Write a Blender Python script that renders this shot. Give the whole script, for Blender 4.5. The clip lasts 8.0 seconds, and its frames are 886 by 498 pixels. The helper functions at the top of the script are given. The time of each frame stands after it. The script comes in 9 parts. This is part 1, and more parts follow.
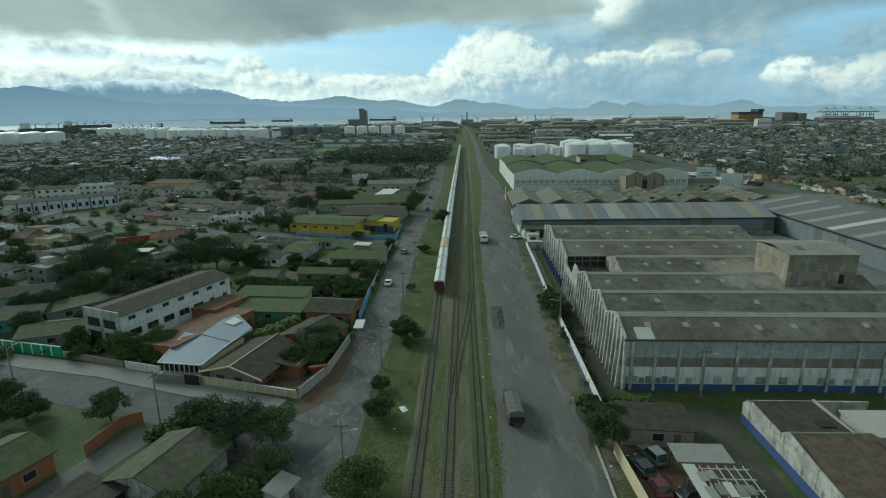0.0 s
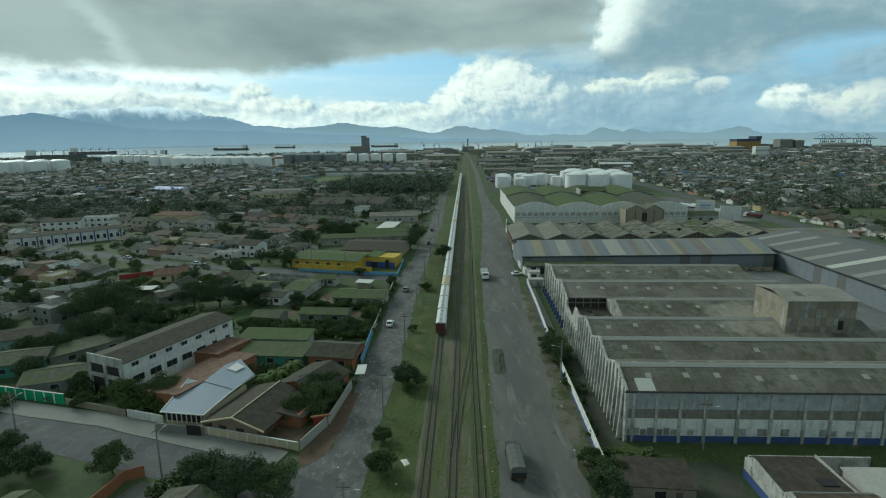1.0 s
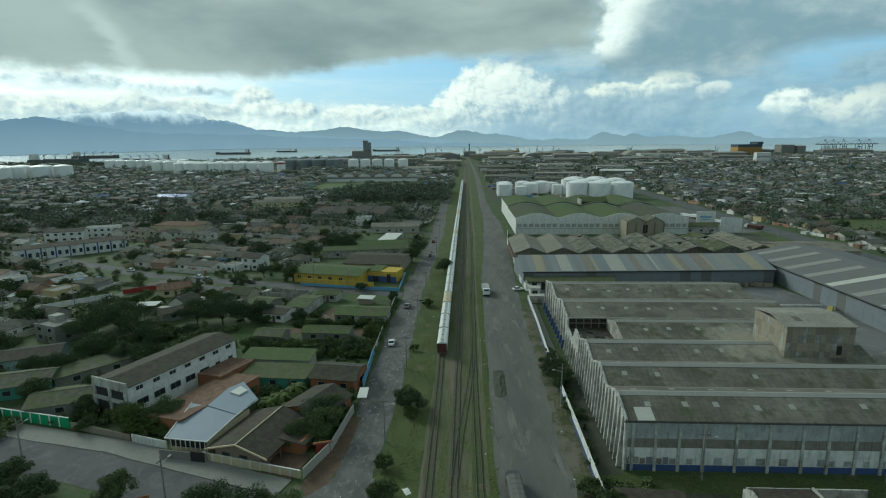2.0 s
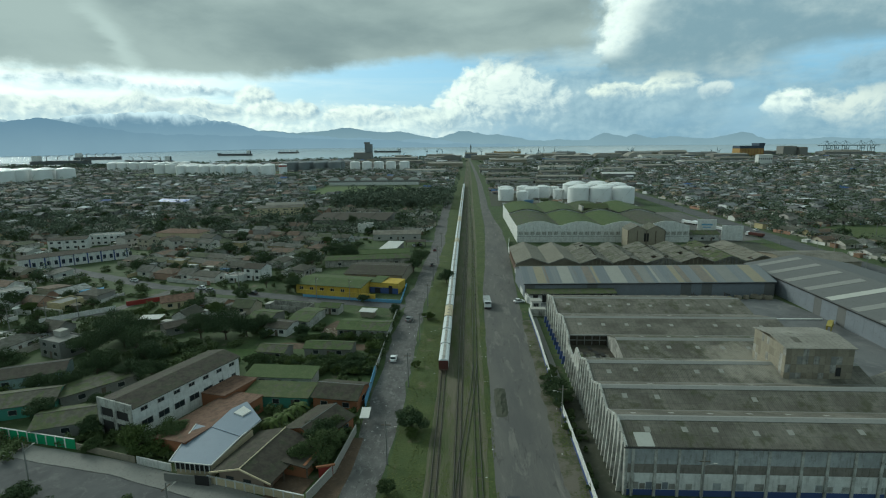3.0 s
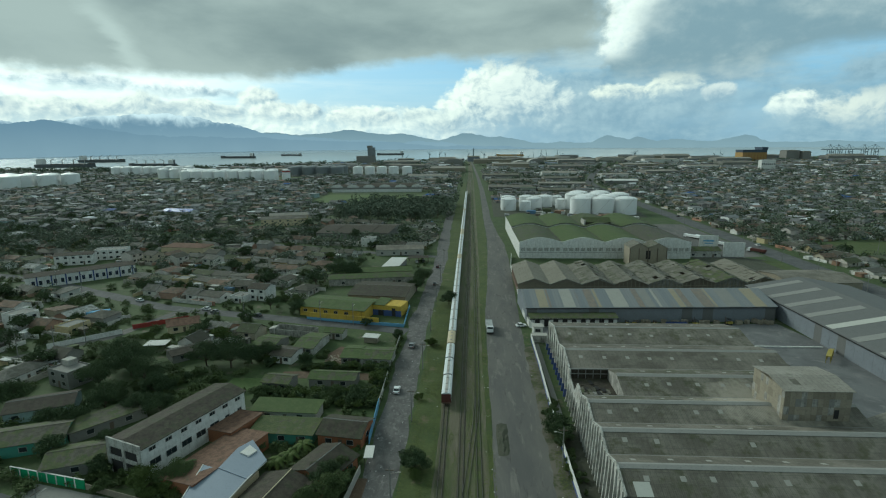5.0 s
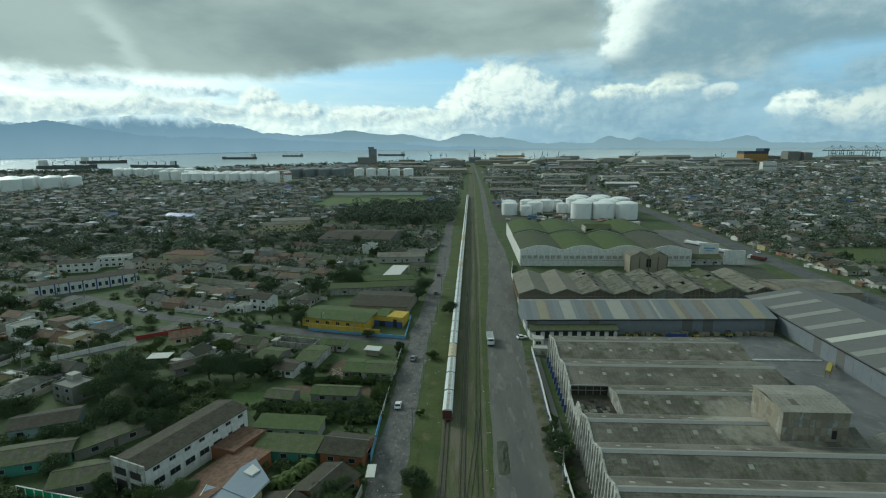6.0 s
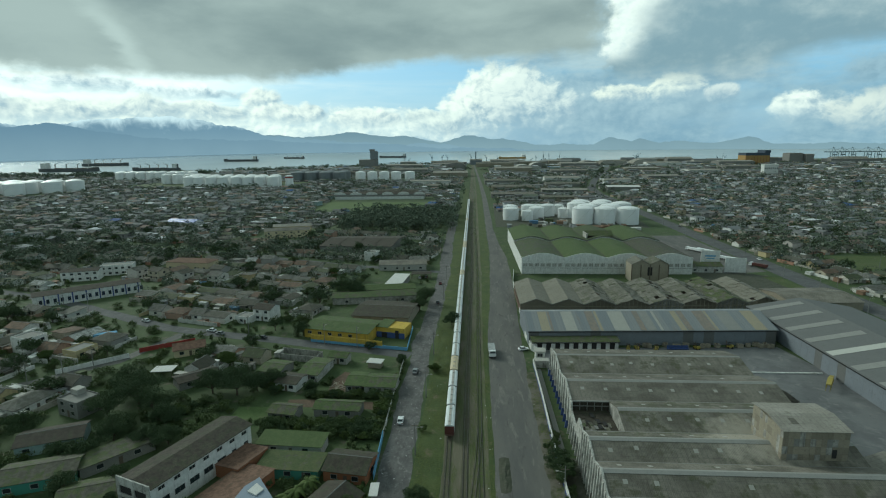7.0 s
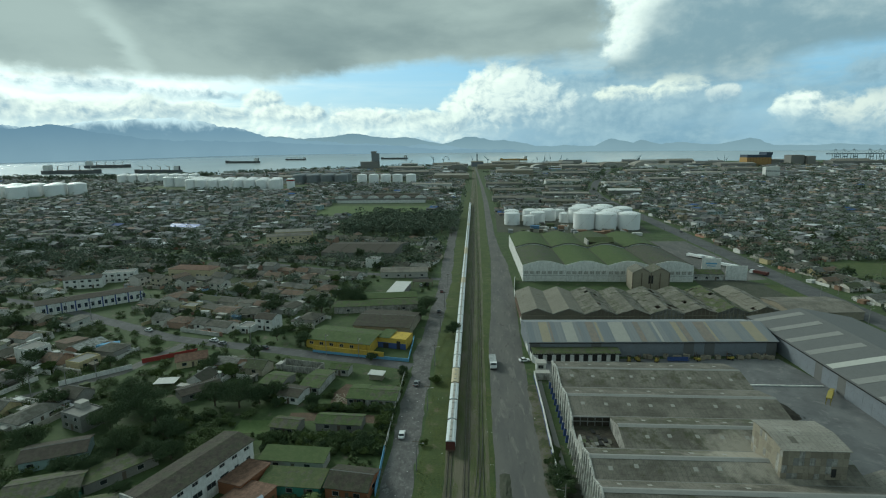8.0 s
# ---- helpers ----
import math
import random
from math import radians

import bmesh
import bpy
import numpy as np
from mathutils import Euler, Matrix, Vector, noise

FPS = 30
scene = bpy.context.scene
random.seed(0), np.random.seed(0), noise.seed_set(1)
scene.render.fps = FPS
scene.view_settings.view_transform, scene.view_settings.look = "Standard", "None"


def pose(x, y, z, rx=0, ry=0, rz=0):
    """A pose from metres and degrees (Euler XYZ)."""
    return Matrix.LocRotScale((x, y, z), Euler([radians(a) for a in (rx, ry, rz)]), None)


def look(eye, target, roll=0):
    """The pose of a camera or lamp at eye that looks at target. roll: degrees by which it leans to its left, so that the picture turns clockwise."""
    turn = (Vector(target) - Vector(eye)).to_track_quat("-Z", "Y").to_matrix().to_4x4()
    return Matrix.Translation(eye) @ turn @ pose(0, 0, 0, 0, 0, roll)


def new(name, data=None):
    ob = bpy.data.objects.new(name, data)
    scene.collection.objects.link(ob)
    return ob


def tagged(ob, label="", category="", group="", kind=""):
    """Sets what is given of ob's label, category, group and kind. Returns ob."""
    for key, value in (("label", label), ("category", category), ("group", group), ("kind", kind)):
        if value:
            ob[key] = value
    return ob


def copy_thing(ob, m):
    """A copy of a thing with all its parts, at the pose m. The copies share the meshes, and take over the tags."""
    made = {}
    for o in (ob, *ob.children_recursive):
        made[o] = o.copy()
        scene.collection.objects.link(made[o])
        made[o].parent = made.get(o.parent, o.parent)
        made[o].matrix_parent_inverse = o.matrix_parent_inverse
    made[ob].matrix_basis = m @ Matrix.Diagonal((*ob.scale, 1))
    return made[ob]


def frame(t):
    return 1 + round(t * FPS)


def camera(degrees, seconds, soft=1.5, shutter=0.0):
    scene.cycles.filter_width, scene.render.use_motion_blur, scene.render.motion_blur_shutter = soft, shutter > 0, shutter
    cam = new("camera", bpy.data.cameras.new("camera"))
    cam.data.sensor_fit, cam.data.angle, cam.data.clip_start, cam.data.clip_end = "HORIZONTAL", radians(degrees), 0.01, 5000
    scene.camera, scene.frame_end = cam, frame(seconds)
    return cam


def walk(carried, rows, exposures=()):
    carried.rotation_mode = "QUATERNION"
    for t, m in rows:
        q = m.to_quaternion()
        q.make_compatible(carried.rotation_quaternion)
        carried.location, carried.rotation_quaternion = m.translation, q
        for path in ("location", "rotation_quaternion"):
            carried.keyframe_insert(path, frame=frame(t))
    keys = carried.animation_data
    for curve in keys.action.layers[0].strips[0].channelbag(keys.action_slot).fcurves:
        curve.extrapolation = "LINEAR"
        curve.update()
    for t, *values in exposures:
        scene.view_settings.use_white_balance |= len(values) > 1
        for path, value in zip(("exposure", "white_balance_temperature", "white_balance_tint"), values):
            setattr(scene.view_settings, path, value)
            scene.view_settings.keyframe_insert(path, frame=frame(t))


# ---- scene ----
cam = camera(79.7, 8.0, 1.15)
PATH = [
    (0, (-0.17, 5.243, 45.474), (-0.251, 7.18, 44.982), -0.6),
    (0.5, (-0.197, 5.131, 47.829), (-0.28, 7.079, 47.383), -0.6),
    (1, (-0.223, 4.98, 50.202), (-0.308, 6.938, 49.8), -0.6),
    (1.5, (-0.242, 4.87, 52.516), (-0.329, 6.83, 52.126), -0.5),
    (3, (-0.238, 4.732, 59.549), (-0.333, 6.692, 59.161), -0.5),
    (3.5, (-0.235, 4.701, 61.867), (-0.332, 6.66, 61.481), -0.4),
    (4, (-0.36, 4.683, 64.136), (-0.458, 6.643, 63.751), -0.4),
    (4.5, (-0.354, 4.724, 66.357), (-0.455, 6.684, 65.973), -0.4),
    (6, (-0.324, 4.55, 73.557), (-0.432, 6.51, 73.173), -0.4),
    (6.5, (-0.444, 4.47, 75.742), (-0.554, 6.43, 75.361), -0.4),
    (7, (-0.446, 4.421, 77.969), (-0.559, 6.381, 77.589), -0.5),
    (7.5, (-0.444, 4.316, 80.203), (-0.559, 6.277, 79.824), -0.5),
    (8, (-0.377, 4.405, 82.214), (-0.495, 6.366, 81.837), -0.5),
]
walk(cam, [(t, look(eye, target, roll)) for t, eye, target, roll in PATH], ((0.0, 0.09, 5750, -10), (8.0, 0.09, 5750, -10)))


# ---------- light ----------
SUN_EL, SUN_AZ = radians(28), radians(-52)      # the sun stands ahead to the west, behind the cloud
sun = new("sun", bpy.data.lights.new("sun", "SUN"))
sun.data.energy, sun.data.angle, sun.data.color = 2.1, radians(24), (1.0, 0.93, 0.83)
sun.matrix_world = look((math.sin(SUN_AZ) * 400, math.cos(SUN_AZ) * 400, math.tan(SUN_EL) * 400), (0, 0, 0))


class Nodes:
    """Short hand for building node trees."""

    def __init__(self, tree):
        self.tree = tree
        tree.nodes.clear()

    def add(self, kind, **values):
        node = self.tree.nodes.new(kind)
        for key, value in values.items():
            self.put(node.inputs[key.replace("_", " ")], value)
        return node

    def put(self, socket, value):
        if isinstance(value, bpy.types.NodeSocket):
            self.tree.links.new(value, socket)
        else:
            socket.default_value = value

    def math(self, op, a, b=0.0, clamp=False):
        node = self.tree.nodes.new("ShaderNodeMath")
        node.operation, node.use_clamp = op, clamp
        self.put(node.inputs[0], a)
        self.put(node.inputs[1], b)
        return node.outputs[0]

    def step(self, value, lo, hi):
        node = self.tree.nodes.new("ShaderNodeMapRange")
        node.interpolation_type = "SMOOTHSTEP"
        for n, v in ((0, value), (1, lo), (2, hi), (3, 0.0), (4, 1.0)):
            self.put(node.inputs[n], v)
        return node.outputs[0]

    def mix(self, factor, a, b, blend="MIX"):
        node = self.tree.nodes.new("ShaderNodeMix")
        node.data_type, node.blend_type = "RGBA", blend
        self.put(node.inputs[0], factor)
        for n, v in ((6, a), (7, b)):
            self.put(node.inputs[n], (*v, 1.0) if isinstance(v, tuple) and len(v) == 3 else v)
        return node.outputs[2]

    def noise(self, vector, scale, detail=4.0, rough=0.55, warp=0.0):
        node = self.tree.nodes.new("ShaderNodeTexNoise")
        self.put(node.inputs["Vector"], vector)
        for key, v in (("Scale", scale), ("Detail", detail), ("Roughness", rough), ("Distortion", warp)):
            node.inputs[key].default_value = v
        return node.outputs[0]

    def ramp(self, value, stops, sharp=False):
        node = self.tree.nodes.new("ShaderNodeValToRGB")
        if sharp:
            node.color_ramp.interpolation = "CONSTANT"
        els = node.color_ramp.elements
        while len(els) < len(stops):
            els.new(0.5)
        for el, (p, c) in zip(els, stops):
            el.position, el.color = p, (*c, 1.0)
        self.put(node.inputs[0], value)
        return node.outputs[0]

    def combine(self, x, y, z):
        node = self.tree.nodes.new("ShaderNodeCombineXYZ")
        for n, v in enumerate((x, y, z)):
            self.put(node.inputs[n], v)
        return node.outputs[0]


# ---------- sky ----------
world = bpy.data.worlds.new("sky")
scene.world = world
world.use_nodes = True
w = Nodes(world.node_tree)
ray = w.add("ShaderNodeTexCoord").outputs["Generated"]
sep = w.add("ShaderNodeSeparateXYZ", Vector=ray)
sx, sy, sz = sep.outputs
flat = w.math("SQRT", w.math("ADD", w.math("MULTIPLY", sx, sx), w.math("MULTIPLY", sy, sy)))
az = w.math("ARCTAN2", sx, sy)                    # azimuth, right of the track positive
el = w.math("DIVIDE", sz, w.math("MAXIMUM", flat, 0.02))   # tangent of the elevation
air = w.add("ShaderNodeTexSky")
air.sky_type, air.sun_disc, air.sun_elevation, air.sun_rotation, air.air_density, air.dust_density = "NISHITA", False, SUN_EL, SUN_AZ, 1.2, 1.5
nishita = air.outputs[0]
blue = w.mix(0.65, w.mix(1.0, nishita, (0.12, 0.12, 0.12), "MULTIPLY"), (0.27, 0.52, 0.80))

# cloud layers are laid out by azimuth and height, flattened towards the horizon
lay = w.combine(az, w.math("MULTIPLY", el, 2.6), 0.0)
big = w.noise(lay, 2.6, 8.0, 0.56, 0.4)
slow = w.noise(lay, 1.9, 3.0, 0.5, 0.6)
mid = w.noise(lay, 6.5, 9.0, 0.6, 0.2)
wisp = w.noise(w.combine(az, w.math("MULTIPLY", el, 9.0), 3.0), 3.4, 7.0, 0.6, 0.5)
puff = w.noise(w.combine(az, w.math("MULTIPLY", el, 1.3), 7.0), 17.0, 8.0, 0.60, 0.15)
fine = w.noise(w.combine(az, w.math("MULTIPLY", el, 1.2), 5.0), 40.0, 6.0, 0.6, 0.1)
mottle = w.math("ADD", w.math("MULTIPLY", w.math("SUBTRACT", puff, 0.5), 1.0), w.math("MULTIPLY", w.math("SUBTRACT", fine, 0.5), 0.5))


# billows: heads like cauliflower, lit from the upper left where the sun stands
curl = w.tree.nodes.new("ShaderNodeTexNoise")
w.put(curl.inputs["Vector"], w.combine(az, w.math("MULTIPLY", el, 1.2), 2.0))
curl.inputs["Scale"].default_value, curl.inputs["Detail"].default_value = 14.0, 7.0
bend = w.add("ShaderNodeSeparateColor", Color=curl.outputs["Color"])
bx = w.math("ADD", az, w.math("MULTIPLY", w.math("SUBTRACT", bend.outputs[0], 0.5), 0.050))
bz = w.math("ADD", el, w.math("MULTIPLY", w.math("SUBTRACT", bend.outputs[1], 0.5), 0.030))


def billow(x, z):
    cells = w.tree.nodes.new("ShaderNodeTexVoronoi")
    w.put(cells.inputs["Vector"], w.combine(x, w.math("MULTIPLY", z, 1.25), 1.0))
    cells.normalize = True
    for key, v in (("Scale", 26.0), ("Detail", 3.0), ("Roughness", 0.55), ("Lacunarity", 2.2)):
        cells.inputs[key].default_value = v
    return w.math("SUBTRACT", 1.0, cells.outputs["Distance"])


head = billow(bx, bz)
shift = billow(w.math("ADD", bx, -0.007), w.math("ADD", bz, 0.006))
relief = w.math("SUBTRACT", head, shift)


def heap(under, cx, cz, rx, rz, lit, shade=(0.345, 0.44, 0.52), soft=0.30, whole=1.0, lean=0.0):
    """A heap of cloud round an azimuth and height: ragged soft outline, bright head, grey-blue foot."""
    dx = w.math("DIVIDE", w.math("SUBTRACT", bx, cx), rx)
    dz = w.math("DIVIDE", w.math("SUBTRACT", bz, cz), rz)
    r = w.math("SQRT", w.math("ADD", w.math("MULTIPLY", dx, dx), w.math("MULTIPLY", dz, dz)))
    dens = w.math("ADD", w.math("SUBTRACT", 1.0, r), w.math("ADD", w.math("MULTIPLY", w.math("SUBTRACT", head, 0.55), 1.1), w.math("MULTIPLY", mottle, 0.55)))
    top = w.step(dz, -0.9, 0.3)                                      # crisp heads, feet that melt into the haze
    mask = w.math("MULTIPLY", w.step(dens, 0.10, 0.10 + soft), w.math("ADD", 0.25, w.math("MULTIPLY", top, 0.75)))
    light = w.math("ADD", w.math("ADD", w.math("MULTIPLY", dz, 0.50), w.math("MULTIPLY", dx, -0.30 - lean)), w.math("ADD", w.math("MULTIPLY", relief, 2.4), w.math("MULTIPLY", mottle, 0.7)))
    return w.mix(w.math("MULTIPLY", mask, whole), under, w.mix(w.step(light, -0.60, 0.55), shade, lit))


WARM = (1.00, 0.97, 0.87)
# high thin veil, brightest on the sun's side
west = w.step(az, 0.05, -0.78)
veil = w.math("MULTIPLY", w.step(wisp, 0.40, 0.66), w.math("ADD", 0.22, w.math("MULTIPLY", west, 0.78)))
sky = w.mix(veil, blue, w.mix(west, (0.62, 0.72, 0.78), (1.10, 1.08, 1.00)))
glare = w.math("MULTIPLY", w.math("MULTIPLY", w.step(az, -0.28, -0.62), w.step(el, 0.18, 0.10)), w.step(wisp, 0.34, 0.56))
sky = w.mix(w.math("MULTIPLY", glare, 0.8), sky, (1.12, 1.10, 1.02))
# haze and small bright cloud low over the hills
haze = w.step(el, 0.085, 0.0)
sky = w.mix(w.math("MULTIPLY", haze, 0.75), sky, w.mix(west, (0.36, 0.47, 0.555), (0.70, 0.78, 0.80)))
for level, tall, cut in ((0.060, 0.020, 0.55), (0.044, 0.034, 0.40), (0.026, 0.022, 0.32)):
    row = w.math("SUBTRACT", 1.0, w.math("DIVIDE", w.math("ABSOLUTE", w.math("SUBTRACT", bz, level)), tall))
    dens = w.math("ADD", row, w.math("ADD", w.math("MULTIPLY", mottle, 1.5), w.math("MULTIPLY", w.math("SUBTRACT", head, 0.5), 1.2)))
    small = w.math("MULTIPLY", w.step(dens, cut, cut + 0.45), w.step(az, 0.10, -0.16))
    sky = w.mix(w.math("MULTIPLY", small, 0.85), sky, w.mix(w.step(w.math("ADD", relief, w.math("MULTIPLY", mottle, 0.8)), -0.30, 0.28), (0.60, 0.68, 0.71), (1.02, 1.00, 0.90)))
# soft grey-blue cloud on the east side, with blue gaps low down
body = w.math("ADD", big, w.math("MULTIPLY", w.math("SUBTRACT", mid, 0.5), 0.5))
east = w.math("MULTIPLY", w.step(az, 0.02, 0.20), w.step(w.math("ADD", body, w.math("MULTIPLY", w.step(az, 0.46, 0.36), 0.16)), 0.38, 0.60))
east = w.math("MULTIPLY", east, w.step(el, 0.16, 0.11))
sky = w.mix(w.math("MULTIPLY", east, 0.92), sky, w.mix(w.step(w.math("ADD", mid, w.math("MULTIPLY", mottle, 0.4)), 0.34, 0.66), (0.235, 0.345, 0.44), (0.41, 0.51, 0.57)))
# the tall sunlit heap over the line, and its smaller neighbours
for cx, cz, rx, rz, whole in ((0.140, 0.070, 0.130, 0.080, 0.75), (0.245, 0.058, 0.130, 0.055, 0.75), (0.390, 0.060, 0.110, 0.050, 0.55)):
    sky = heap(sky, cx, cz, rx, rz, (0.47, 0.56, 0.61), (0.30, 0.40, 0.48), 0.6, whole)
for cx, cz, rx, rz, lit in ((0.055, 0.088, 0.085, 0.066, WARM), (0.005, 0.062, 0.075, 0.046, WARM), (0.100, 0.070, 0.085, 0.055, (0.86, 0.86, 0.80)), (-0.075, 0.045, 0.060, 0.024, (0.90, 0.90, 0.82)), (-0.375, 0.076, 0.040, 0.026, WARM), (-0.33, 0.060, 0.08, 0.020, WARM), (-0.47, 0.062, 0.07, 0.020, WARM), (-0.58, 0.064, 0.09, 0.022, WARM), (-0.69, 0.054, 0.09, 0.020, WARM), (-0.80, 0.060, 0.09, 0.024, WARM), (-0.50, 0.092, 0.09, 0.014, (1.08, 1.06, 1.0)), (-0.66, 0.100, 0.10, 0.018, (1.08, 1.06, 1.0)), (-0.20, 0.050, 0.07, 0.018, WARM),
                            (0.255, 0.084, 0.050, 0.018, (0.95, 0.92, 0.80)), (0.345, 0.092, 0.048, 0.030, (0.95, 0.92, 0.80)), (0.412, 0.082, 0.030, 0.018, (0.74, 0.75, 0.72)), (0.528, 0.052, 0.050, 0.026, WARM), (0.625, 0.044, 0.085, 0.036, (0.80, 0.79, 0.72))):
    sky = heap(sky, cx, cz, rx, rz, lit)
sky = heap(sky, 0.640, 0.095, 0.075, 0.045, (0.38, 0.48, 0.55), (0.24, 0.33, 0.40), 0.5, 0.9)
sky = heap(sky, 0.470, 0.070, 0.035, 0.015, (0.38, 0.50, 0.58), (0.30, 0.42, 0.52), 0.6, 0.7)
# the grey deck overhead: a paler ragged foot, the dark part in the west, the bluer bank with its bright rim in the east
ragged = w.math("ADD", w.math("ADD", el, w.math("MULTIPLY", w.math("SUBTRACT", big, 0.5), 0.085)), w.math("MULTIPLY", mottle, 0.020))
foot = w.math("MULTIPLY", w.step(w.math("ADD", ragged, w.math("MULTIPLY", w.math("SUBTRACT", wisp, 0.5), 0.10)), 0.112, 0.150), w.math("MULTIPLY", w.step(az, -0.12, 0.10), w.step(az, 0.60, 0.36)))
sky = w.mix(w.math("MULTIPLY", foot, 0.85), sky, w.mix(w.step(mid, 0.36, 0.64), (0.31, 0.40, 0.47), (0.54, 0.60, 0.61)))
rim = w.math("ADD", az, w.math("ADD", w.math("MULTIPLY", mottle, 0.06), w.math("MULTIPLY", w.math("SUBTRACT", head, 0.6), 0.05)))
bank = w.math("MULTIPLY", w.step(w.math("SUBTRACT", ragged, w.math("MULTIPLY", w.step(az, 0.38, 0.60), 0.020)), 0.098, 0.132), w.step(rim, 0.222, 0.245))
glow = w.math("MULTIPLY", w.step(w.math("SUBTRACT", rim, w.math("MULTIPLY", w.math("SUBTRACT", el, 0.15), 0.5)), 0.305, 0.235), w.step(el, 0.13, 0.16))
grey = w.mix(w.step(w.math("ADD", big, w.math("ADD", w.math("MULTIPLY", mottle, 0.35), w.math("MULTIPLY", w.step(el, 0.13, 0.24), 0.14))), 0.42, 0.72), (0.26, 0.345, 0.395), (0.50, 0.545, 0.55))
sky = w.mix(bank, sky, w.mix(glow, grey, w.mix(w.step(w.math("ADD", relief, w.math("MULTIPLY", mottle, 0.5)), -0.35, 0.12), (0.62, 0.68, 0.70), (0.98, 0.96, 0.88))))
sag = w.math("MULTIPLY", w.step(az, -0.38, 0.08), 0.036)
low = w.math("SUBTRACT", ragged, sag)
side = w.step(w.math("ADD", az, w.math("ADD", w.math("MULTIPLY", mottle, 0.10), w.math("MULTIPLY", w.math("SUBTRACT", big, 0.5), 0.22))), 0.245, 0.185)
deck_w = w.math("MULTIPLY", w.step(low, 0.110, 0.134), w.math("MAXIMUM", side, w.step(el, 0.36, 0.55)))
tone = w.mix(w.step(w.math("ADD", slow, w.math("ADD", w.math("MULTIPLY", w.math("SUBTRACT", mid, 0.5), 0.30), w.math("MULTIPLY", w.step(low, 0.16, 0.105), 0.10))), 0.34, 0.66), (0.250, 0.290, 0.290), (0.435, 0.470, 0.445))
crack = w.step(w.math("ABSOLUTE", w.math("SUBTRACT", w.math("ADD", az, w.math("MULTIPLY", el, 0.5)), w.math("SUBTRACT", -0.495, w.math("MULTIPLY", w.math("SUBTRACT", mid, 0.5), 0.10)))), 0.030, 0.0)
tone = w.mix(w.math("MULTIPLY", crack, w.math("MULTIPLY", w.step(el, 0.26, 0.17), 0.55)), tone, (0.62, 0.66, 0.62))
sky = w.mix(deck_w, sky, tone)
# below the horizon
sky = w.mix(w.step(el, -0.01, -0.03), sky, (0.25, 0.30, 0.33))
back = w.add("ShaderNodeBackground", Color=sky, Strength=1.0)
w.tree.links.new(back.outputs[0], w.add("ShaderNodeOutputWorld").inputs[0])


# ---------- materials ----------
def material(name, build, rough=0.9, metal=0.0, bump=0.0, spec=0.3):
    """build(n, place) returns the colour, or the colour and a height for the bump; place is the object's own coordinate in metres."""
    mat = bpy.data.materials.new(name)
    mat.use_nodes = True
    n = Nodes(mat.node_tree)
    made = build(n, n.add("ShaderNodeTexCoord").outputs["Object"])
    colour, height = made if isinstance(made, tuple) and len(made) == 2 and isinstance(made[0], bpy.types.NodeSocket) else (made, None)
    shader = n.add("ShaderNodeBsdfPrincipled", Roughness=rough, Metallic=metal)
    n.put(shader.inputs["Base Color"], (*colour, 1.0) if isinstance(colour, tuple) else colour)
    shader.inputs["Specular IOR Level"].default_value = spec
    if height is not None and bump:
        b = n.add("ShaderNodeBump", Strength=min(1.0, bump), Distance=0.12, Height=height)
        n.tree.links.new(b.outputs[0], shader.inputs["Normal"])
    n.tree.links.new(shader.outputs[0], n.add("ShaderNodeOutputMaterial").inputs[0])
    return mat


def chance(n):
    return n.add("ShaderNodeObjectInfo").outputs["Random"]


def island(n):
    return n.add("ShaderNodeNewGeometry").outputs["Random Per Island"]


def wave(n, place, axis, period, sharp=1.0):
    """A ripple along one axis, 0 to 1."""
    s = n.add("ShaderNodeSeparateXYZ", Vector=place).outputs["XYZ".index(axis)]
    v = n.math("SINE", n.math("MULTIPLY", s, 2 * math.pi / period))
    return n.math("POWER", n.math("ADD", n.math("MULTIPLY", v, 0.5), 0.5), sharp)


def line(n, place, axis, period, width):
    """1 on thin joints that come every period."""
    s = n.add("ShaderNodeSeparateXYZ", Vector=place).outputs["XYZ".index(axis)]
    f = n.math("FRACT", n.math("DIVIDE", n.math("ADD", s, 1000 * period), period))
    return n.math("LESS_THAN", f, width / period)


def worn(a, b, scale=0.6, grime=0.35, dark=(0.05, 0.05, 0.045)):
    """Two shades in large patches, with finer grime over them."""
    def build(n, p):
        base = n.mix(n.noise(p, scale, 5.0, 0.6), a, b)
        spots = n.step(n.noise(p, scale * 5, 6.0, 0.65), 0.52, 0.72)
        return n.mix(n.math("MULTIPLY", spots, grime), base, dark), n.noise(p, scale * 14, 3.0)
    return build


def streaked(a, b, scale=0.5, amount=0.6, dark=(0.09, 0.09, 0.08)):
    """Old rendered or sheeted walls: patches, and stains that run down."""
    def build(n, p):
        x, y, z = n.add("ShaderNodeSeparateXYZ", Vector=p).outputs
        base = n.mix(n.step(n.noise(p, scale, 6.0, 0.65), 0.35, 0.65), a, b)
        run = n.noise(n.combine(x, y, n.math("MULTIPLY", z, 0.10)), 1.9, 6.0, 0.65)
        base = n.mix(n.math("MULTIPLY", n.step(n.math("ADD", run, n.math("MULTIPLY", n.math("SUBTRACT", n.noise(p, 0.8, 4.0), 0.5), 0.5)), 0.50, 0.70), amount), base, dark)
        spots = n.step(n.noise(p, 3.2, 7.0, 0.7), 0.52, 0.70)
        return n.mix(n.math("MULTIPLY", spots, amount * 0.6), base, dark), n.noise(p, 7.0, 4.0)
    return build


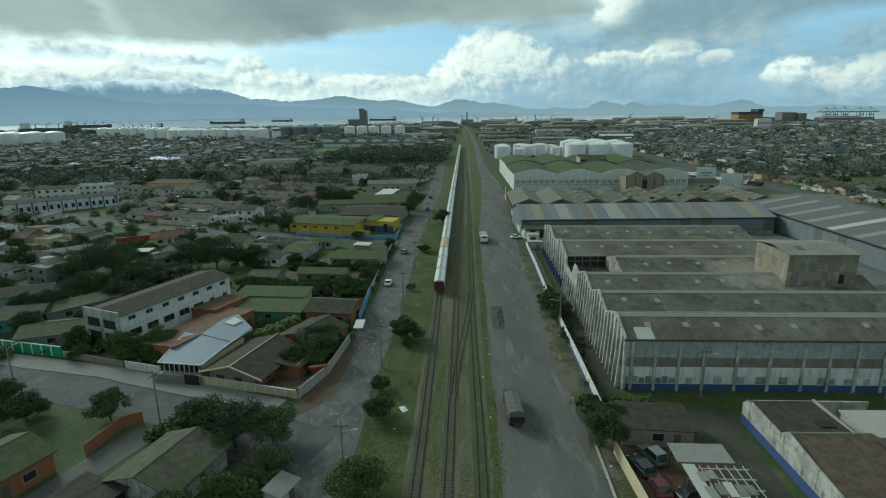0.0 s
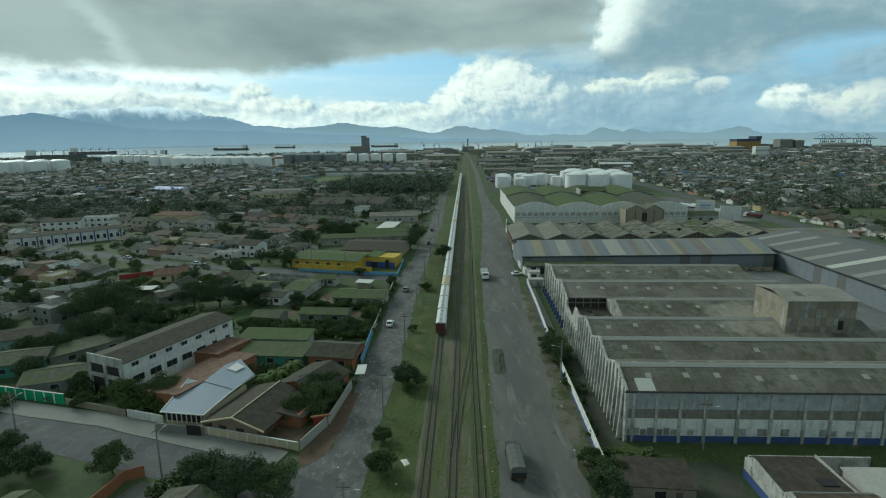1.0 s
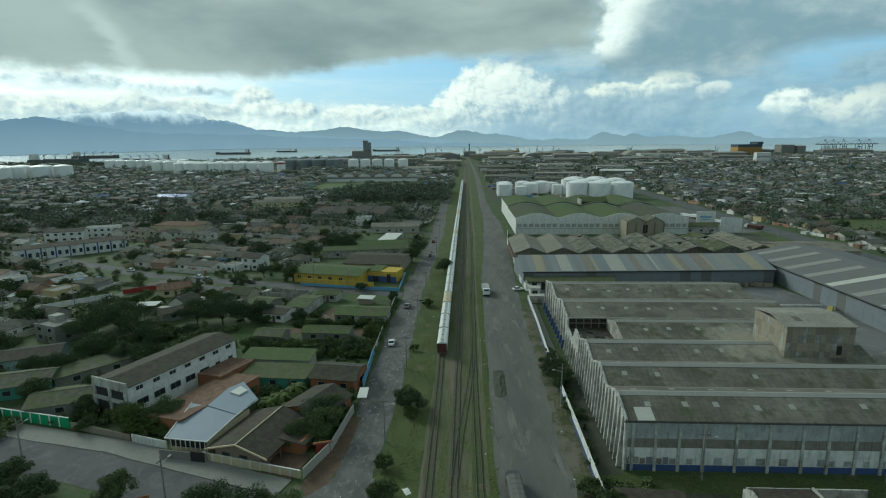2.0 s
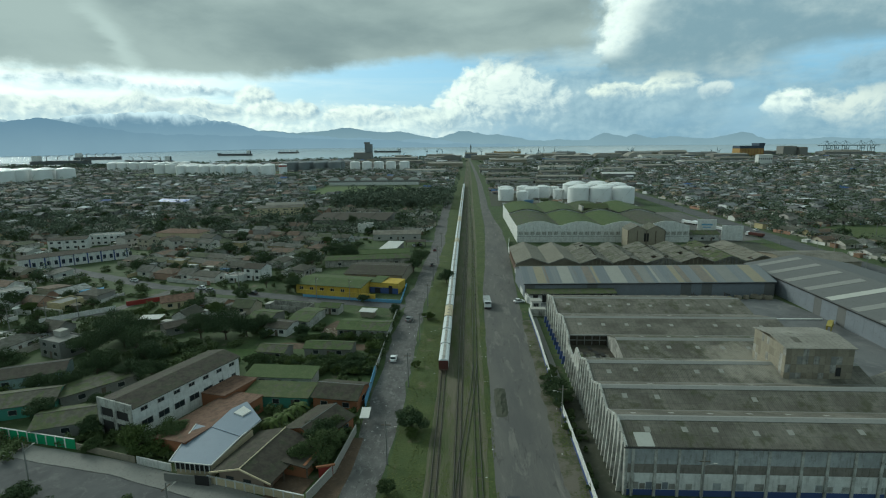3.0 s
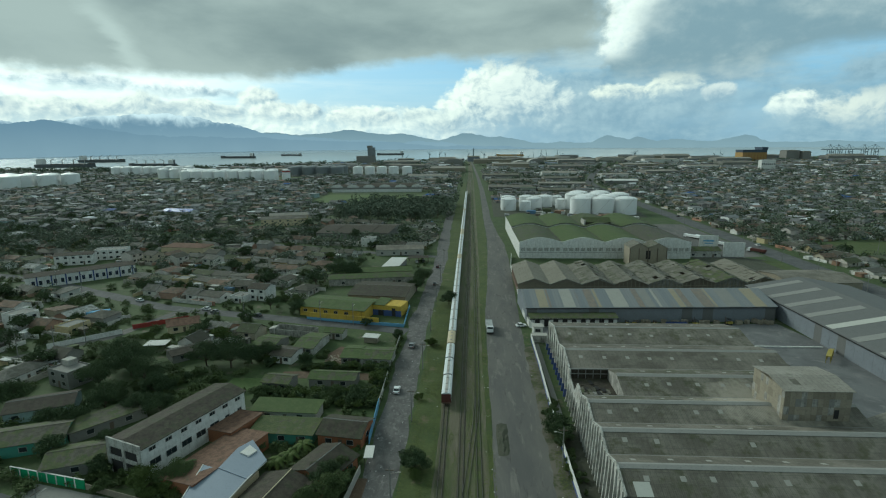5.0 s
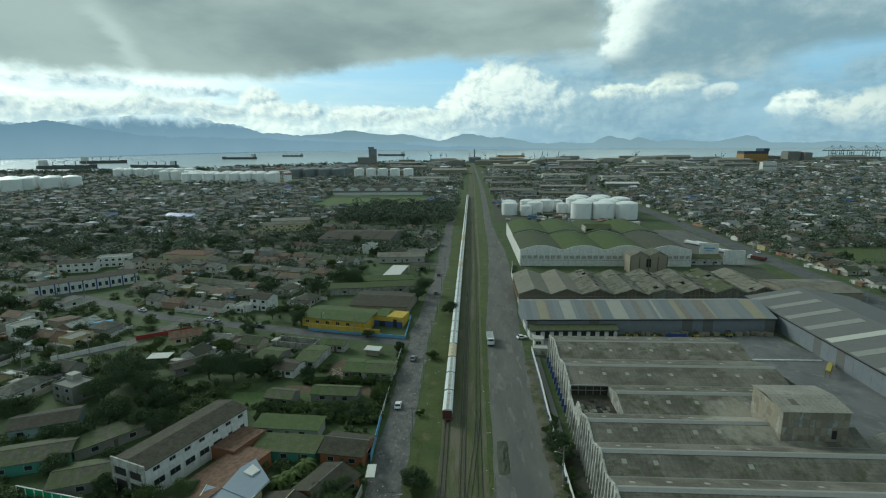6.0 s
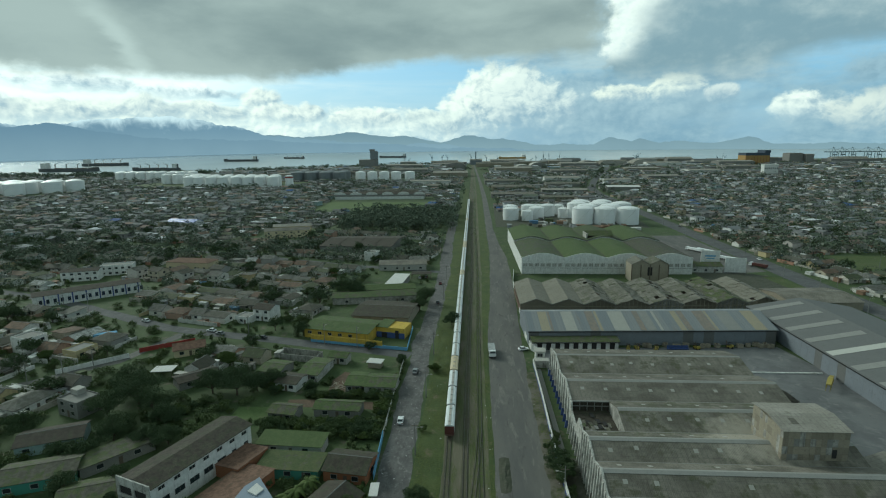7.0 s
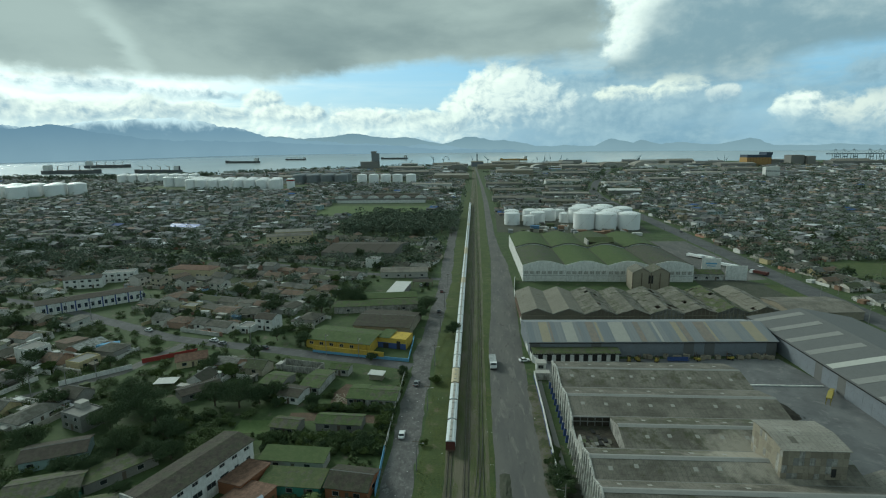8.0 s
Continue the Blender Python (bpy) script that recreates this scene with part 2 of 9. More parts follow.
def fibre(a, b, moss, amount, sheet=(1.1, 2.4)):
    """Corrugated fibre-cement sheets, weathered and mossy."""
    def build(n, p):
        r = chance(n)
        patch = n.noise(p, 0.16, 6.0, 0.62)
        base = n.mix(n.step(patch, 0.35, 0.66), a, b)
        base = n.mix(n.math("MULTIPLY", n.step(n.noise(p, 1.7, 6.0, 0.7), 0.45, 0.75), 0.45), base, (0.045, 0.045, 0.04))
        green = n.step(n.math("ADD", n.noise(p, 0.33, 6.0, 0.65), n.math("MULTIPLY", n.math("SUBTRACT", r, 0.5), 0.25)), 0.62 - amount * 0.3, 0.78 - amount * 0.3)
        base = n.mix(n.math("MULTIPLY", green, 0.75), base, moss)
        lichen = n.step(n.noise(p, 2.6, 7.0, 0.72, 0.4), 0.60, 0.68)
        base = n.mix(n.math("MULTIPLY", lichen, 0.30), base, tuple(min(0.34, v * 2.1) for v in b))
        joints = n.math("MAXIMUM", line(n, p, "X", sheet[0], 0.09), line(n, p, "Y", sheet[1], 0.10))
        base = n.mix(n.math("MULTIPLY", joints, 0.32), base, (0.03, 0.03, 0.028))
        return base, wave(n, p, "X", 0.36)
    return build


def mossy(sheet, moss, pale, cover):
    """Old sheets under a thick uneven carpet of moss, with bare and yellowed patches."""
    def build(n, p):
        r = chance(n)
        base = n.mix(n.step(n.noise(p, 0.9, 6.0, 0.65), 0.35, 0.65), sheet, tuple(v * 0.6 for v in sheet))
        green = n.mix(n.step(n.noise(p, 0.55, 7.0, 0.7), 0.38, 0.66), moss, pale)
        green = n.mix(n.math("MULTIPLY", n.step(n.noise(p, 3.4, 5.0, 0.7), 0.46, 0.66), 0.55), green, tuple(v * 0.5 for v in moss))
        grown = n.step(n.math("ADD", n.noise(p, 0.38, 8.0, 0.72), n.math("MULTIPLY", n.math("SUBTRACT", r, 0.5), 0.15)), 0.64 - cover * 0.34, 0.74 - cover * 0.34)
        base = n.mix(n.math("MULTIPLY", grown, 0.92), base, green)
        return base, n.math("ADD", n.noise(p, 2.2, 6.0, 0.7), n.math("MULTIPLY", wave(n, p, "X", 0.36), 0.15))
    return build


def roof_town(n, p):
    """Roofs of the town: clay, fibre cement, metal and moss by chance."""
    r = chance(n)
    base = n.ramp(r, ((0.0, (0.085, 0.078, 0.066)), (0.16, (0.125, 0.122, 0.112)), (0.30, (0.070, 0.084, 0.040)), (0.44, (0.150, 0.098, 0.074)), (0.52, (0.098, 0.092, 0.080)), (0.64, (0.17, 0.168, 0.158)), (0.72, (0.075, 0.068, 0.056)), (0.83, (0.18, 0.115, 0.084)), (0.89, (0.085, 0.096, 0.052)), (0.965, (0.34, 0.35, 0.34))), True)
    base = n.mix(n.math("MULTIPLY", n.step(n.noise(p, 0.5, 6.0, 0.65), 0.40, 0.62), 0.65), base, (0.050, 0.050, 0.038))
    base = n.mix(n.math("MULTIPLY", n.step(n.noise(p, 2.3, 4.0, 0.6), 0.48, 0.64), 0.45), base, (0.05, 0.065, 0.030))
    base = n.mix(n.math("MULTIPLY", n.step(n.noise(p, 1.6, 6.0, 0.7, 0.8), 0.60, 0.68), 0.4), base, (0.30, 0.29, 0.26))
    return base, wave(n, p, "X", 0.3)


def wall_town(n, p):
    r = n.math("FRACT", n.math("MULTIPLY", chance(n), 7.31))
    base = n.ramp(r, ((0.0, (0.52, 0.50, 0.45)), (0.22, (0.40, 0.36, 0.28)), (0.38, (0.30, 0.29, 0.27)), (0.52, (0.62, 0.61, 0.58)), (0.66, (0.36, 0.24, 0.18)), (0.76, (0.45, 0.38, 0.22)), (0.84, (0.44, 0.45, 0.42)), (0.90, (0.50, 0.47, 0.44)), (0.97, (0.28, 0.36, 0.36))), True)
    return n.mix(n.math("MULTIPLY", n.step(n.noise(p, 0.9, 6.0, 0.7), 0.45, 0.75), 0.5), base, (0.12, 0.115, 0.10)), n.noise(p, 8.0, 3.0)


# far roof colours raised and greyed: distance haze put into the palette
def roof_far(n, p):
    r = island(n)
    base = n.ramp(r, ((0.0, (0.130, 0.132, 0.132)), (0.22, (0.185, 0.192, 0.196)), (0.38, (0.095, 0.112, 0.082)), (0.52, (0.195, 0.145, 0.122)), (0.59, (0.145, 0.148, 0.150)), (0.74, (0.300, 0.308, 0.312)), (0.82, (0.098, 0.104, 0.106)), (0.91, (0.210, 0.152, 0.125)), (0.94, (0.56, 0.575, 0.59)), (0.990, (0.04, 0.10, 0.27))), True)
    return n.mix(n.math("MULTIPLY", n.step(n.noise(p, 0.4, 5.0), 0.45, 0.7), 0.4), base, (0.06, 0.06, 0.05))


# far wall colours raised as well, for the haze over the distance
def wall_far(n, p):
    base = n.ramp(island(n), ((0.0, (0.46, 0.46, 0.45)), (0.25, (0.30, 0.28, 0.25)), (0.45, (0.66, 0.67, 0.67)), (0.62, (0.22, 0.215, 0.21)), (0.84, (0.40, 0.34, 0.25)), (0.94, (0.28, 0.36, 0.36))), True)
    return n.mix(n.math("MULTIPLY", n.step(n.noise(p, 0.8, 5.0), 0.45, 0.75), 0.4), base, (0.13, 0.12, 0.11))


def leafy(dark, light):
    def build(n, p):
        own = n.math("ADD", n.math("MULTIPLY", chance(n), 0.5), n.math("MULTIPLY", n.step(n.noise(p, 0.09, 3.0), 0.35, 0.65), 0.5))
        r = n.math("ADD", n.math("MULTIPLY", island(n), 0.45), n.math("MULTIPLY", own, 0.55))
        return n.mix(r, dark, light)
    return build


def lawn(a, b, dirt, amount):
    def build(n, p):
        base = n.mix(n.step(n.noise(p, 0.11, 6.0, 0.65), 0.32, 0.66), a, b)
        base = n.mix(n.math("MULTIPLY", n.step(n.noise(p, 1.1, 7.0, 0.72), 0.40, 0.64), 0.65), base, (a[0] * 0.55, a[1] * 0.6, a[2] * 0.55))
        bare = n.step(n.noise(p, 0.19, 7.0, 0.68), 0.60 - amount * 0.25, 0.72 - amount * 0.2)
        return n.mix(bare, base, dirt), n.noise(p, 3.0, 5.0)
    return build


def paving(base, patch, pale, scale=0.25, holes=0.4, stretch=1.0):
    """Old asphalt or packed earth: patches, pale dust and dark holes."""
    def build(n, p):
        x, y, z = n.add("ShaderNodeSeparateXYZ", Vector=p).outputs
        p = n.combine(x, n.math("MULTIPLY", y, stretch), z)
        c = n.mix(n.step(n.noise(p, scale, 6.0, 0.65), 0.38, 0.64), base, patch)
        c = n.mix(n.math("MULTIPLY", n.step(n.noise(p, scale * 2.7, 7.0, 0.7, 0.6), 0.52, 0.66), 0.8), c, pale)
        c = n.mix(n.math("MULTIPLY", n.step(n.noise(p, scale * 4.5, 5.0, 0.6, 1.0), 0.60, 0.68), holes), c, tuple(v * 0.45 for v in base))
        return c, n.noise(p, 4.0, 6.0, 0.7)
    return build


def bricks(n, p):
    b = n.add("ShaderNodeTexBrick", Vector=p, Scale=5.0, Color1=(0.22, 0.095, 0.05, 1), Color2=(0.28, 0.13, 0.07, 1), Mortar=(0.25, 0.2, 0.16, 1))
    return n.mix(n.math("MULTIPLY", n.noise(p, 1.3, 5.0), 0.5), b.outputs[0], (0.10, 0.07, 0.05))


def water_look(n, p):
    return n.mix(n.noise(p, 0.004, 4.0), (0.30, 0.36, 0.38), (0.38, 0.44, 0.45)), n.noise(p, 0.12, 3.0)


def stripes_metal(n, p):
    """Old roof sheets of several deliveries, in bands across the slope."""
    s = n.add("ShaderNodeSeparateXYZ", Vector=p).outputs[0]
    band = n.noise(n.combine(n.math("FLOOR", n.math("DIVIDE", s, 2.3)), 0.0, 0.0), 0.73, 0.0)
    c = n.mix(n.step(band, 0.35, 0.65), (0.165, 0.180, 0.195), (0.20, 0.208, 0.212))
    rust = n.math("MULTIPLY", n.step(n.noise(n.combine(s, n.math("MULTIPLY", n.add("ShaderNodeSeparateXYZ", Vector=p).outputs[1], 0.08), 0.0), 0.35, 6.0, 0.7), 0.56, 0.72), 0.6)
    c = n.mix(rust, c, (0.22, 0.17, 0.12))
    return n.mix(n.math("MULTIPLY", line(n, p, "X", 1.15, 0.10), 0.3), c, (0.08, 0.08, 0.08)), wave(n, p, "X", 0.4)


def depot_roof(n, p):
    """The big warehouse's sheets: weathered fibre cement with pale dust blown round the head house."""
    c, h = fibre((0.102, 0.095, 0.078), (0.188, 0.175, 0.148), (0.065, 0.070, 0.038), 0.25)(n, p)
    x, y, z = n.add("ShaderNodeSeparateXYZ", Vector=p).outputs
    dx, dy = n.math("DIVIDE", n.math("SUBTRACT", x, 40.0), 17.0), n.math("DIVIDE", n.math("SUBTRACT", y, 34.0), 13.0)
    r = n.math("SQRT", n.math("ADD", n.math("MULTIPLY", dx, dx), n.math("MULTIPLY", dy, dy)))
    dust = n.step(n.math("ADD", r, n.math("MULTIPLY", n.math("SUBTRACT", n.noise(p, 0.25, 6.0, 0.65), 0.5), 1.6)), 1.0, 0.35)
    c = n.mix(n.math("MULTIPLY", dust, 0.8), c, (0.36, 0.33, 0.275))
    streak = n.step(n.noise(n.combine(n.math("MULTIPLY", x, 1.6), n.math("MULTIPLY", y, 0.16), 2.0), 0.9, 6.0, 0.7), 0.52, 0.72)
    return n.mix(n.math("MULTIPLY", streak, 0.32), c, (0.055, 0.05, 0.04)), h


M = {}
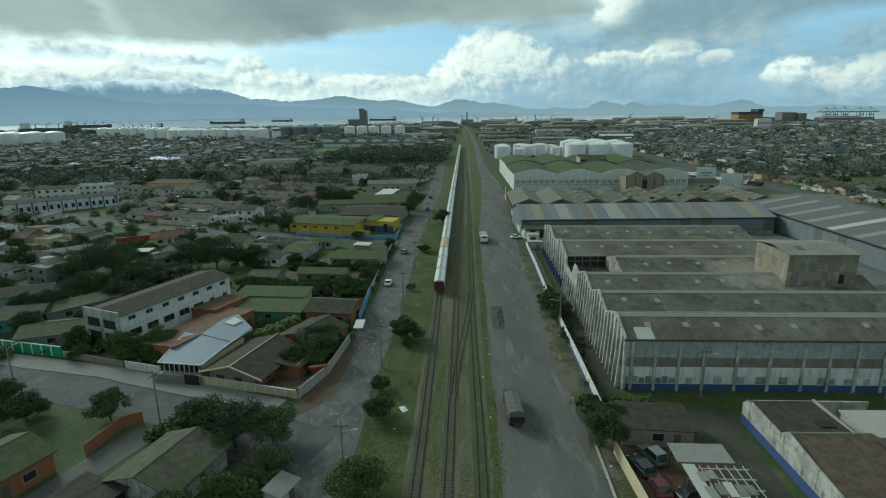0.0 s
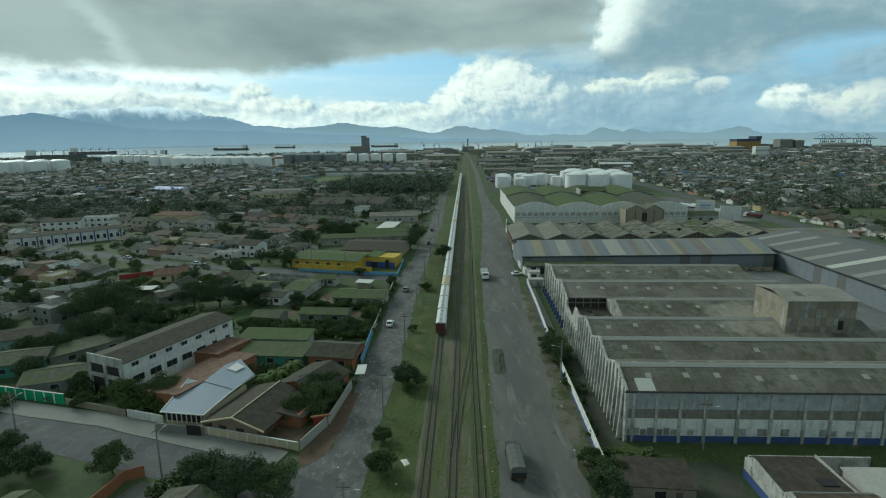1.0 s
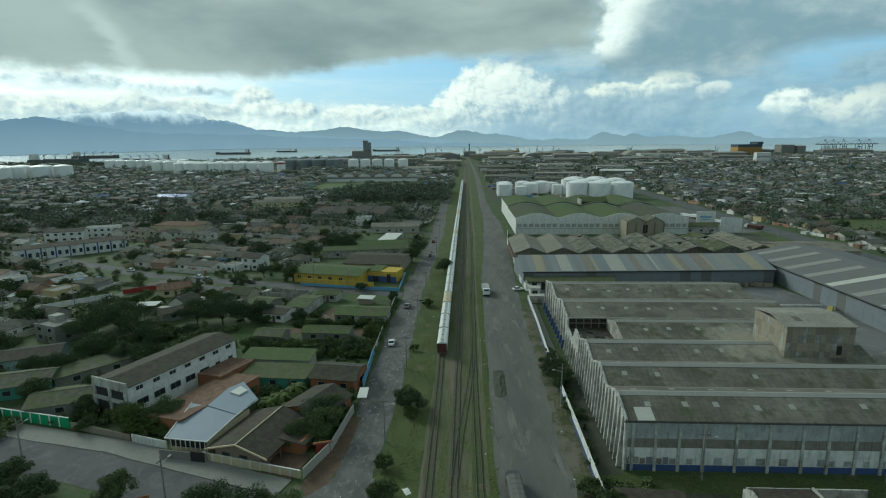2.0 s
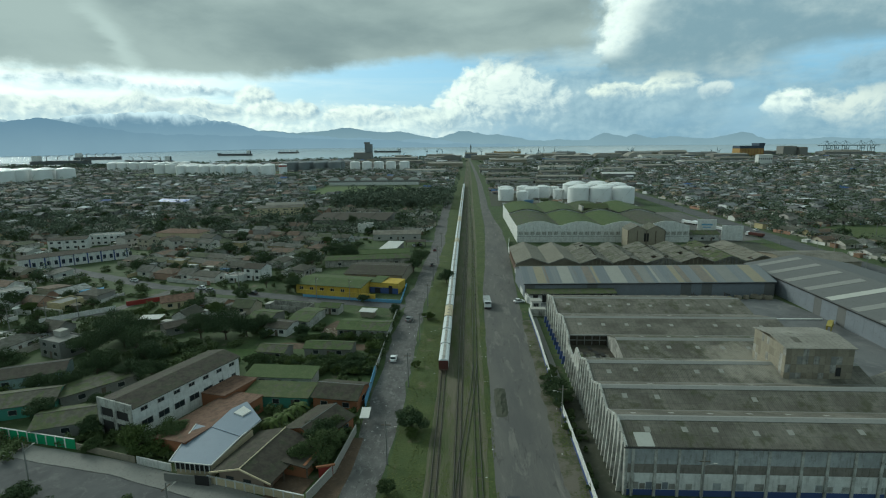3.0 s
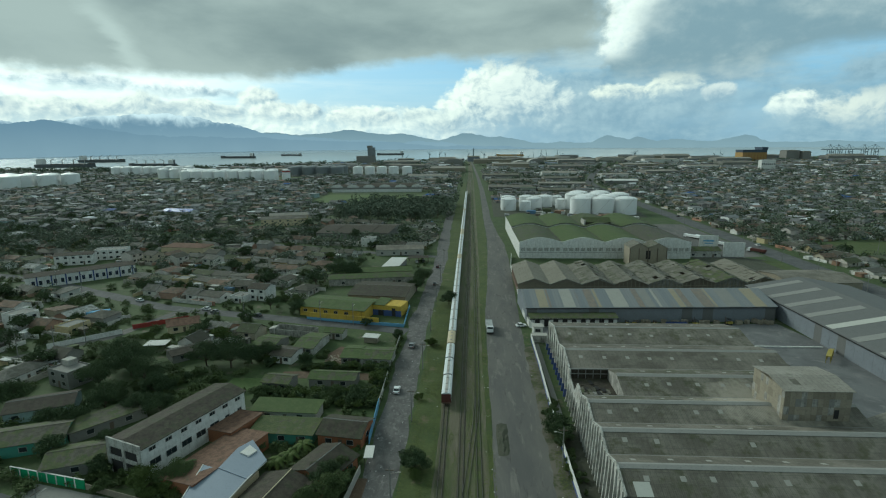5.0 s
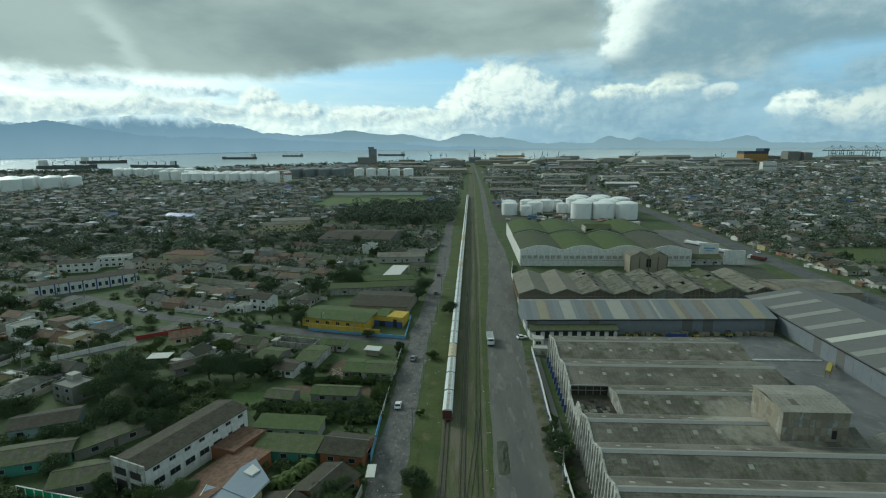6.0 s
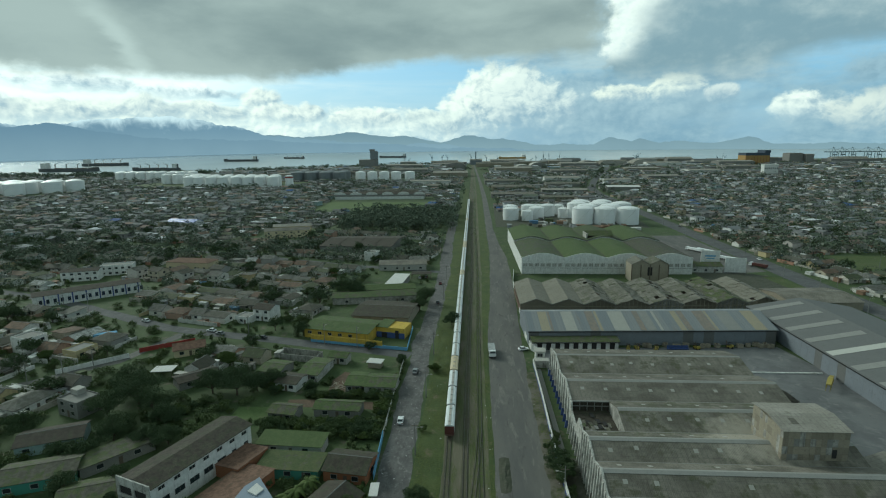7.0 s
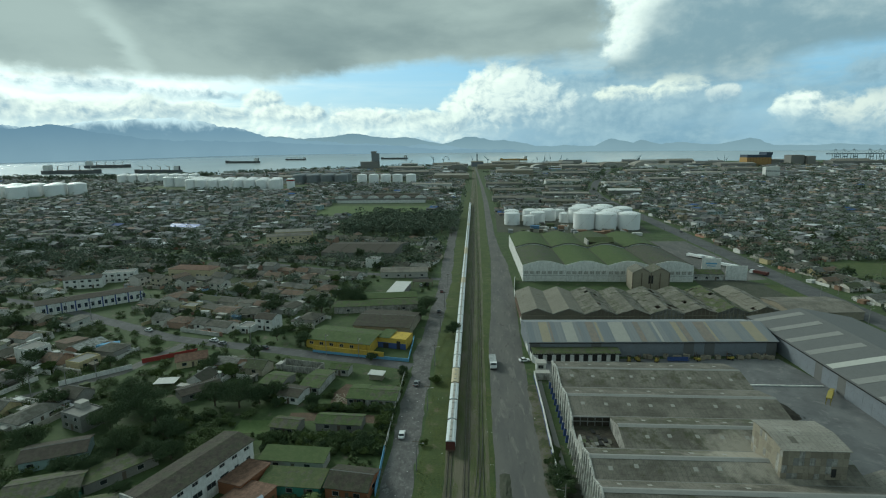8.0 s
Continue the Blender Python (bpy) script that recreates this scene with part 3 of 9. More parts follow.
for name, build, values in (
    ("earth", lawn((0.070, 0.100, 0.036), (0.044, 0.066, 0.026), (0.112, 0.098, 0.072), 0.20), dict(bump=0.6)),
    ("grass", lawn((0.085, 0.105, 0.034), (0.055, 0.078, 0.026), (0.13, 0.11, 0.07), 0.12), dict(bump=0.8)),
    ("field", lawn((0.10, 0.14, 0.045), (0.08, 0.12, 0.04), (0.13, 0.12, 0.07), 0.05), dict(bump=0.4)),
    ("asphalt", paving((0.085, 0.083, 0.082), (0.125, 0.122, 0.12), (0.20, 0.195, 0.19), 0.34, 0.6, 0.6), dict(bump=0.5)),
    ("street", paving((0.072, 0.073, 0.077), (0.098, 0.099, 0.102), (0.13, 0.13, 0.13), 0.12, 0.2), dict(bump=0.2)),
    ("packed", paving((0.122, 0.118, 0.110), (0.092, 0.091, 0.089), (0.172, 0.164, 0.150), 0.13, 0.55, 0.22), dict(bump=0.4)),
    ("mud", paving((0.064, 0.066, 0.048), (0.048, 0.054, 0.036), (0.095, 0.092, 0.075), 0.22, 0.4), dict(bump=0.6)),
    ("soil", paving((0.11, 0.075, 0.05), (0.085, 0.06, 0.042), (0.15, 0.11, 0.08), 0.4, 0.3), dict(bump=0.5)),
    ("ballast", paving((0.118, 0.108, 0.076), (0.076, 0.092, 0.038), (0.155, 0.138, 0.105), 0.30, 0.35, 0.12), dict(bump=0.9)),
    ("track_bed", paving((0.092, 0.084, 0.058), (0.068, 0.084, 0.036), (0.120, 0.108, 0.080), 0.45, 0.4, 0.3), dict(bump=0.9)),
    ("concrete", worn((0.24, 0.235, 0.22), (0.17, 0.17, 0.16), 0.5, 0.45), dict(bump=0.3)),
    ("pale_concrete", worn((0.42, 0.41, 0.38), (0.30, 0.29, 0.26), 0.7, 0.5), dict(bump=0.3)),
    ("yard", paving((0.150, 0.152, 0.155), (0.112, 0.114, 0.118), (0.19, 0.19, 0.188), 0.09, 0.35), dict(bump=0.2)),
    ("roof_grey", fibre((0.125, 0.116, 0.096), (0.215, 0.20, 0.168), (0.065, 0.070, 0.038), 0.25), dict(bump=0.35)),
    ("roof_dust", fibre((0.24, 0.225, 0.195), (0.30, 0.285, 0.25), (0.09, 0.09, 0.05), 0.0), dict(bump=0.35)),
    ("roof_moss", mossy((0.105, 0.100, 0.078), (0.062, 0.086, 0.030), (0.098, 0.108, 0.046), 0.62), dict(bump=0.7)),
    ("roof_green", mossy((0.095, 0.095, 0.066), (0.060, 0.092, 0.028), (0.088, 0.118, 0.042), 0.85), dict(bump=0.7)),
    ("roof_depot", depot_roof, dict(bump=0.35)),
    ("roof_hall", mossy((0.088, 0.086, 0.068), (0.056, 0.080, 0.030), (0.080, 0.098, 0.042), 0.55), dict(bump=0.6)),
    ("roof_dark", mossy((0.062, 0.054, 0.042), (0.044, 0.050, 0.028), (0.080, 0.074, 0.054), 0.34), dict(bump=0.5)),
    ("roof_ruin", fibre((0.120, 0.116, 0.094), (0.195, 0.186, 0.158), (0.070, 0.076, 0.042), 0.45), dict(bump=0.4)),
    ("roof_shed", fibre((0.170, 0.160, 0.130), (0.205, 0.194, 0.160), (0.085, 0.085, 0.050), 0.1), dict(bump=0.35)),
    ("roof_pale", worn((0.62, 0.62, 0.60), (0.45, 0.45, 0.43), 0.8, 0.3), dict()),
    ("roof_blue", worn((0.20, 0.245, 0.31), (0.165, 0.20, 0.255), 0.5, 0.2), dict(rough=0.55, spec=0.3)),
    ("clay", mossy((0.175, 0.105, 0.074), (0.085, 0.072, 0.044), (0.15, 0.115, 0.085), 0.22), dict(bump=0.5)),
    ("metal_roof", stripes_metal, dict(rough=0.55, bump=0.3, spec=0.4)),
    ("metal_wall", worn((0.20, 0.22, 0.25), (0.15, 0.165, 0.185), 0.35, 0.35), dict(rough=0.6)),
    ("metal_dull", worn((0.150, 0.152, 0.150), (0.122, 0.124, 0.124), 0.3, 0.3), dict(rough=0.8, spec=0.2)),
    ("rooflight", worn((0.31, 0.305, 0.275), (0.25, 0.245, 0.22), 0.9, 0.4), dict(rough=0.5)),
    ("band_pale", worn((0.36, 0.355, 0.32), (0.29, 0.285, 0.26), 0.5, 0.3), dict(rough=0.7)),
    ("band_rust", streaked((0.24, 0.20, 0.165), (0.19, 0.175, 0.155), 0.6, 0.4, (0.13, 0.11, 0.09)), dict(rough=0.75)),
    ("boards_dark", worn((0.25, 0.22, 0.17), (0.17, 0.15, 0.118), 0.6, 0.5), dict()),
    ("dirt_verge", lawn((0.072, 0.080, 0.038), (0.058, 0.066, 0.034), (0.125, 0.112, 0.092), 0.75), dict(bump=0.7)),
    ("sheet_old", worn((0.27, 0.268, 0.25), (0.20, 0.20, 0.19), 0.5, 0.35), dict(rough=0.7)),
    ("sheet_cream", worn((0.33, 0.29, 0.20), (0.26, 0.235, 0.18), 0.4, 0.35), dict(rough=0.7)),
    ("clutter", lambda n, p: n.mix(n.math("MULTIPLY", n.step(n.noise(p, 0.9, 6.0, 0.7), 0.4, 0.7), 0.55), n.ramp(island(n), ((0.0, (0.10, 0.095, 0.085)), (0.2, (0.42, 0.41, 0.38)), (0.38, (0.16, 0.14, 0.11)), (0.5, (0.08, 0.10, 0.045)), (0.64, (0.24, 0.15, 0.10)), (0.76, (0.62, 0.62, 0.60)), (0.9, (0.30, 0.31, 0.32)), (0.965, (0.12, 0.22, 0.36))), True), (0.06, 0.06, 0.05)), dict()),
    ("garden_wall", lambda n, p: n.mix(n.math("MULTIPLY", n.step(n.noise(p, 0.7, 6.0, 0.7), 0.42, 0.7), 0.6), n.ramp(island(n), ((0.0, (0.50, 0.49, 0.46)), (0.45, (0.34, 0.32, 0.28)), (0.75, (0.66, 0.65, 0.62)), (0.92, (0.36, 0.20, 0.14))), True), (0.12, 0.12, 0.10)), dict()),
    ("sheet_new", worn((0.46, 0.46, 0.42), (0.38, 0.38, 0.35), 0.6, 0.2), dict(rough=0.6)),
    ("roof_town", roof_town, dict(bump=0.3)),
    ("wall_town", wall_town, dict(bump=0.15)),
    ("roof_far", roof_far, dict()),
    ("wall_far", wall_far, dict()),
    ("white_wall", streaked((0.66, 0.66, 0.64), (0.54, 0.54, 0.52), 0.6, 0.38, (0.19, 0.19, 0.175)), dict()),
    ("stained_white", streaked((0.47, 0.47, 0.44), (0.29, 0.285, 0.26), 0.45, 0.75), dict()),
    ("stained_grey", streaked((0.36, 0.35, 0.32), (0.20, 0.195, 0.18), 0.5, 0.7, (0.07, 0.07, 0.06)), dict()),
    ("tile_brown", mossy((0.118, 0.088, 0.066), (0.060, 0.060, 0.036), (0.125, 0.105, 0.082), 0.3), dict(bump=0.5)),
    ("cream", worn((0.58, 0.50, 0.34), (0.47, 0.40, 0.27), 0.8, 0.35), dict()),
    ("blue_paint", worn((0.045, 0.075, 0.22), (0.06, 0.09, 0.20), 0.8, 0.35), dict()),
    ("light_blue", worn((0.16, 0.34, 0.52), (0.13, 0.28, 0.44), 0.8, 0.3), dict()),
    ("teal_paint", worn((0.085, 0.27, 0.21), (0.07, 0.21, 0.165), 0.8, 0.3), dict()),
    ("green_paint", worn((0.04, 0.32, 0.14), (0.035, 0.25, 0.11), 0.8, 0.25), dict()),
    ("yellow_paint", streaked((0.50, 0.36, 0.06), (0.42, 0.30, 0.06), 0.7, 0.4, (0.14, 0.11, 0.05)), dict()),
    ("panel_blue", streaked((0.36, 0.38, 0.385), (0.27, 0.285, 0.29), 0.35, 0.55, (0.13, 0.12, 0.105)), dict()),
    ("panel_rust", streaked((0.215, 0.195, 0.170), (0.160, 0.148, 0.132), 0.7, 0.6, (0.085, 0.075, 0.062)), dict()),
    ("boards", worn((0.32, 0.285, 0.22), (0.20, 0.18, 0.14), 0.6, 0.5), dict()),
    ("brick", bricks, dict()),
    ("terracotta", worn((0.30, 0.13, 0.065), (0.24, 0.11, 0.06), 0.8, 0.4), dict()),
    ("red_paint", worn((0.28, 0.04, 0.035), (0.20, 0.035, 0.03), 0.9, 0.3), dict(rough=0.6)),
    ("maroon", worn((0.10, 0.03, 0.025), (0.07, 0.03, 0.025), 0.9, 0.4), dict(rough=0.6)),
    ("wagon_white", worn((0.66, 0.69, 0.70), (0.54, 0.57, 0.58), 0.5, 0.3), dict(rough=0.5)),
    ("wagon_tan", worn((0.46, 0.37, 0.22), (0.50, 0.45, 0.34), 0.5, 0.3), dict(rough=0.6)),
    ("tank_white", worn((0.80, 0.81, 0.81), (0.70, 0.71, 0.71), 0.06, 0.12, (0.4, 0.4, 0.38)), dict(rough=0.45, spec=0.4)),
    ("tank_grey", worn((0.20, 0.22, 0.23), (0.16, 0.175, 0.185), 0.06, 0.2), dict(rough=0.6)),
    ("steel", worn((0.16, 0.15, 0.14), (0.11, 0.10, 0.095), 2.0, 0.3), dict(rough=0.45, metal=0.6)),
    ("rust", worn((0.13, 0.085, 0.06), (0.09, 0.06, 0.045), 1.5, 0.4), dict(rough=0.8)),
    ("sleeper", worn((0.082, 0.070, 0.054), (0.060, 0.052, 0.040), 0.7, 0.4), dict()),
    ("wood", worn((0.14, 0.115, 0.09), (0.10, 0.085, 0.065), 1.5, 0.4), dict()),
    ("bark", worn((0.12, 0.095, 0.07), (0.08, 0.065, 0.05), 2.5, 0.4), dict(bump=0.5)),
    ("dark", worn((0.022, 0.022, 0.022), (0.03, 0.03, 0.03), 1.0, 0.2), dict(rough=0.8)),
    ("rubber", worn((0.02, 0.02, 0.02), (0.03, 0.03, 0.03), 3.0, 0.2), dict(rough=0.8)),
    ("glass", lambda n, p: n.mix(n.noise(p, 0.7), (0.018, 0.024, 0.028), (0.03, 0.038, 0.042)), dict(rough=0.08, spec=0.6)),
    ("lamp_red", lambda n, p: n.mix(n.noise(p, 9.0), (0.25, 0.02, 0.02), (0.2, 0.02, 0.02)), dict(rough=0.3)),
    ("lamp_clear", lambda n, p: n.mix(n.noise(p, 9.0), (0.6, 0.6, 0.58), (0.5, 0.5, 0.5)), dict(rough=0.2)),
    ("car_white", worn((0.70, 0.71, 0.72), (0.66, 0.67, 0.68), 1.0, 0.08), dict(rough=0.3, spec=0.5)),
    ("car_silver", worn((0.30, 0.31, 0.32), (0.27, 0.28, 0.29), 1.0, 0.1), dict(rough=0.3, metal=0.5)),
    ("car_dark", worn((0.03, 0.032, 0.038), (0.04, 0.042, 0.046), 1.0, 0.1), dict(rough=0.3, spec=0.5)),
    ("car_red", worn((0.11, 0.02, 0.025), (0.09, 0.02, 0.02), 1.0, 0.1), dict(rough=0.35, spec=0.5)),
    ("canvas", worn((0.105, 0.105, 0.10), (0.14, 0.14, 0.132), 0.9, 0.3), dict(bump=0.2)),
    ("tarp_blue", worn((0.02, 0.07, 0.33), (0.03, 0.09, 0.38), 1.2, 0.15), dict(rough=0.4)),
    ("litter_white", worn((0.7, 0.7, 0.68), (0.6, 0.6, 0.58), 2.0, 0.2), dict()),
    ("crane_yellow", worn((0.36, 0.29, 0.06), (0.29, 0.24, 0.06), 1.0, 0.3), dict(rough=0.5)),
    # far quay steel coloured pale blue-grey to stand in for distance haze
    ("haze_blue", worn((0.17, 0.22, 0.25), (0.21, 0.26, 0.29), 0.1, 0.2), dict(rough=0.6)),
    ("port_orange", worn((0.36, 0.23, 0.085), (0.31, 0.205, 0.085), 0.05, 0.25), dict()),
    ("navy", worn((0.05, 0.07, 0.10), (0.065, 0.085, 0.115), 0.05, 0.2), dict()),
    # hull lightened: the haze over the bay is put into its colour
    ("hull", worn((0.085, 0.095, 0.10), (0.105, 0.105, 0.105), 0.05, 0.2), dict()),
    ("leaf_dark", leafy((0.032, 0.054, 0.026), (0.082, 0.112, 0.050)), dict(rough=0.75, spec=0.15)),
    ("leaf_mid", leafy((0.042, 0.066, 0.027), (0.102, 0.132, 0.052)), dict(rough=0.75, spec=0.15)),
    ("leaf_light", leafy((0.045, 0.072, 0.020), (0.105, 0.135, 0.040)), dict(rough=0.75, spec=0.15)),
    ("tuft", leafy((0.072, 0.092, 0.032), (0.130, 0.145, 0.052)), dict(rough=0.85, spec=0.1)),
    # paler and bluer than near leaves: distance haze mixed into the colour
    ("leaf_far_haze", leafy((0.068, 0.092, 0.070), (0.150, 0.176, 0.122)), dict(rough=0.8, spec=0.1)),
    ("water", water_look, dict(rough=0.22, bump=0.08, spec=0.9)),
):
    M[name] = material(name, build, **values)


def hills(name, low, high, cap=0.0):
    """Far hills: a plain glowing backdrop with the haze put into its colour, paler towards the foot."""
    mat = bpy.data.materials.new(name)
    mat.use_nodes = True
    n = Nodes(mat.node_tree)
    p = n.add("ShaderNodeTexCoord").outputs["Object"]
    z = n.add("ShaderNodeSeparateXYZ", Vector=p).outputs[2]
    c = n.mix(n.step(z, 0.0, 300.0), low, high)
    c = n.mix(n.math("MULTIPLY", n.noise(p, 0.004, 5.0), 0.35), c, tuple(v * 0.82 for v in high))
    if cap:                                       # cloud over the summits, mixed into the hill colour
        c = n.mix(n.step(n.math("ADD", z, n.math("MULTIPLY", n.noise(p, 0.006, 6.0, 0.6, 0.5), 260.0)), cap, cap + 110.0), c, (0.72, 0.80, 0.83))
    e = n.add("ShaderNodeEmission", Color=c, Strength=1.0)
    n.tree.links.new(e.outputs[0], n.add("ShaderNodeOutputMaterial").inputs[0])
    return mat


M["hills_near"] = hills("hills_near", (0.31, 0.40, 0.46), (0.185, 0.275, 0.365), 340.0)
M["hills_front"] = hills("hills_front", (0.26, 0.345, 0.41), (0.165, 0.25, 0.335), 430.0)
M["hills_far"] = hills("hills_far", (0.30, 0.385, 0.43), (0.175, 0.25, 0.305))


# ---------- building blocks ----------
class Shape:
    """Vertices and faces of one mesh."""

    def __init__(self):
        self.v, self.f = [], []

    def add(self, verts, faces):
        k = len(self.v)
        self.v += [tuple(v) for v in verts]
        self.f += [tuple(k + i for i in f) for f in faces]
        return self

    def box(self, x0, x1, y0, y1, z0, z1):
        v = [(x, y, z) for z in (z0, z1) for y in (y0, y1) for x in (x0, x1)]
        return self.add(v, [(0, 2, 3, 1), (4, 5, 7, 6), (0, 1, 5, 4), (2, 6, 7, 3), (0, 4, 6, 2), (1, 3, 7, 5)])

    def bar(self, a, b, r, r2=None, n=6):
        """A round bar from a to b."""
        a, b = Vector(a), Vector(b)
        turn = (b - a).to_track_quat("Z", "Y").to_matrix()
        r2 = r if r2 is None else r2
        ring = [(math.cos(2 * math.pi * i / n), math.sin(2 * math.pi * i / n)) for i in range(n)]
        v = [a + turn @ Vector((c * r, s * r, 0)) for c, s in ring] + [b + turn @ Vector((c * r2, s * r2, 0)) for c, s in ring]
        return self.add(v, [(i, (i + 1) % n, n + (i + 1) % n, n + i) for i in range(n)] + [tuple(range(n))[::-1], tuple(range(n, 2 * n))])

    def beam(self, a, b, wide, high):
        """A flat bar from a to b, in the plan, standing on its lower edge."""
        a, b = Vector(a), Vector(b)
        d = (b - a).normalized()
        s = Vector((-d.y, d.x, 0)).normalized() * wide / 2
        u = Vector((0, 0, high))
        return self.add([a + s, a - s, b - s, b + s, a + s + u, a - s + u, b - s + u, b + s + u],
                        [(0, 1, 2, 3), (4, 7, 6, 5), (0, 4, 5, 1), (1, 5, 6, 2), (2, 6, 7, 3), (3, 7, 4, 0)])

    def prism(self, outline, z0, z1):
        n = len(outline)
        v = [(x, y, z0) for x, y in outline] + [(x, y, z1) for x, y in outline]
        return self.add(v, [(i, (i + 1) % n, n + (i + 1) % n, n + i) for i in range(n)] + [tuple(range(n))[::-1], tuple(range(n, 2 * n))])

    def along(self, profile, x0, x1, axis="x"):
        """A profile of (y, z) pushed along x, or of (x, z) along y."""
        n = len(profile)
        v = [(x, a, b) if axis == "x" else (a, x, b) for x in (x0, x1) for a, b in profile]
        return self.add(v, [(i, (i + 1) % n, n + (i + 1) % n, n + i) for i in range(n)] + [tuple(range(n))[::-1], tuple(range(n, 2 * n))])

    def turned(self, profile, n=24, x=0.0, y=0.0):
        """A profile of (radius, z) turned round an upright axis."""
        k = len(profile)
        v = [(x + r * math.cos(2 * math.pi * i / n), y + r * math.sin(2 * math.pi * i / n), z) for i in range(n) for r, z in profile]
        f = [(i * k + j, ((i + 1) % n) * k + j, ((i + 1) % n) * k + j + 1, i * k + j + 1) for i in range(n) for j in range(k - 1)]
        return self.add(v, f)

    def move(self, m):
        self.v = [tuple(m @ Vector(v)) for v in self.v]
        return self

    def mesh(self, name, mat, smooth=False):
        me = bpy.data.meshes.new(name)
        me.from_pydata(self.v, [], self.f)
        me.materials.append(M[mat])
        if smooth:
            me.polygons.foreach_set("use_smooth", [True] * len(me.polygons))
        me.update()
        return me


def thing(name, label, category, at=(0, 0, 0), rz=0.0, group=""):
    ob = new(name)
    ob.empty_display_size = 0.5
    ob.matrix_world = pose(*at, 0, 0, rz)
    return tagged(ob, label, category, group)


def part(name, shape, mat, parent, label="", smooth=False):
    ob = new(name, shape.mesh(name, mat, smooth) if isinstance(shape, Shape) else shape)
    ob.parent = parent
    return tagged(ob, label) if label else ob


def single(name, shape, mat, label, category, group="", kind="", smooth=False):
    return tagged(new(name, shape.mesh(name, mat, smooth)), label, category, group, kind)


def ribbon(points, width, z, wobble=0.0, step=4.0, seed=1, thick=0.03):
    """A strip of ground along a line, with uneven edges."""
    pts, wide = [], []
    widths = width if isinstance(width, list) else [width] * len(points)
    for (x0, y0), (x1, y1), w0, w1 in zip(points, points[1:], widths, widths[1:]):
        n = max(1, int(math.hypot(x1 - x0, y1 - y0) / step))
        pts += [(x0 + (x1 - x0) * i / n, y0 + (y1 - y0) * i / n) for i in range(n)]
        wide += [w0 + (w1 - w0) * i / n for i in range(n)]
    pts.append(points[-1])
    wide.append(widths[-1])
    left, right = [], []
    for i, (x, y) in enumerate(pts):
        (ax, ay), (bx, by) = pts[max(0, i - 1)], pts[min(len(pts) - 1, i + 1)]
        d = Vector((bx - ax, by - ay)).normalized()
        a, b = (wide[i] / 2 + wobble * (1.5 * noise.noise((y * 0.045, x * 0.045, seed + q)) + 1.0 * noise.noise((y * 0.21, x * 0.21, seed + q)) + 0.5 * noise.noise((y * 0.7, x * 0.7, seed + q))) for q in (0.3, 7.7))
        left.append((x - d.y * a, y + d.x * a))
        right.append((x + d.y * b, y - d.x * b))
    s, n = Shape(), len(pts)
    v = [(x, y, z) for x, y in left] + [(x, y, z) for x, y in right] + [(x, y, z - thick) for x, y in left] + [(x, y, z - thick) for x, y in right]
    f = [(n + i, n + i + 1, i + 1, i) for i in range(n - 1)] + [(i, i + 1, 2 * n + i + 1, 2 * n + i) for i in range(n - 1)] + [(3 * n + i, 3 * n + i + 1, n + i + 1, n + i) for i in range(n - 1)]
    return s.add(v, f)


def gable_roof(w, d, z, rise, over=0.4, thick=0.12):
    """A pitched roof whose ridge runs along x, over a plan w by d."""
    D, W, k = d / 2 + over, w / 2 + over, rise / (d / 2)
    zl = z - over * k
    return Shape().along([(-D, zl), (0, z + rise), (D, zl), (D, zl + thick), (0, z + rise + thick), (-D, zl + thick)], -W, W)


def hip_roof(w, d, z, rise, over=0.45, thick=0.12):
    W, D = w / 2 + over, d / 2 + over
    r = max(0.3, W - D)
    v = [(-W, -D, z), (W, -D, z), (W, D, z), (-W, D, z), (-W, -D, z + thick), (W, -D, z + thick), (W, D, z + thick), (-W, D, z + thick), (-r, 0, z + rise), (r, 0, z + rise)]
    return Shape().add(v, [(3, 2, 1, 0), (0, 1, 5, 4), (1, 2, 6, 5), (2, 3, 7, 6), (3, 0, 4, 7), (4, 5, 9, 8), (5, 6, 9), (6, 7, 8, 9), (7, 4, 8)])


def shed_roof(w, d, z, rise, over=0.35, thick=0.12):
    D, W = d / 2 + over, w / 2 + over
    return Shape().along([(-D, z), (D, z + rise), (D, z + rise + thick), (-D, z + thick)], -W, W)


def side_pose(side, w, d, along, z):
    """The pose of a thing set into one side of a box: x along the wall, y into it."""
    return {"s": pose(along, -d / 2, z), "n": pose(-along, d / 2, z, 0, 0, 180), "e": pose(w / 2, along, z, 0, 0, 90), "w": pose(-w / 2, -along, z, 0, 0, -90)}[side]


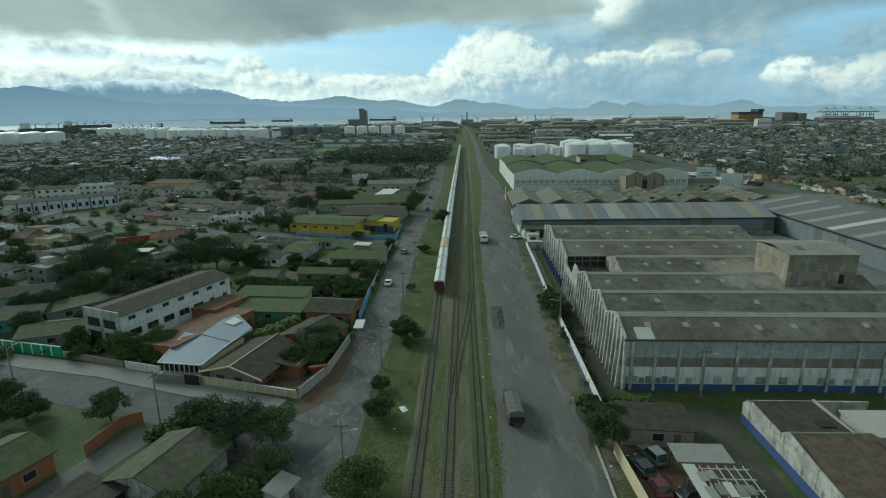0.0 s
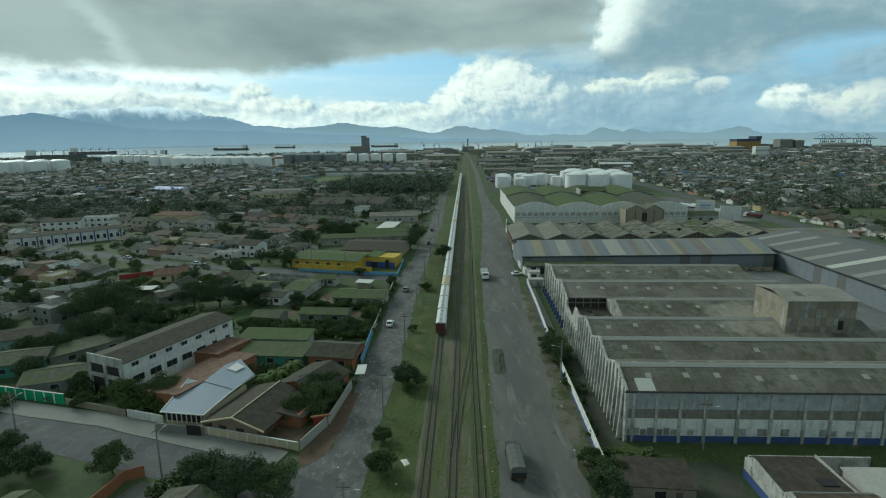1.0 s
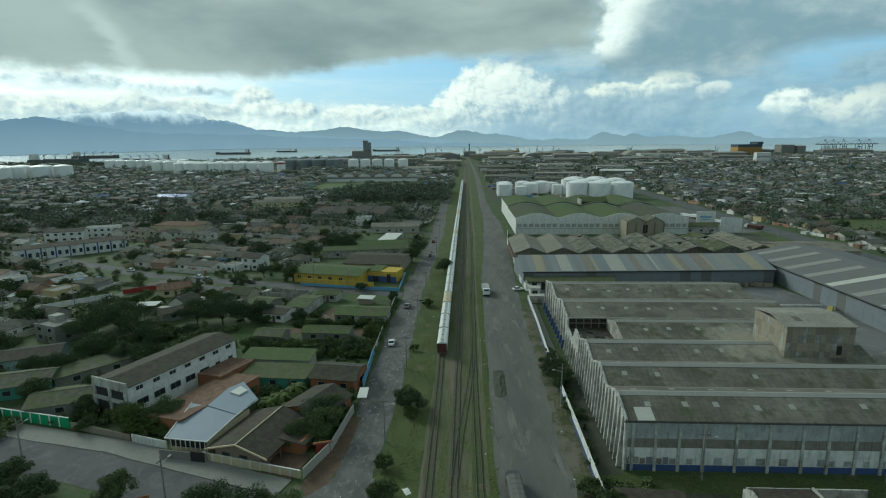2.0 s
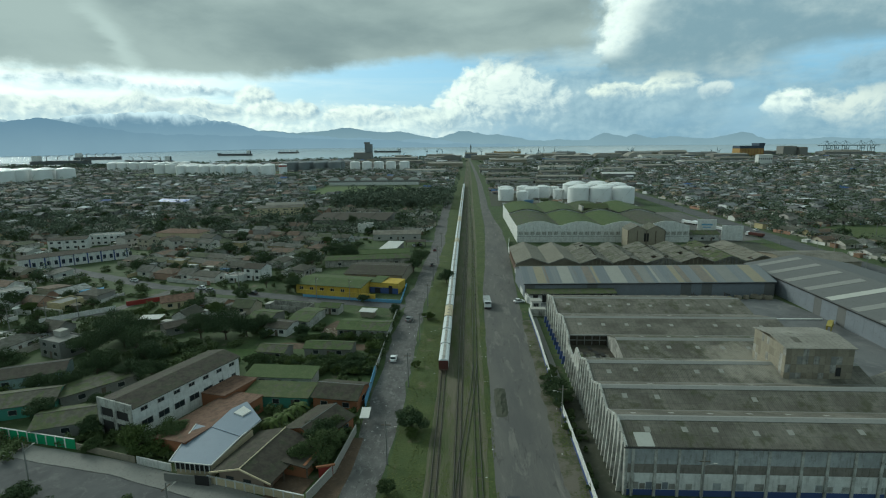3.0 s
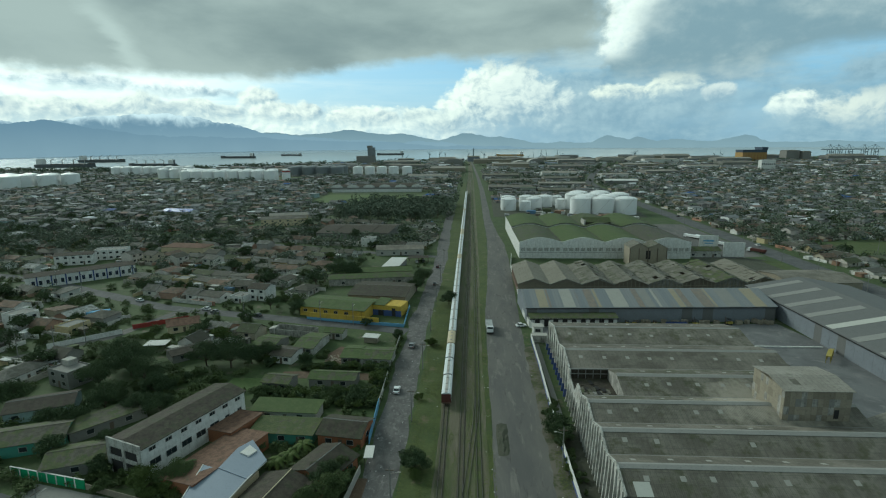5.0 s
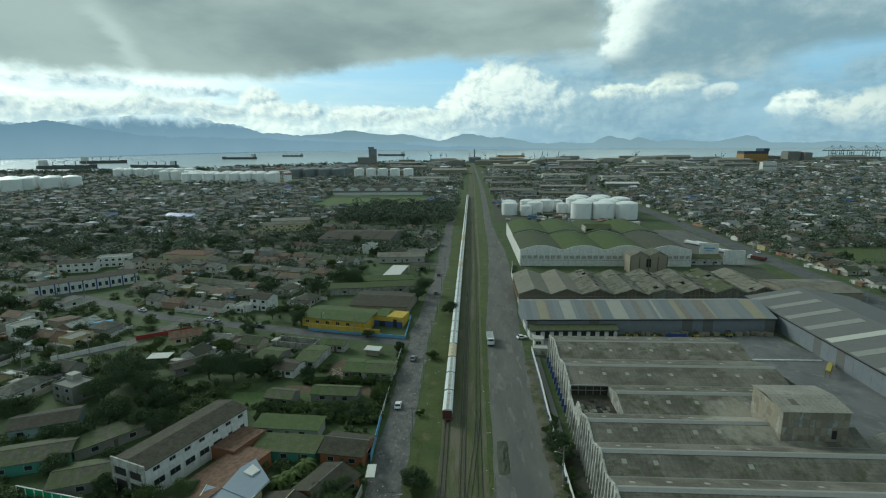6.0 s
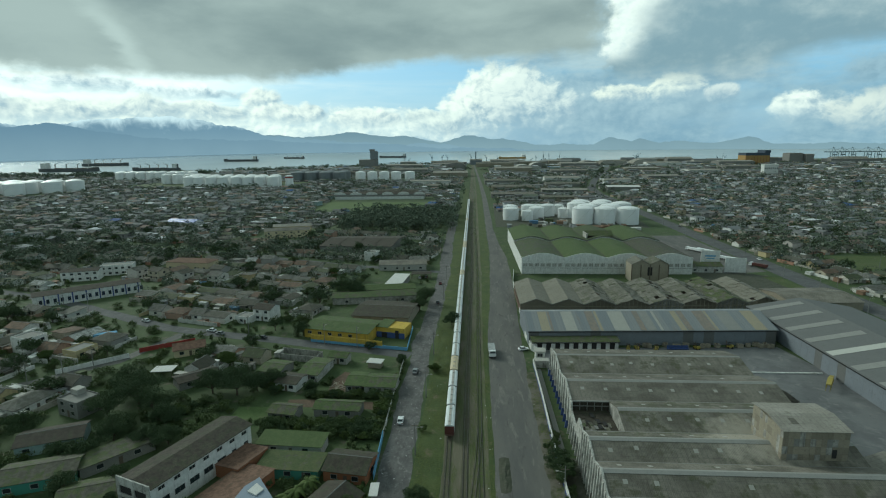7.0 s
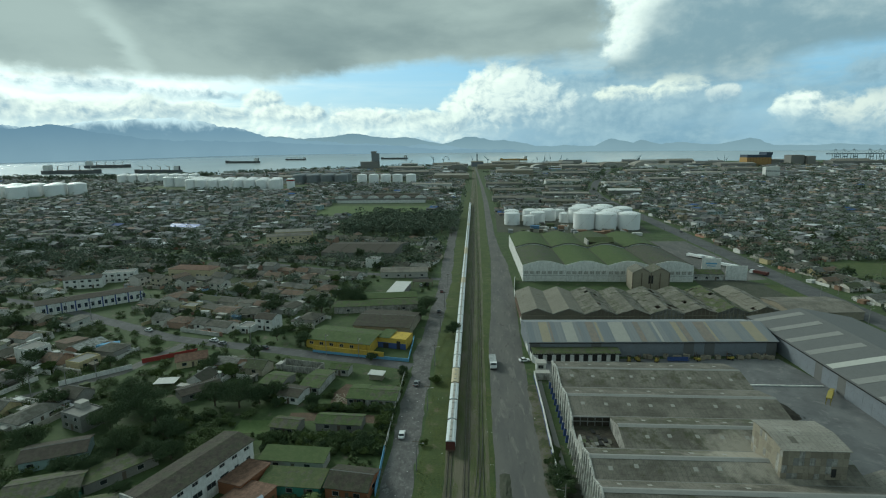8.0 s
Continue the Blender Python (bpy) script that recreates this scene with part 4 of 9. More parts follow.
def window(parent, m, wide, high, casing="stained_white", bars=1, plain=False):
    """A window: a frame proud of the wall with a deeper sill, bars, and a dark pane set back in it."""
    if plain:
        return part("window", Shape().box(-wide / 2, wide / 2, -0.05, 0.02, 0, high).move(m), "glass", parent)
    a, b, t, z = wide / 2, wide / 2 + 0.08, 0.08, high
    front = [(-b, -0.07, -t), (b, -0.07, -t), (b, -0.07, z + t), (-b, -0.07, z + t), (-a, -0.05, 0), (a, -0.05, 0), (a, -0.05, z), (-a, -0.05, z)]
    back = [(x, 0.03, y) for x, _, y in front]
    ring = [(0, 1, 5, 4), (1, 2, 6, 5), (2, 3, 7, 6), (3, 0, 4, 7)]
    f = Shape().add(front + back, ring + [tuple(8 + i for i in q[::-1]) for q in ring] + [(1, 0, 8, 9), (2, 1, 9, 10), (3, 2, 10, 11), (0, 3, 11, 8), (4, 5, 13, 12), (5, 6, 14, 13), (6, 7, 15, 14), (7, 4, 12, 15)])
    win = part("window", f.move(m), casing, parent)
    part("pane", Shape().box(-wide / 2, wide / 2, -0.02, 0.02, 0, high).move(m), "glass", win)
    for i in range(bars if casing != "stained_white" else 0):
        x = -wide / 2 + wide * (i + 1) / (bars + 1)
        part("glazing_bar", Shape().box(x - 0.03, x + 0.03, -0.045, 0.01, 0, high).move(m), casing, win)
    return win


def door(parent, m, wide, high, mat="wood"):
    s = Shape().box(-wide / 2, wide / 2, -0.05, 0.03, 0, high)
    return part("door", s.move(m), mat, parent)


def house(label, w, d, h, roof="gable", rise=1.4, roof_mat="roof_town", wall_mat="wall_town", holes="swse", at=(0, 0, 0), rz=0.0, group="", over=0.45, category="house", storeys=1, porch=False, plain=False):
    """A small house: walls, roof, a door, and a window for each letter of holes."""
    ob = thing("house", label, category, at, rz, group)
    body = Shape()
    if roof == "gable":
        body.along([(-d / 2, 0), (d / 2, 0), (d / 2, h), (0, h + rise - 0.02), (-d / 2, h)], -w / 2, w / 2)
    elif roof == "shed":
        body.along([(-d / 2, 0), (d / 2, 0), (d / 2, h + rise * 0.93), (-d / 2, h)], -w / 2, w / 2)
    elif roof == "flat":
        body.box(-w / 2, w / 2, -d / 2, d / 2, 0, h)
        t = 0.18
        for x0, x1, y0, y1 in ((-w / 2, w / 2, -d / 2, -d / 2 + t), (-w / 2, w / 2, d / 2 - t, d / 2), (-w / 2, -w / 2 + t, -d / 2 + t, d / 2 - t), (w / 2 - t, w / 2, -d / 2 + t, d / 2 - t)):
            body.box(x0, x1, y0, y1, h, h + 0.5)
    else:
        body.box(-w / 2, w / 2, -d / 2, d / 2, 0, h)
    part("wall", body, wall_mat, ob)
    if roof == "gable":
        part("roof", gable_roof(w, d, h, rise, over), roof_mat, ob)
        part("ridge_tiles", Shape().along([(-0.16, h + rise + 0.08), (0, h + rise + 0.2), (0.16, h + rise + 0.08)], -w / 2 - over, w / 2 + over), roof_mat if roof_mat in ("roof_moss", "roof_green", "clay") else "concrete", ob)
    elif roof == "hip":
        part("roof", hip_roof(w, d, h, rise, over), roof_mat, ob)
    elif roof == "shed":
        part("roof", shed_roof(w, d, h, rise, over), roof_mat, ob)
    else:
        part("roof", Shape().box(-w / 2 + 0.18, w / 2 - 0.18, -d / 2 + 0.18, d / 2 - 0.18, h + 0.004, h + 0.1), "concrete", ob)
    seen = {}
    for c in holes:
        seen[c] = seen.get(c, 0) + 1
    used = {}
    for c in holes:
        long = w if c in "sn" else d
        k = used[c] = used.get(c, 0) + 1
        x = -long / 2 + long * (k - 0.5) / seen[c]
        for s in range(storeys):
            z = 1.0 + s * (h / storeys)
            window(ob, side_pose(c, w, d, x, z), min(1.5, long / seen[c] * 0.5), 1.1, plain=plain)
    door(ob, side_pose("s", w, d, w * 0.02 + (0.25 * w if seen.get("s", 0) % 2 else 0), 0), 0.9, 2.1)
    if porch:
        p = part("porch", Shape().box(-w / 2, w / 2 * 0.2, -d / 2 - 2.2, -d / 2 - 0.5, h - 0.35, h - 0.23), roof_mat, ob)
        for x in (-w / 2 + 0.15, w * 0.05):
            part("post", Shape().box(x - 0.08, x + 0.08, -d / 2 - 2.1, -d / 2 - 1.94, 0, h - 0.35), "pale_concrete", p)
    return ob


# ---------- trees ----------
def tree_shapes(seed, h, spread, leaves, leaf, bare=0.32, lobes=9):
    """Trunk with limbs, and a crown of many small leaf clumps in uneven lobes."""
    rng = random.Random(seed)
    trunk, crown = Shape(), Shape()
    top = h * bare
    lean = Vector((rng.uniform(-0.3, 0.3), rng.uniform(-0.3, 0.3), 0))
    trunk.bar((0, 0, -0.2), Vector((0, 0, top)) + lean, h * 0.032, h * 0.022, 8)
    centres = []
    for i in range(lobes):
        a, r = 2 * math.pi * i * 0.618 + rng.uniform(-0.5, 0.5), spread * math.sqrt((i + 0.3) / lobes) * rng.uniform(0.55, 0.85)
        c = Vector((math.cos(a) * r, math.sin(a) * r, h * (rng.uniform(bare + 0.22, 0.84) - 0.14 * r / spread)))
        if i == 0:
            c.z = h * 0.84
        centres.append((c, spread * rng.uniform(0.22, 0.42), h * rng.uniform(0.10, 0.20)))
        trunk.bar(Vector((0, 0, top * 0.92)) + lean, c, h * 0.012, h * 0.004, 5)
    total = sum(r * r for _, r, _ in centres)
    for c, r, v in centres:
        for _ in range(int(leaves * r * r / total)):
            q = Vector((rng.gauss(0, 1), rng.gauss(0, 1), rng.gauss(0, 1))).normalized() * (0.35 + 0.75 * rng.random() ** 0.7)
            p = c + Vector((q.x * r, q.y * r, q.z * v))
            n = (q * 0.7 + Vector((rng.uniform(-1, 1), rng.uniform(-1, 1), rng.uniform(-0.2, 1.3)))).normalized()
            a = n.cross(Vector((rng.uniform(-1, 1), rng.uniform(-1, 1), rng.uniform(-1, 1)))).normalized()
            b = n.cross(a)
            s = leaf * rng.uniform(0.5, 1.3)
            bend = n * s * 0.3
            crown.add([p - a * s, p - b * s * 0.6 + bend, p + a * s, p + b * s * 0.6 + bend], [(0, 1, 2), (0, 2, 3)])
    return trunk, crown


def tree(label, seed, h, spread, leaves, leaf, mat, at=(0, 0, 0), rz=0.0, bare=0.32, name="tree", category="tree", group="", lobes=9):
    ob = thing(name, label, category, at, rz, group)
    trunk, crown = tree_shapes(seed, h, spread, leaves, leaf, bare, lobes)
    part("trunk", trunk, "bark", ob)
    part("crown", crown, mat, ob)
    return ob


def palm(label, seed, h, at, fronds=13, length=3.2, mat="leaf_mid", name="palm_tree"):
    rng = random.Random(seed)
    ob = thing(name, label, "palm", at)
    t = Shape()
    pts = [Vector((0.25 * math.sin(i * 0.35), 0.1 * i / 6, h * i / 6 - 0.1)) for i in range(7)]
    for a, b in zip(pts, pts[1:]):
        t.bar(a, b, 0.17, 0.15, 8)
    part("trunk", t, "bark", ob)
    for i in range(fronds):
        s, a, up = Shape(), 2 * math.pi * i / fronds + rng.uniform(-0.2, 0.2), rng.uniform(0.25, 1.0)
        d, q = Vector((math.cos(a), math.sin(a), 0)), Vector((-math.sin(a), math.cos(a), 0))
        spine = [pts[-1] + d * length * k / 8 + Vector((0, 0, up * k / 8 * 2.2 - 2.6 * (k / 8) ** 2)) for k in range(9)]
        for k in range(8):
            wide = 0.55 * math.sin(math.pi * (k + 0.6) / 9)
            for g in (-1, 1):
                s.add([spine[k], spine[k + 1], spine[k + 1] + q * g * wide - Vector((0, 0, 0.25 * wide)), spine[k] + q * g * wide * 0.9 + d * 0.1 - Vector((0, 0, 0.3 * wide))], [(0, 1, 2), (0, 2, 3)])
        part("frond", s, mat, ob)
    return ob


# ---------- ground ----------
g = Shape()
ring = [0, 60, 120, 200, 300, 450, 650, 900, 1300, 1800, 2500, 3400, 4850]
n = 48
g.v.append((0, 0, 0))
for r in ring[1:]:
    g.v += [(r * math.cos(2 * math.pi * i / n), r * math.sin(2 * math.pi * i / n), 0.0) for i in range(n)]
g.f += [(0, 1 + i, 1 + (i + 1) % n) for i in range(n)]
for k in range(len(ring) - 2):
    a, b = 1 + k * n, 1 + (k + 1) * n
    g.f += [(a + i, b + i, b + (i + 1) % n, a + (i + 1) % n) for i in range(n)]
single("ground", g, "earth", "patchy grass and bare earth of a flat port town", "ground", kind="structure")


def shore(u):
    """How far off the bay begins, by the slope of the sight line."""
    return 1500 + 780 / (1 + math.exp(-(u + 0.36) * 8)) + 620 / (1 + math.exp(-(u - 0.1) * 9)) + 18 * math.sin(u * 40)


def bay_level(x, y):
    """Height of the water at a place: the far side of the bay is set a little higher, for want of a round earth."""
    u = x / y
    far = 4800 / math.sqrt(1 + u * u)
    near = min(shore(u), far - 60)
    return 0.06 + 36.0 * max(0.0, min(1.0, (y - near) / (far - near))) / (1 + math.exp(-(u + 0.62) * 9))


s, cols = Shape(), 64
us = [-1.7 + 3.1 * i / cols for i in range(cols + 1)]
for u in us:
    far = 4800 / math.sqrt(1 + u * u)
    near = min(shore(u), far - 60)
    for k in range(9):
        y = near + (far - near) * k / 8
        s.v.append((u * y, y, bay_level(u * y, y)))
s.f += [(i * 9 + k, (i + 1) * 9 + k, (i + 1) * 9 + k + 1, i * 9 + k + 1) for i in range(cols) for k in range(8)]
single("water", s, "water", "calm pale grey water of a wide bay", "water", kind="structure", smooth=True)


def ridge(name, mat, reach, peaks, floor, label, rough, seed):
    """A chain of far hills: one curtain of land with peaks (sight-line slope, height, fall to either side)."""
    s, cols = Shape(), 1300
    for i in range(cols + 1):
        u = -1.9 + 3.4 * i / cols
        y = reach / math.sqrt(1 + u * u)
        q = u + 0.012 * noise.noise((u * 30, seed, 2))
        v = floor
        for c, h, fall_w, fall_e in peaks:
            d = q - c
            v = max(v, h - (fall_e * d if d > 0 else -fall_w * d) * abs(d) / (abs(d) + 0.012))
        v += rough * (noise.noise((u * 9, seed, 0)) + 0.6 * noise.noise((u * 24, seed, 4)) - 0.5 * abs(noise.noise((u * 55, seed, 9))) + 0.22 * noise.noise((u * 140, seed, 5)))
        top = max(4.0, 72 + v * y)
        for zz, yy in ((-4, 0.0), (top * 0.5, 0.004), (top, 0.009)):
            s.v.append((u * y * (1 + yy), y * (1 + yy), zz))
    s.f += [(i * 3 + k, (i + 1) * 3 + k, (i + 1) * 3 + k + 1, i * 3 + k + 1) for i in range(cols) for k in range(2)]
    single(name, s, mat, label, "hills", kind="structure", smooth=True)


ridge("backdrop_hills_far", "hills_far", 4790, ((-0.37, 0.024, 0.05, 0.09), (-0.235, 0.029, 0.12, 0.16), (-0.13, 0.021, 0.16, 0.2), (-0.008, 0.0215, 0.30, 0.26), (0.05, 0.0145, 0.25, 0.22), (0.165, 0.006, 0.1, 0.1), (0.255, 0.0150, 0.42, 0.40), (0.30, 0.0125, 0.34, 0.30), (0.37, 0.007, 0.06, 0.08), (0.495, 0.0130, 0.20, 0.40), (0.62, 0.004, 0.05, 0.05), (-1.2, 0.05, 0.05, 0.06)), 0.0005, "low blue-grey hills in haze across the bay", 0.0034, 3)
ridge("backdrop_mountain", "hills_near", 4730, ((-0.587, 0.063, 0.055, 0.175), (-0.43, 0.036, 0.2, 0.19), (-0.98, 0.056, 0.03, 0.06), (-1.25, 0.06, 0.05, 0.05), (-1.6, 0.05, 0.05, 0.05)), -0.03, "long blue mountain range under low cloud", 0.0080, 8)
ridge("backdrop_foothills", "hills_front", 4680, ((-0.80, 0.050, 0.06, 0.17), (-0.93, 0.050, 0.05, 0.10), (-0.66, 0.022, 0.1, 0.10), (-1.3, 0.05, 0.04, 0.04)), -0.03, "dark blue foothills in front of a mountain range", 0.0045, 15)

# ---------- roads ----------
single("road_rail_west", ribbon([(-19.6, 20), (-19.4, 60), (-19.0, 90), (-19.2, 130), (-20.3, 170), (-20.5, 205), (-19.0, 255), (-18.5, 330), (-20.3, 411), (-21, 620)], 7.2, 0.03, 0.7, 3.0, 2), "asphalt", "broken grey asphalt street full of patches and holes", "road", kind="structure")
single("road_cross", ribbon([(-150, 105), (-92, 90.5), (-70, 86.5), (-46, 79.5), (-33, 75), (-20, 70)], 9.0, 0.034, 0.3, 4.0, 3), "street", "grey asphalt cross street between houses", "road", kind="structure")
single("road_corner", Shape().prism([(-37, 78), (-27, 77.5), (-22.5, 84), (-15.6, 84), (-15.2, 55), (-24, 55), (-28, 66), (-40, 70)], 0.0, 0.026), "asphalt", "worn asphalt of a street corner", "road", kind="structure")
single("road_back", ribbon([(-47, 74), (-51, 62), (-58, 40), (-62, 20)], 5.0, 0.028, 0.3, 4.0, 9), "packed", "unpaved side lane", "road", kind="structure")
single("road_rail_east", ribbon([(11.6, 15), (11.4, 60), (11.4, 90), (11.6, 130), (11.9, 170), (12.4, 205), (15.0, 276), (16.6, 330), (17.4, 371), (16.2, 430), (15.2, 507), (16.2, 680), (16.6, 835), (15, 1140), (9, 1700), (2, 2250)], [13.2, 13.2, 13.2, 13.2, 13.2, 13.2, 13.0, 12.6, 12.0, 8.6, 7.0, 7.0, 7.0, 6.5, 6.0, 6.0], 0.03, 0.28, 4.0, 4), "packed", "wide dusty road of worn asphalt and packed earth", "road", kind="structure")
single("road_highway", ribbon([(192, 120), (191, 255), (190, 300), (190.5, 345), (192.5, 425), (194.5, 560), (197.5, 700), (202, 875), (217, 1000), (273, 1230), (370, 1570), (472, 1916)], 15.0, 0.03, 0.15, 12.0, 5), "street", "grey two-lane highway past the port town", "road", kind="structure")
single("road_town_a", ribbon([(-24, 194), (-80, 208), (-135, 221), (-212, 259), (-330, 300)], 6.5, 0.031, 0.4, 5.0, 6), "street", "town street of pale worn asphalt", "road", kind="structure")
single("road_town_b", ribbon([(-200, 118), (-172, 146), (-150, 166), (-133, 184), (-124, 214)], 4.6, 0.033, 0.3, 5.0, 7), "packed", "narrow unpaved town street", "road", kind="structure")
single("road_town_c", ribbon([(-21, 330), (-90, 350), (-180, 385), (-300, 420)], 6.0, 0.032, 0.3, 5.0, 8), "street", "town street of pale worn asphalt", "road", kind="structure")
single("pavement_corner", ribbon([(-92, 97.3), (-66, 92), (-47, 86), (-30, 80.8)], 4.4, 0.14, 0.2, 3.0, 9, 0.14), "concrete", "uneven concrete footpath with a kerb", "pavement", kind="structure")
single("ground_yard_soil", Shape().prism([(-27.5, 82), (-25.8, 78.6), (-23, 82.5), (-21.9, 92), (-21.8, 104), (-24.0, 104), (-25.5, 91)], 0.0, 0.04), "soil", "bare brown earth beside the street corner", "ground", kind="structure")
single("ground_verge_west", ribbon([(-11.3, 20), (-11.5, 75), (-11.5, 120), (-11.8, 200), (-12.4, 300), (-12.6, 560), (-12, 1000)], 7.4, 0.022, 0.5, 3.0, 10), "grass", "strip of rough green grass beside the railway", "grass", kind="structure")
single("ground_verge_east", ribbon([(3.6, 20), (3.7, 75), (3.7, 95), (3.9, 130), (4.2, 200), (6.4, 276), (6.9, 371), (7.0, 500), (9, 835), (8, 1140)], [2.6, 2.6, 2.6, 2.6, 2.6, 4.6, 7.4, 8.6, 7.0, 6.0], 0.024, 0.5, 3.0, 11), "grass", "strip of rough green grass beside the railway", "grass", kind="structure")
single("ground_wall_verge", ribbon([(19.4, 50), (19.3, 90), (19.5, 130), (20.0, 180)], 3.4, 0.036, 0.7, 2.0, 12), "dirt_verge", "weedy verge along a wall", "grass", kind="structure")
single("ground_railbed", ribbon([(-2.2, 10), (-2.2, 200), (-1.2, 330), (-1.0, 480), (-0.6, 900), (-0.8, 1300), (-5, 2250)], 11.6, 0.06, 0.3, 4.0, 13, 0.07), "ballast", "low bed of dirty ballast with weeds", "railway bed", kind="structure")
single("ground_yard", Shape().prism([(26, 180), (26, 203), (118, 207), (126, 160), (126, 118), (85, 118), (85, 180)], 0.0, 0.05), "yard", "bare concrete yard between warehouses", "yard", kind="structure")
single("ground_wall_strip", ribbon([(23.8, 86), (23.8, 128)], 4.6, 0.03, 0.3, 3.0, 21), "mud", "strip of bare earth between wall and warehouse", "ground", kind="structure")
single("ground_car_yard", Shape().prism([(21.6, 50), (21.6, 72), (33, 73), (33.8, 50)], 0.0, 0.045), "soil", "dark bare earth of a small car yard", "ground", kind="structure")
single("ground_lot", Shape().prism([(22, 86), (72, 86), (72, 84.5), (40, 80), (40, 50), (22, 50)], 0.0, 0.02), "grass", "dark rough grass lot", "grass", kind="structure")
single("ground_lot_bare", Shape().prism([(31, 82), (41, 81.5), (39.5, 60), (34.5, 56), (33, 66), (33, 76)], 0.0, 0.034), "mud", "bare dark patch of a grass lot", "ground", kind="structure")
single("ground_lane", ribbon([(-58, 154), (-40, 155), (-25.5, 152.5)], 4.5, 0.03, 0.5, 3.0, 14), "soil", "short lane of bare earth between gardens", "ground", kind="structure")
single("ground_forecourt", Shape().prism([(136, 330), (160, 330), (181, 335), (182.5, 400), (182, 470), (152, 470), (150, 350)], 0.0, 0.027), "packed", "wide dusty forecourt beside the highway", "ground", kind="structure")
single("ground_highway_verge", ribbon([(176, 180), (177, 240), (177.5, 290), (176, 322)], 9.0, 0.024, 0.6, 4.0, 15), "grass", "green grass verge beside the highway", "grass", kind="structure")
single("ground_meadow", Shape().prism([(236, 338), (290, 350), (300, 385), (250, 385)], 0.0, 0.03), "grass", "open green lot beside the highway", "grass", kind="structure")
single("ground_field", Shape().prism([(-200, 655), (-62, 668), (-62, 752), (-204, 760)], 0.0, 0.05), "field", "flat green playing field", "field", kind="structure")

single("ground_hall_yard", Shape().prism([(135, 300), (135, 392), (152, 442), (162, 335), (176, 322), (172, 268), (152, 292)], 0.0, 0.021), "mud", "dark worn ground beside the halls", "ground", kind="structure")
single("ground_tank_yard", Shape().prism([(22, 520), (168, 514), (182, 640), (184, 690), (26, 700)], 0.0, 0.033), "mud", "dark bare yard around storage tanks", "ground", kind="structure")


# ---------- railway ----------
def track(xs, label, bed="track_bed"):
    """A metre-gauge track through points (x, y): two rails and its sleepers."""
    ob = thing("railway_track", label, "railway track", group="railway tracks")
    def side(off):
        r = Shape()
        for (x0, y0), (x1, y1) in zip(xs, xs[1:]):
            r.beam((x0 + off, y0, 0.15), (x1 + off, y1, 0.15), 0.085, 0.15)
        return r
    part("rail", side(-0.5), "steel", ob)
    part("rail", side(0.5), "steel", ob)
    t, rng = Shape(), random.Random(len(xs))
    for (x0, y0), (x1, y1) in zip(xs, xs[1:]):
        k = int((min(y1, 520) - y0) / 0.62)
        for i in range(max(0, k)):
            f = (i + 0.5) * 0.62 / (y1 - y0)
            x, y = x0 + (x1 - x0) * f, y0 + (y1 - y0) * f
            a = rng.uniform(-0.04, 0.04)
            if bed and rng.random() < 0.8:
                t.box(x - 0.85 + a, x + 0.85 + a, y - 0.10, y + 0.10, 0.06, 0.102)
    if bed:
        tagged(part("sleeper_bed", t, "sleeper", ob), kind="stuff")
    if bed:
        part("bed", ribbon(xs, 1.7, 0.095, 0.35, 1.5, len(xs), 0.04), bed, ob)
    return ob


track([(-6.35, 15), (-6.4, 75), (-6.55, 110), (-6.8, 140), (-6.9, 300), (-6.7, 480), (-6.3, 900), (-5.5, 1300)], "rusty railway track under the standing train")
track([(-2.4, 15), (-2.3, 120), (-2.2, 180), (-1.6, 250), (-0.9, 330), (-1.2, 480), (-1.4, 900), (-1.6, 1300), (-5.4, 2200)], "rusty main railway track in weedy ballast")
track([(2.3, 15), (1.95, 75), (1.65, 105), (1.55, 130), (1.7, 171), (2.1, 256), (2.4, 330), (1.6, 480), (2.0, 900), (1.2, 1300)], "overgrown railway siding in weedy ballast", "grass")
track([(-2.2, 84), (-1.6, 96), (-0.4, 111), (0.8, 126), (1.6, 143)], "switch track joining two railway tracks", "")


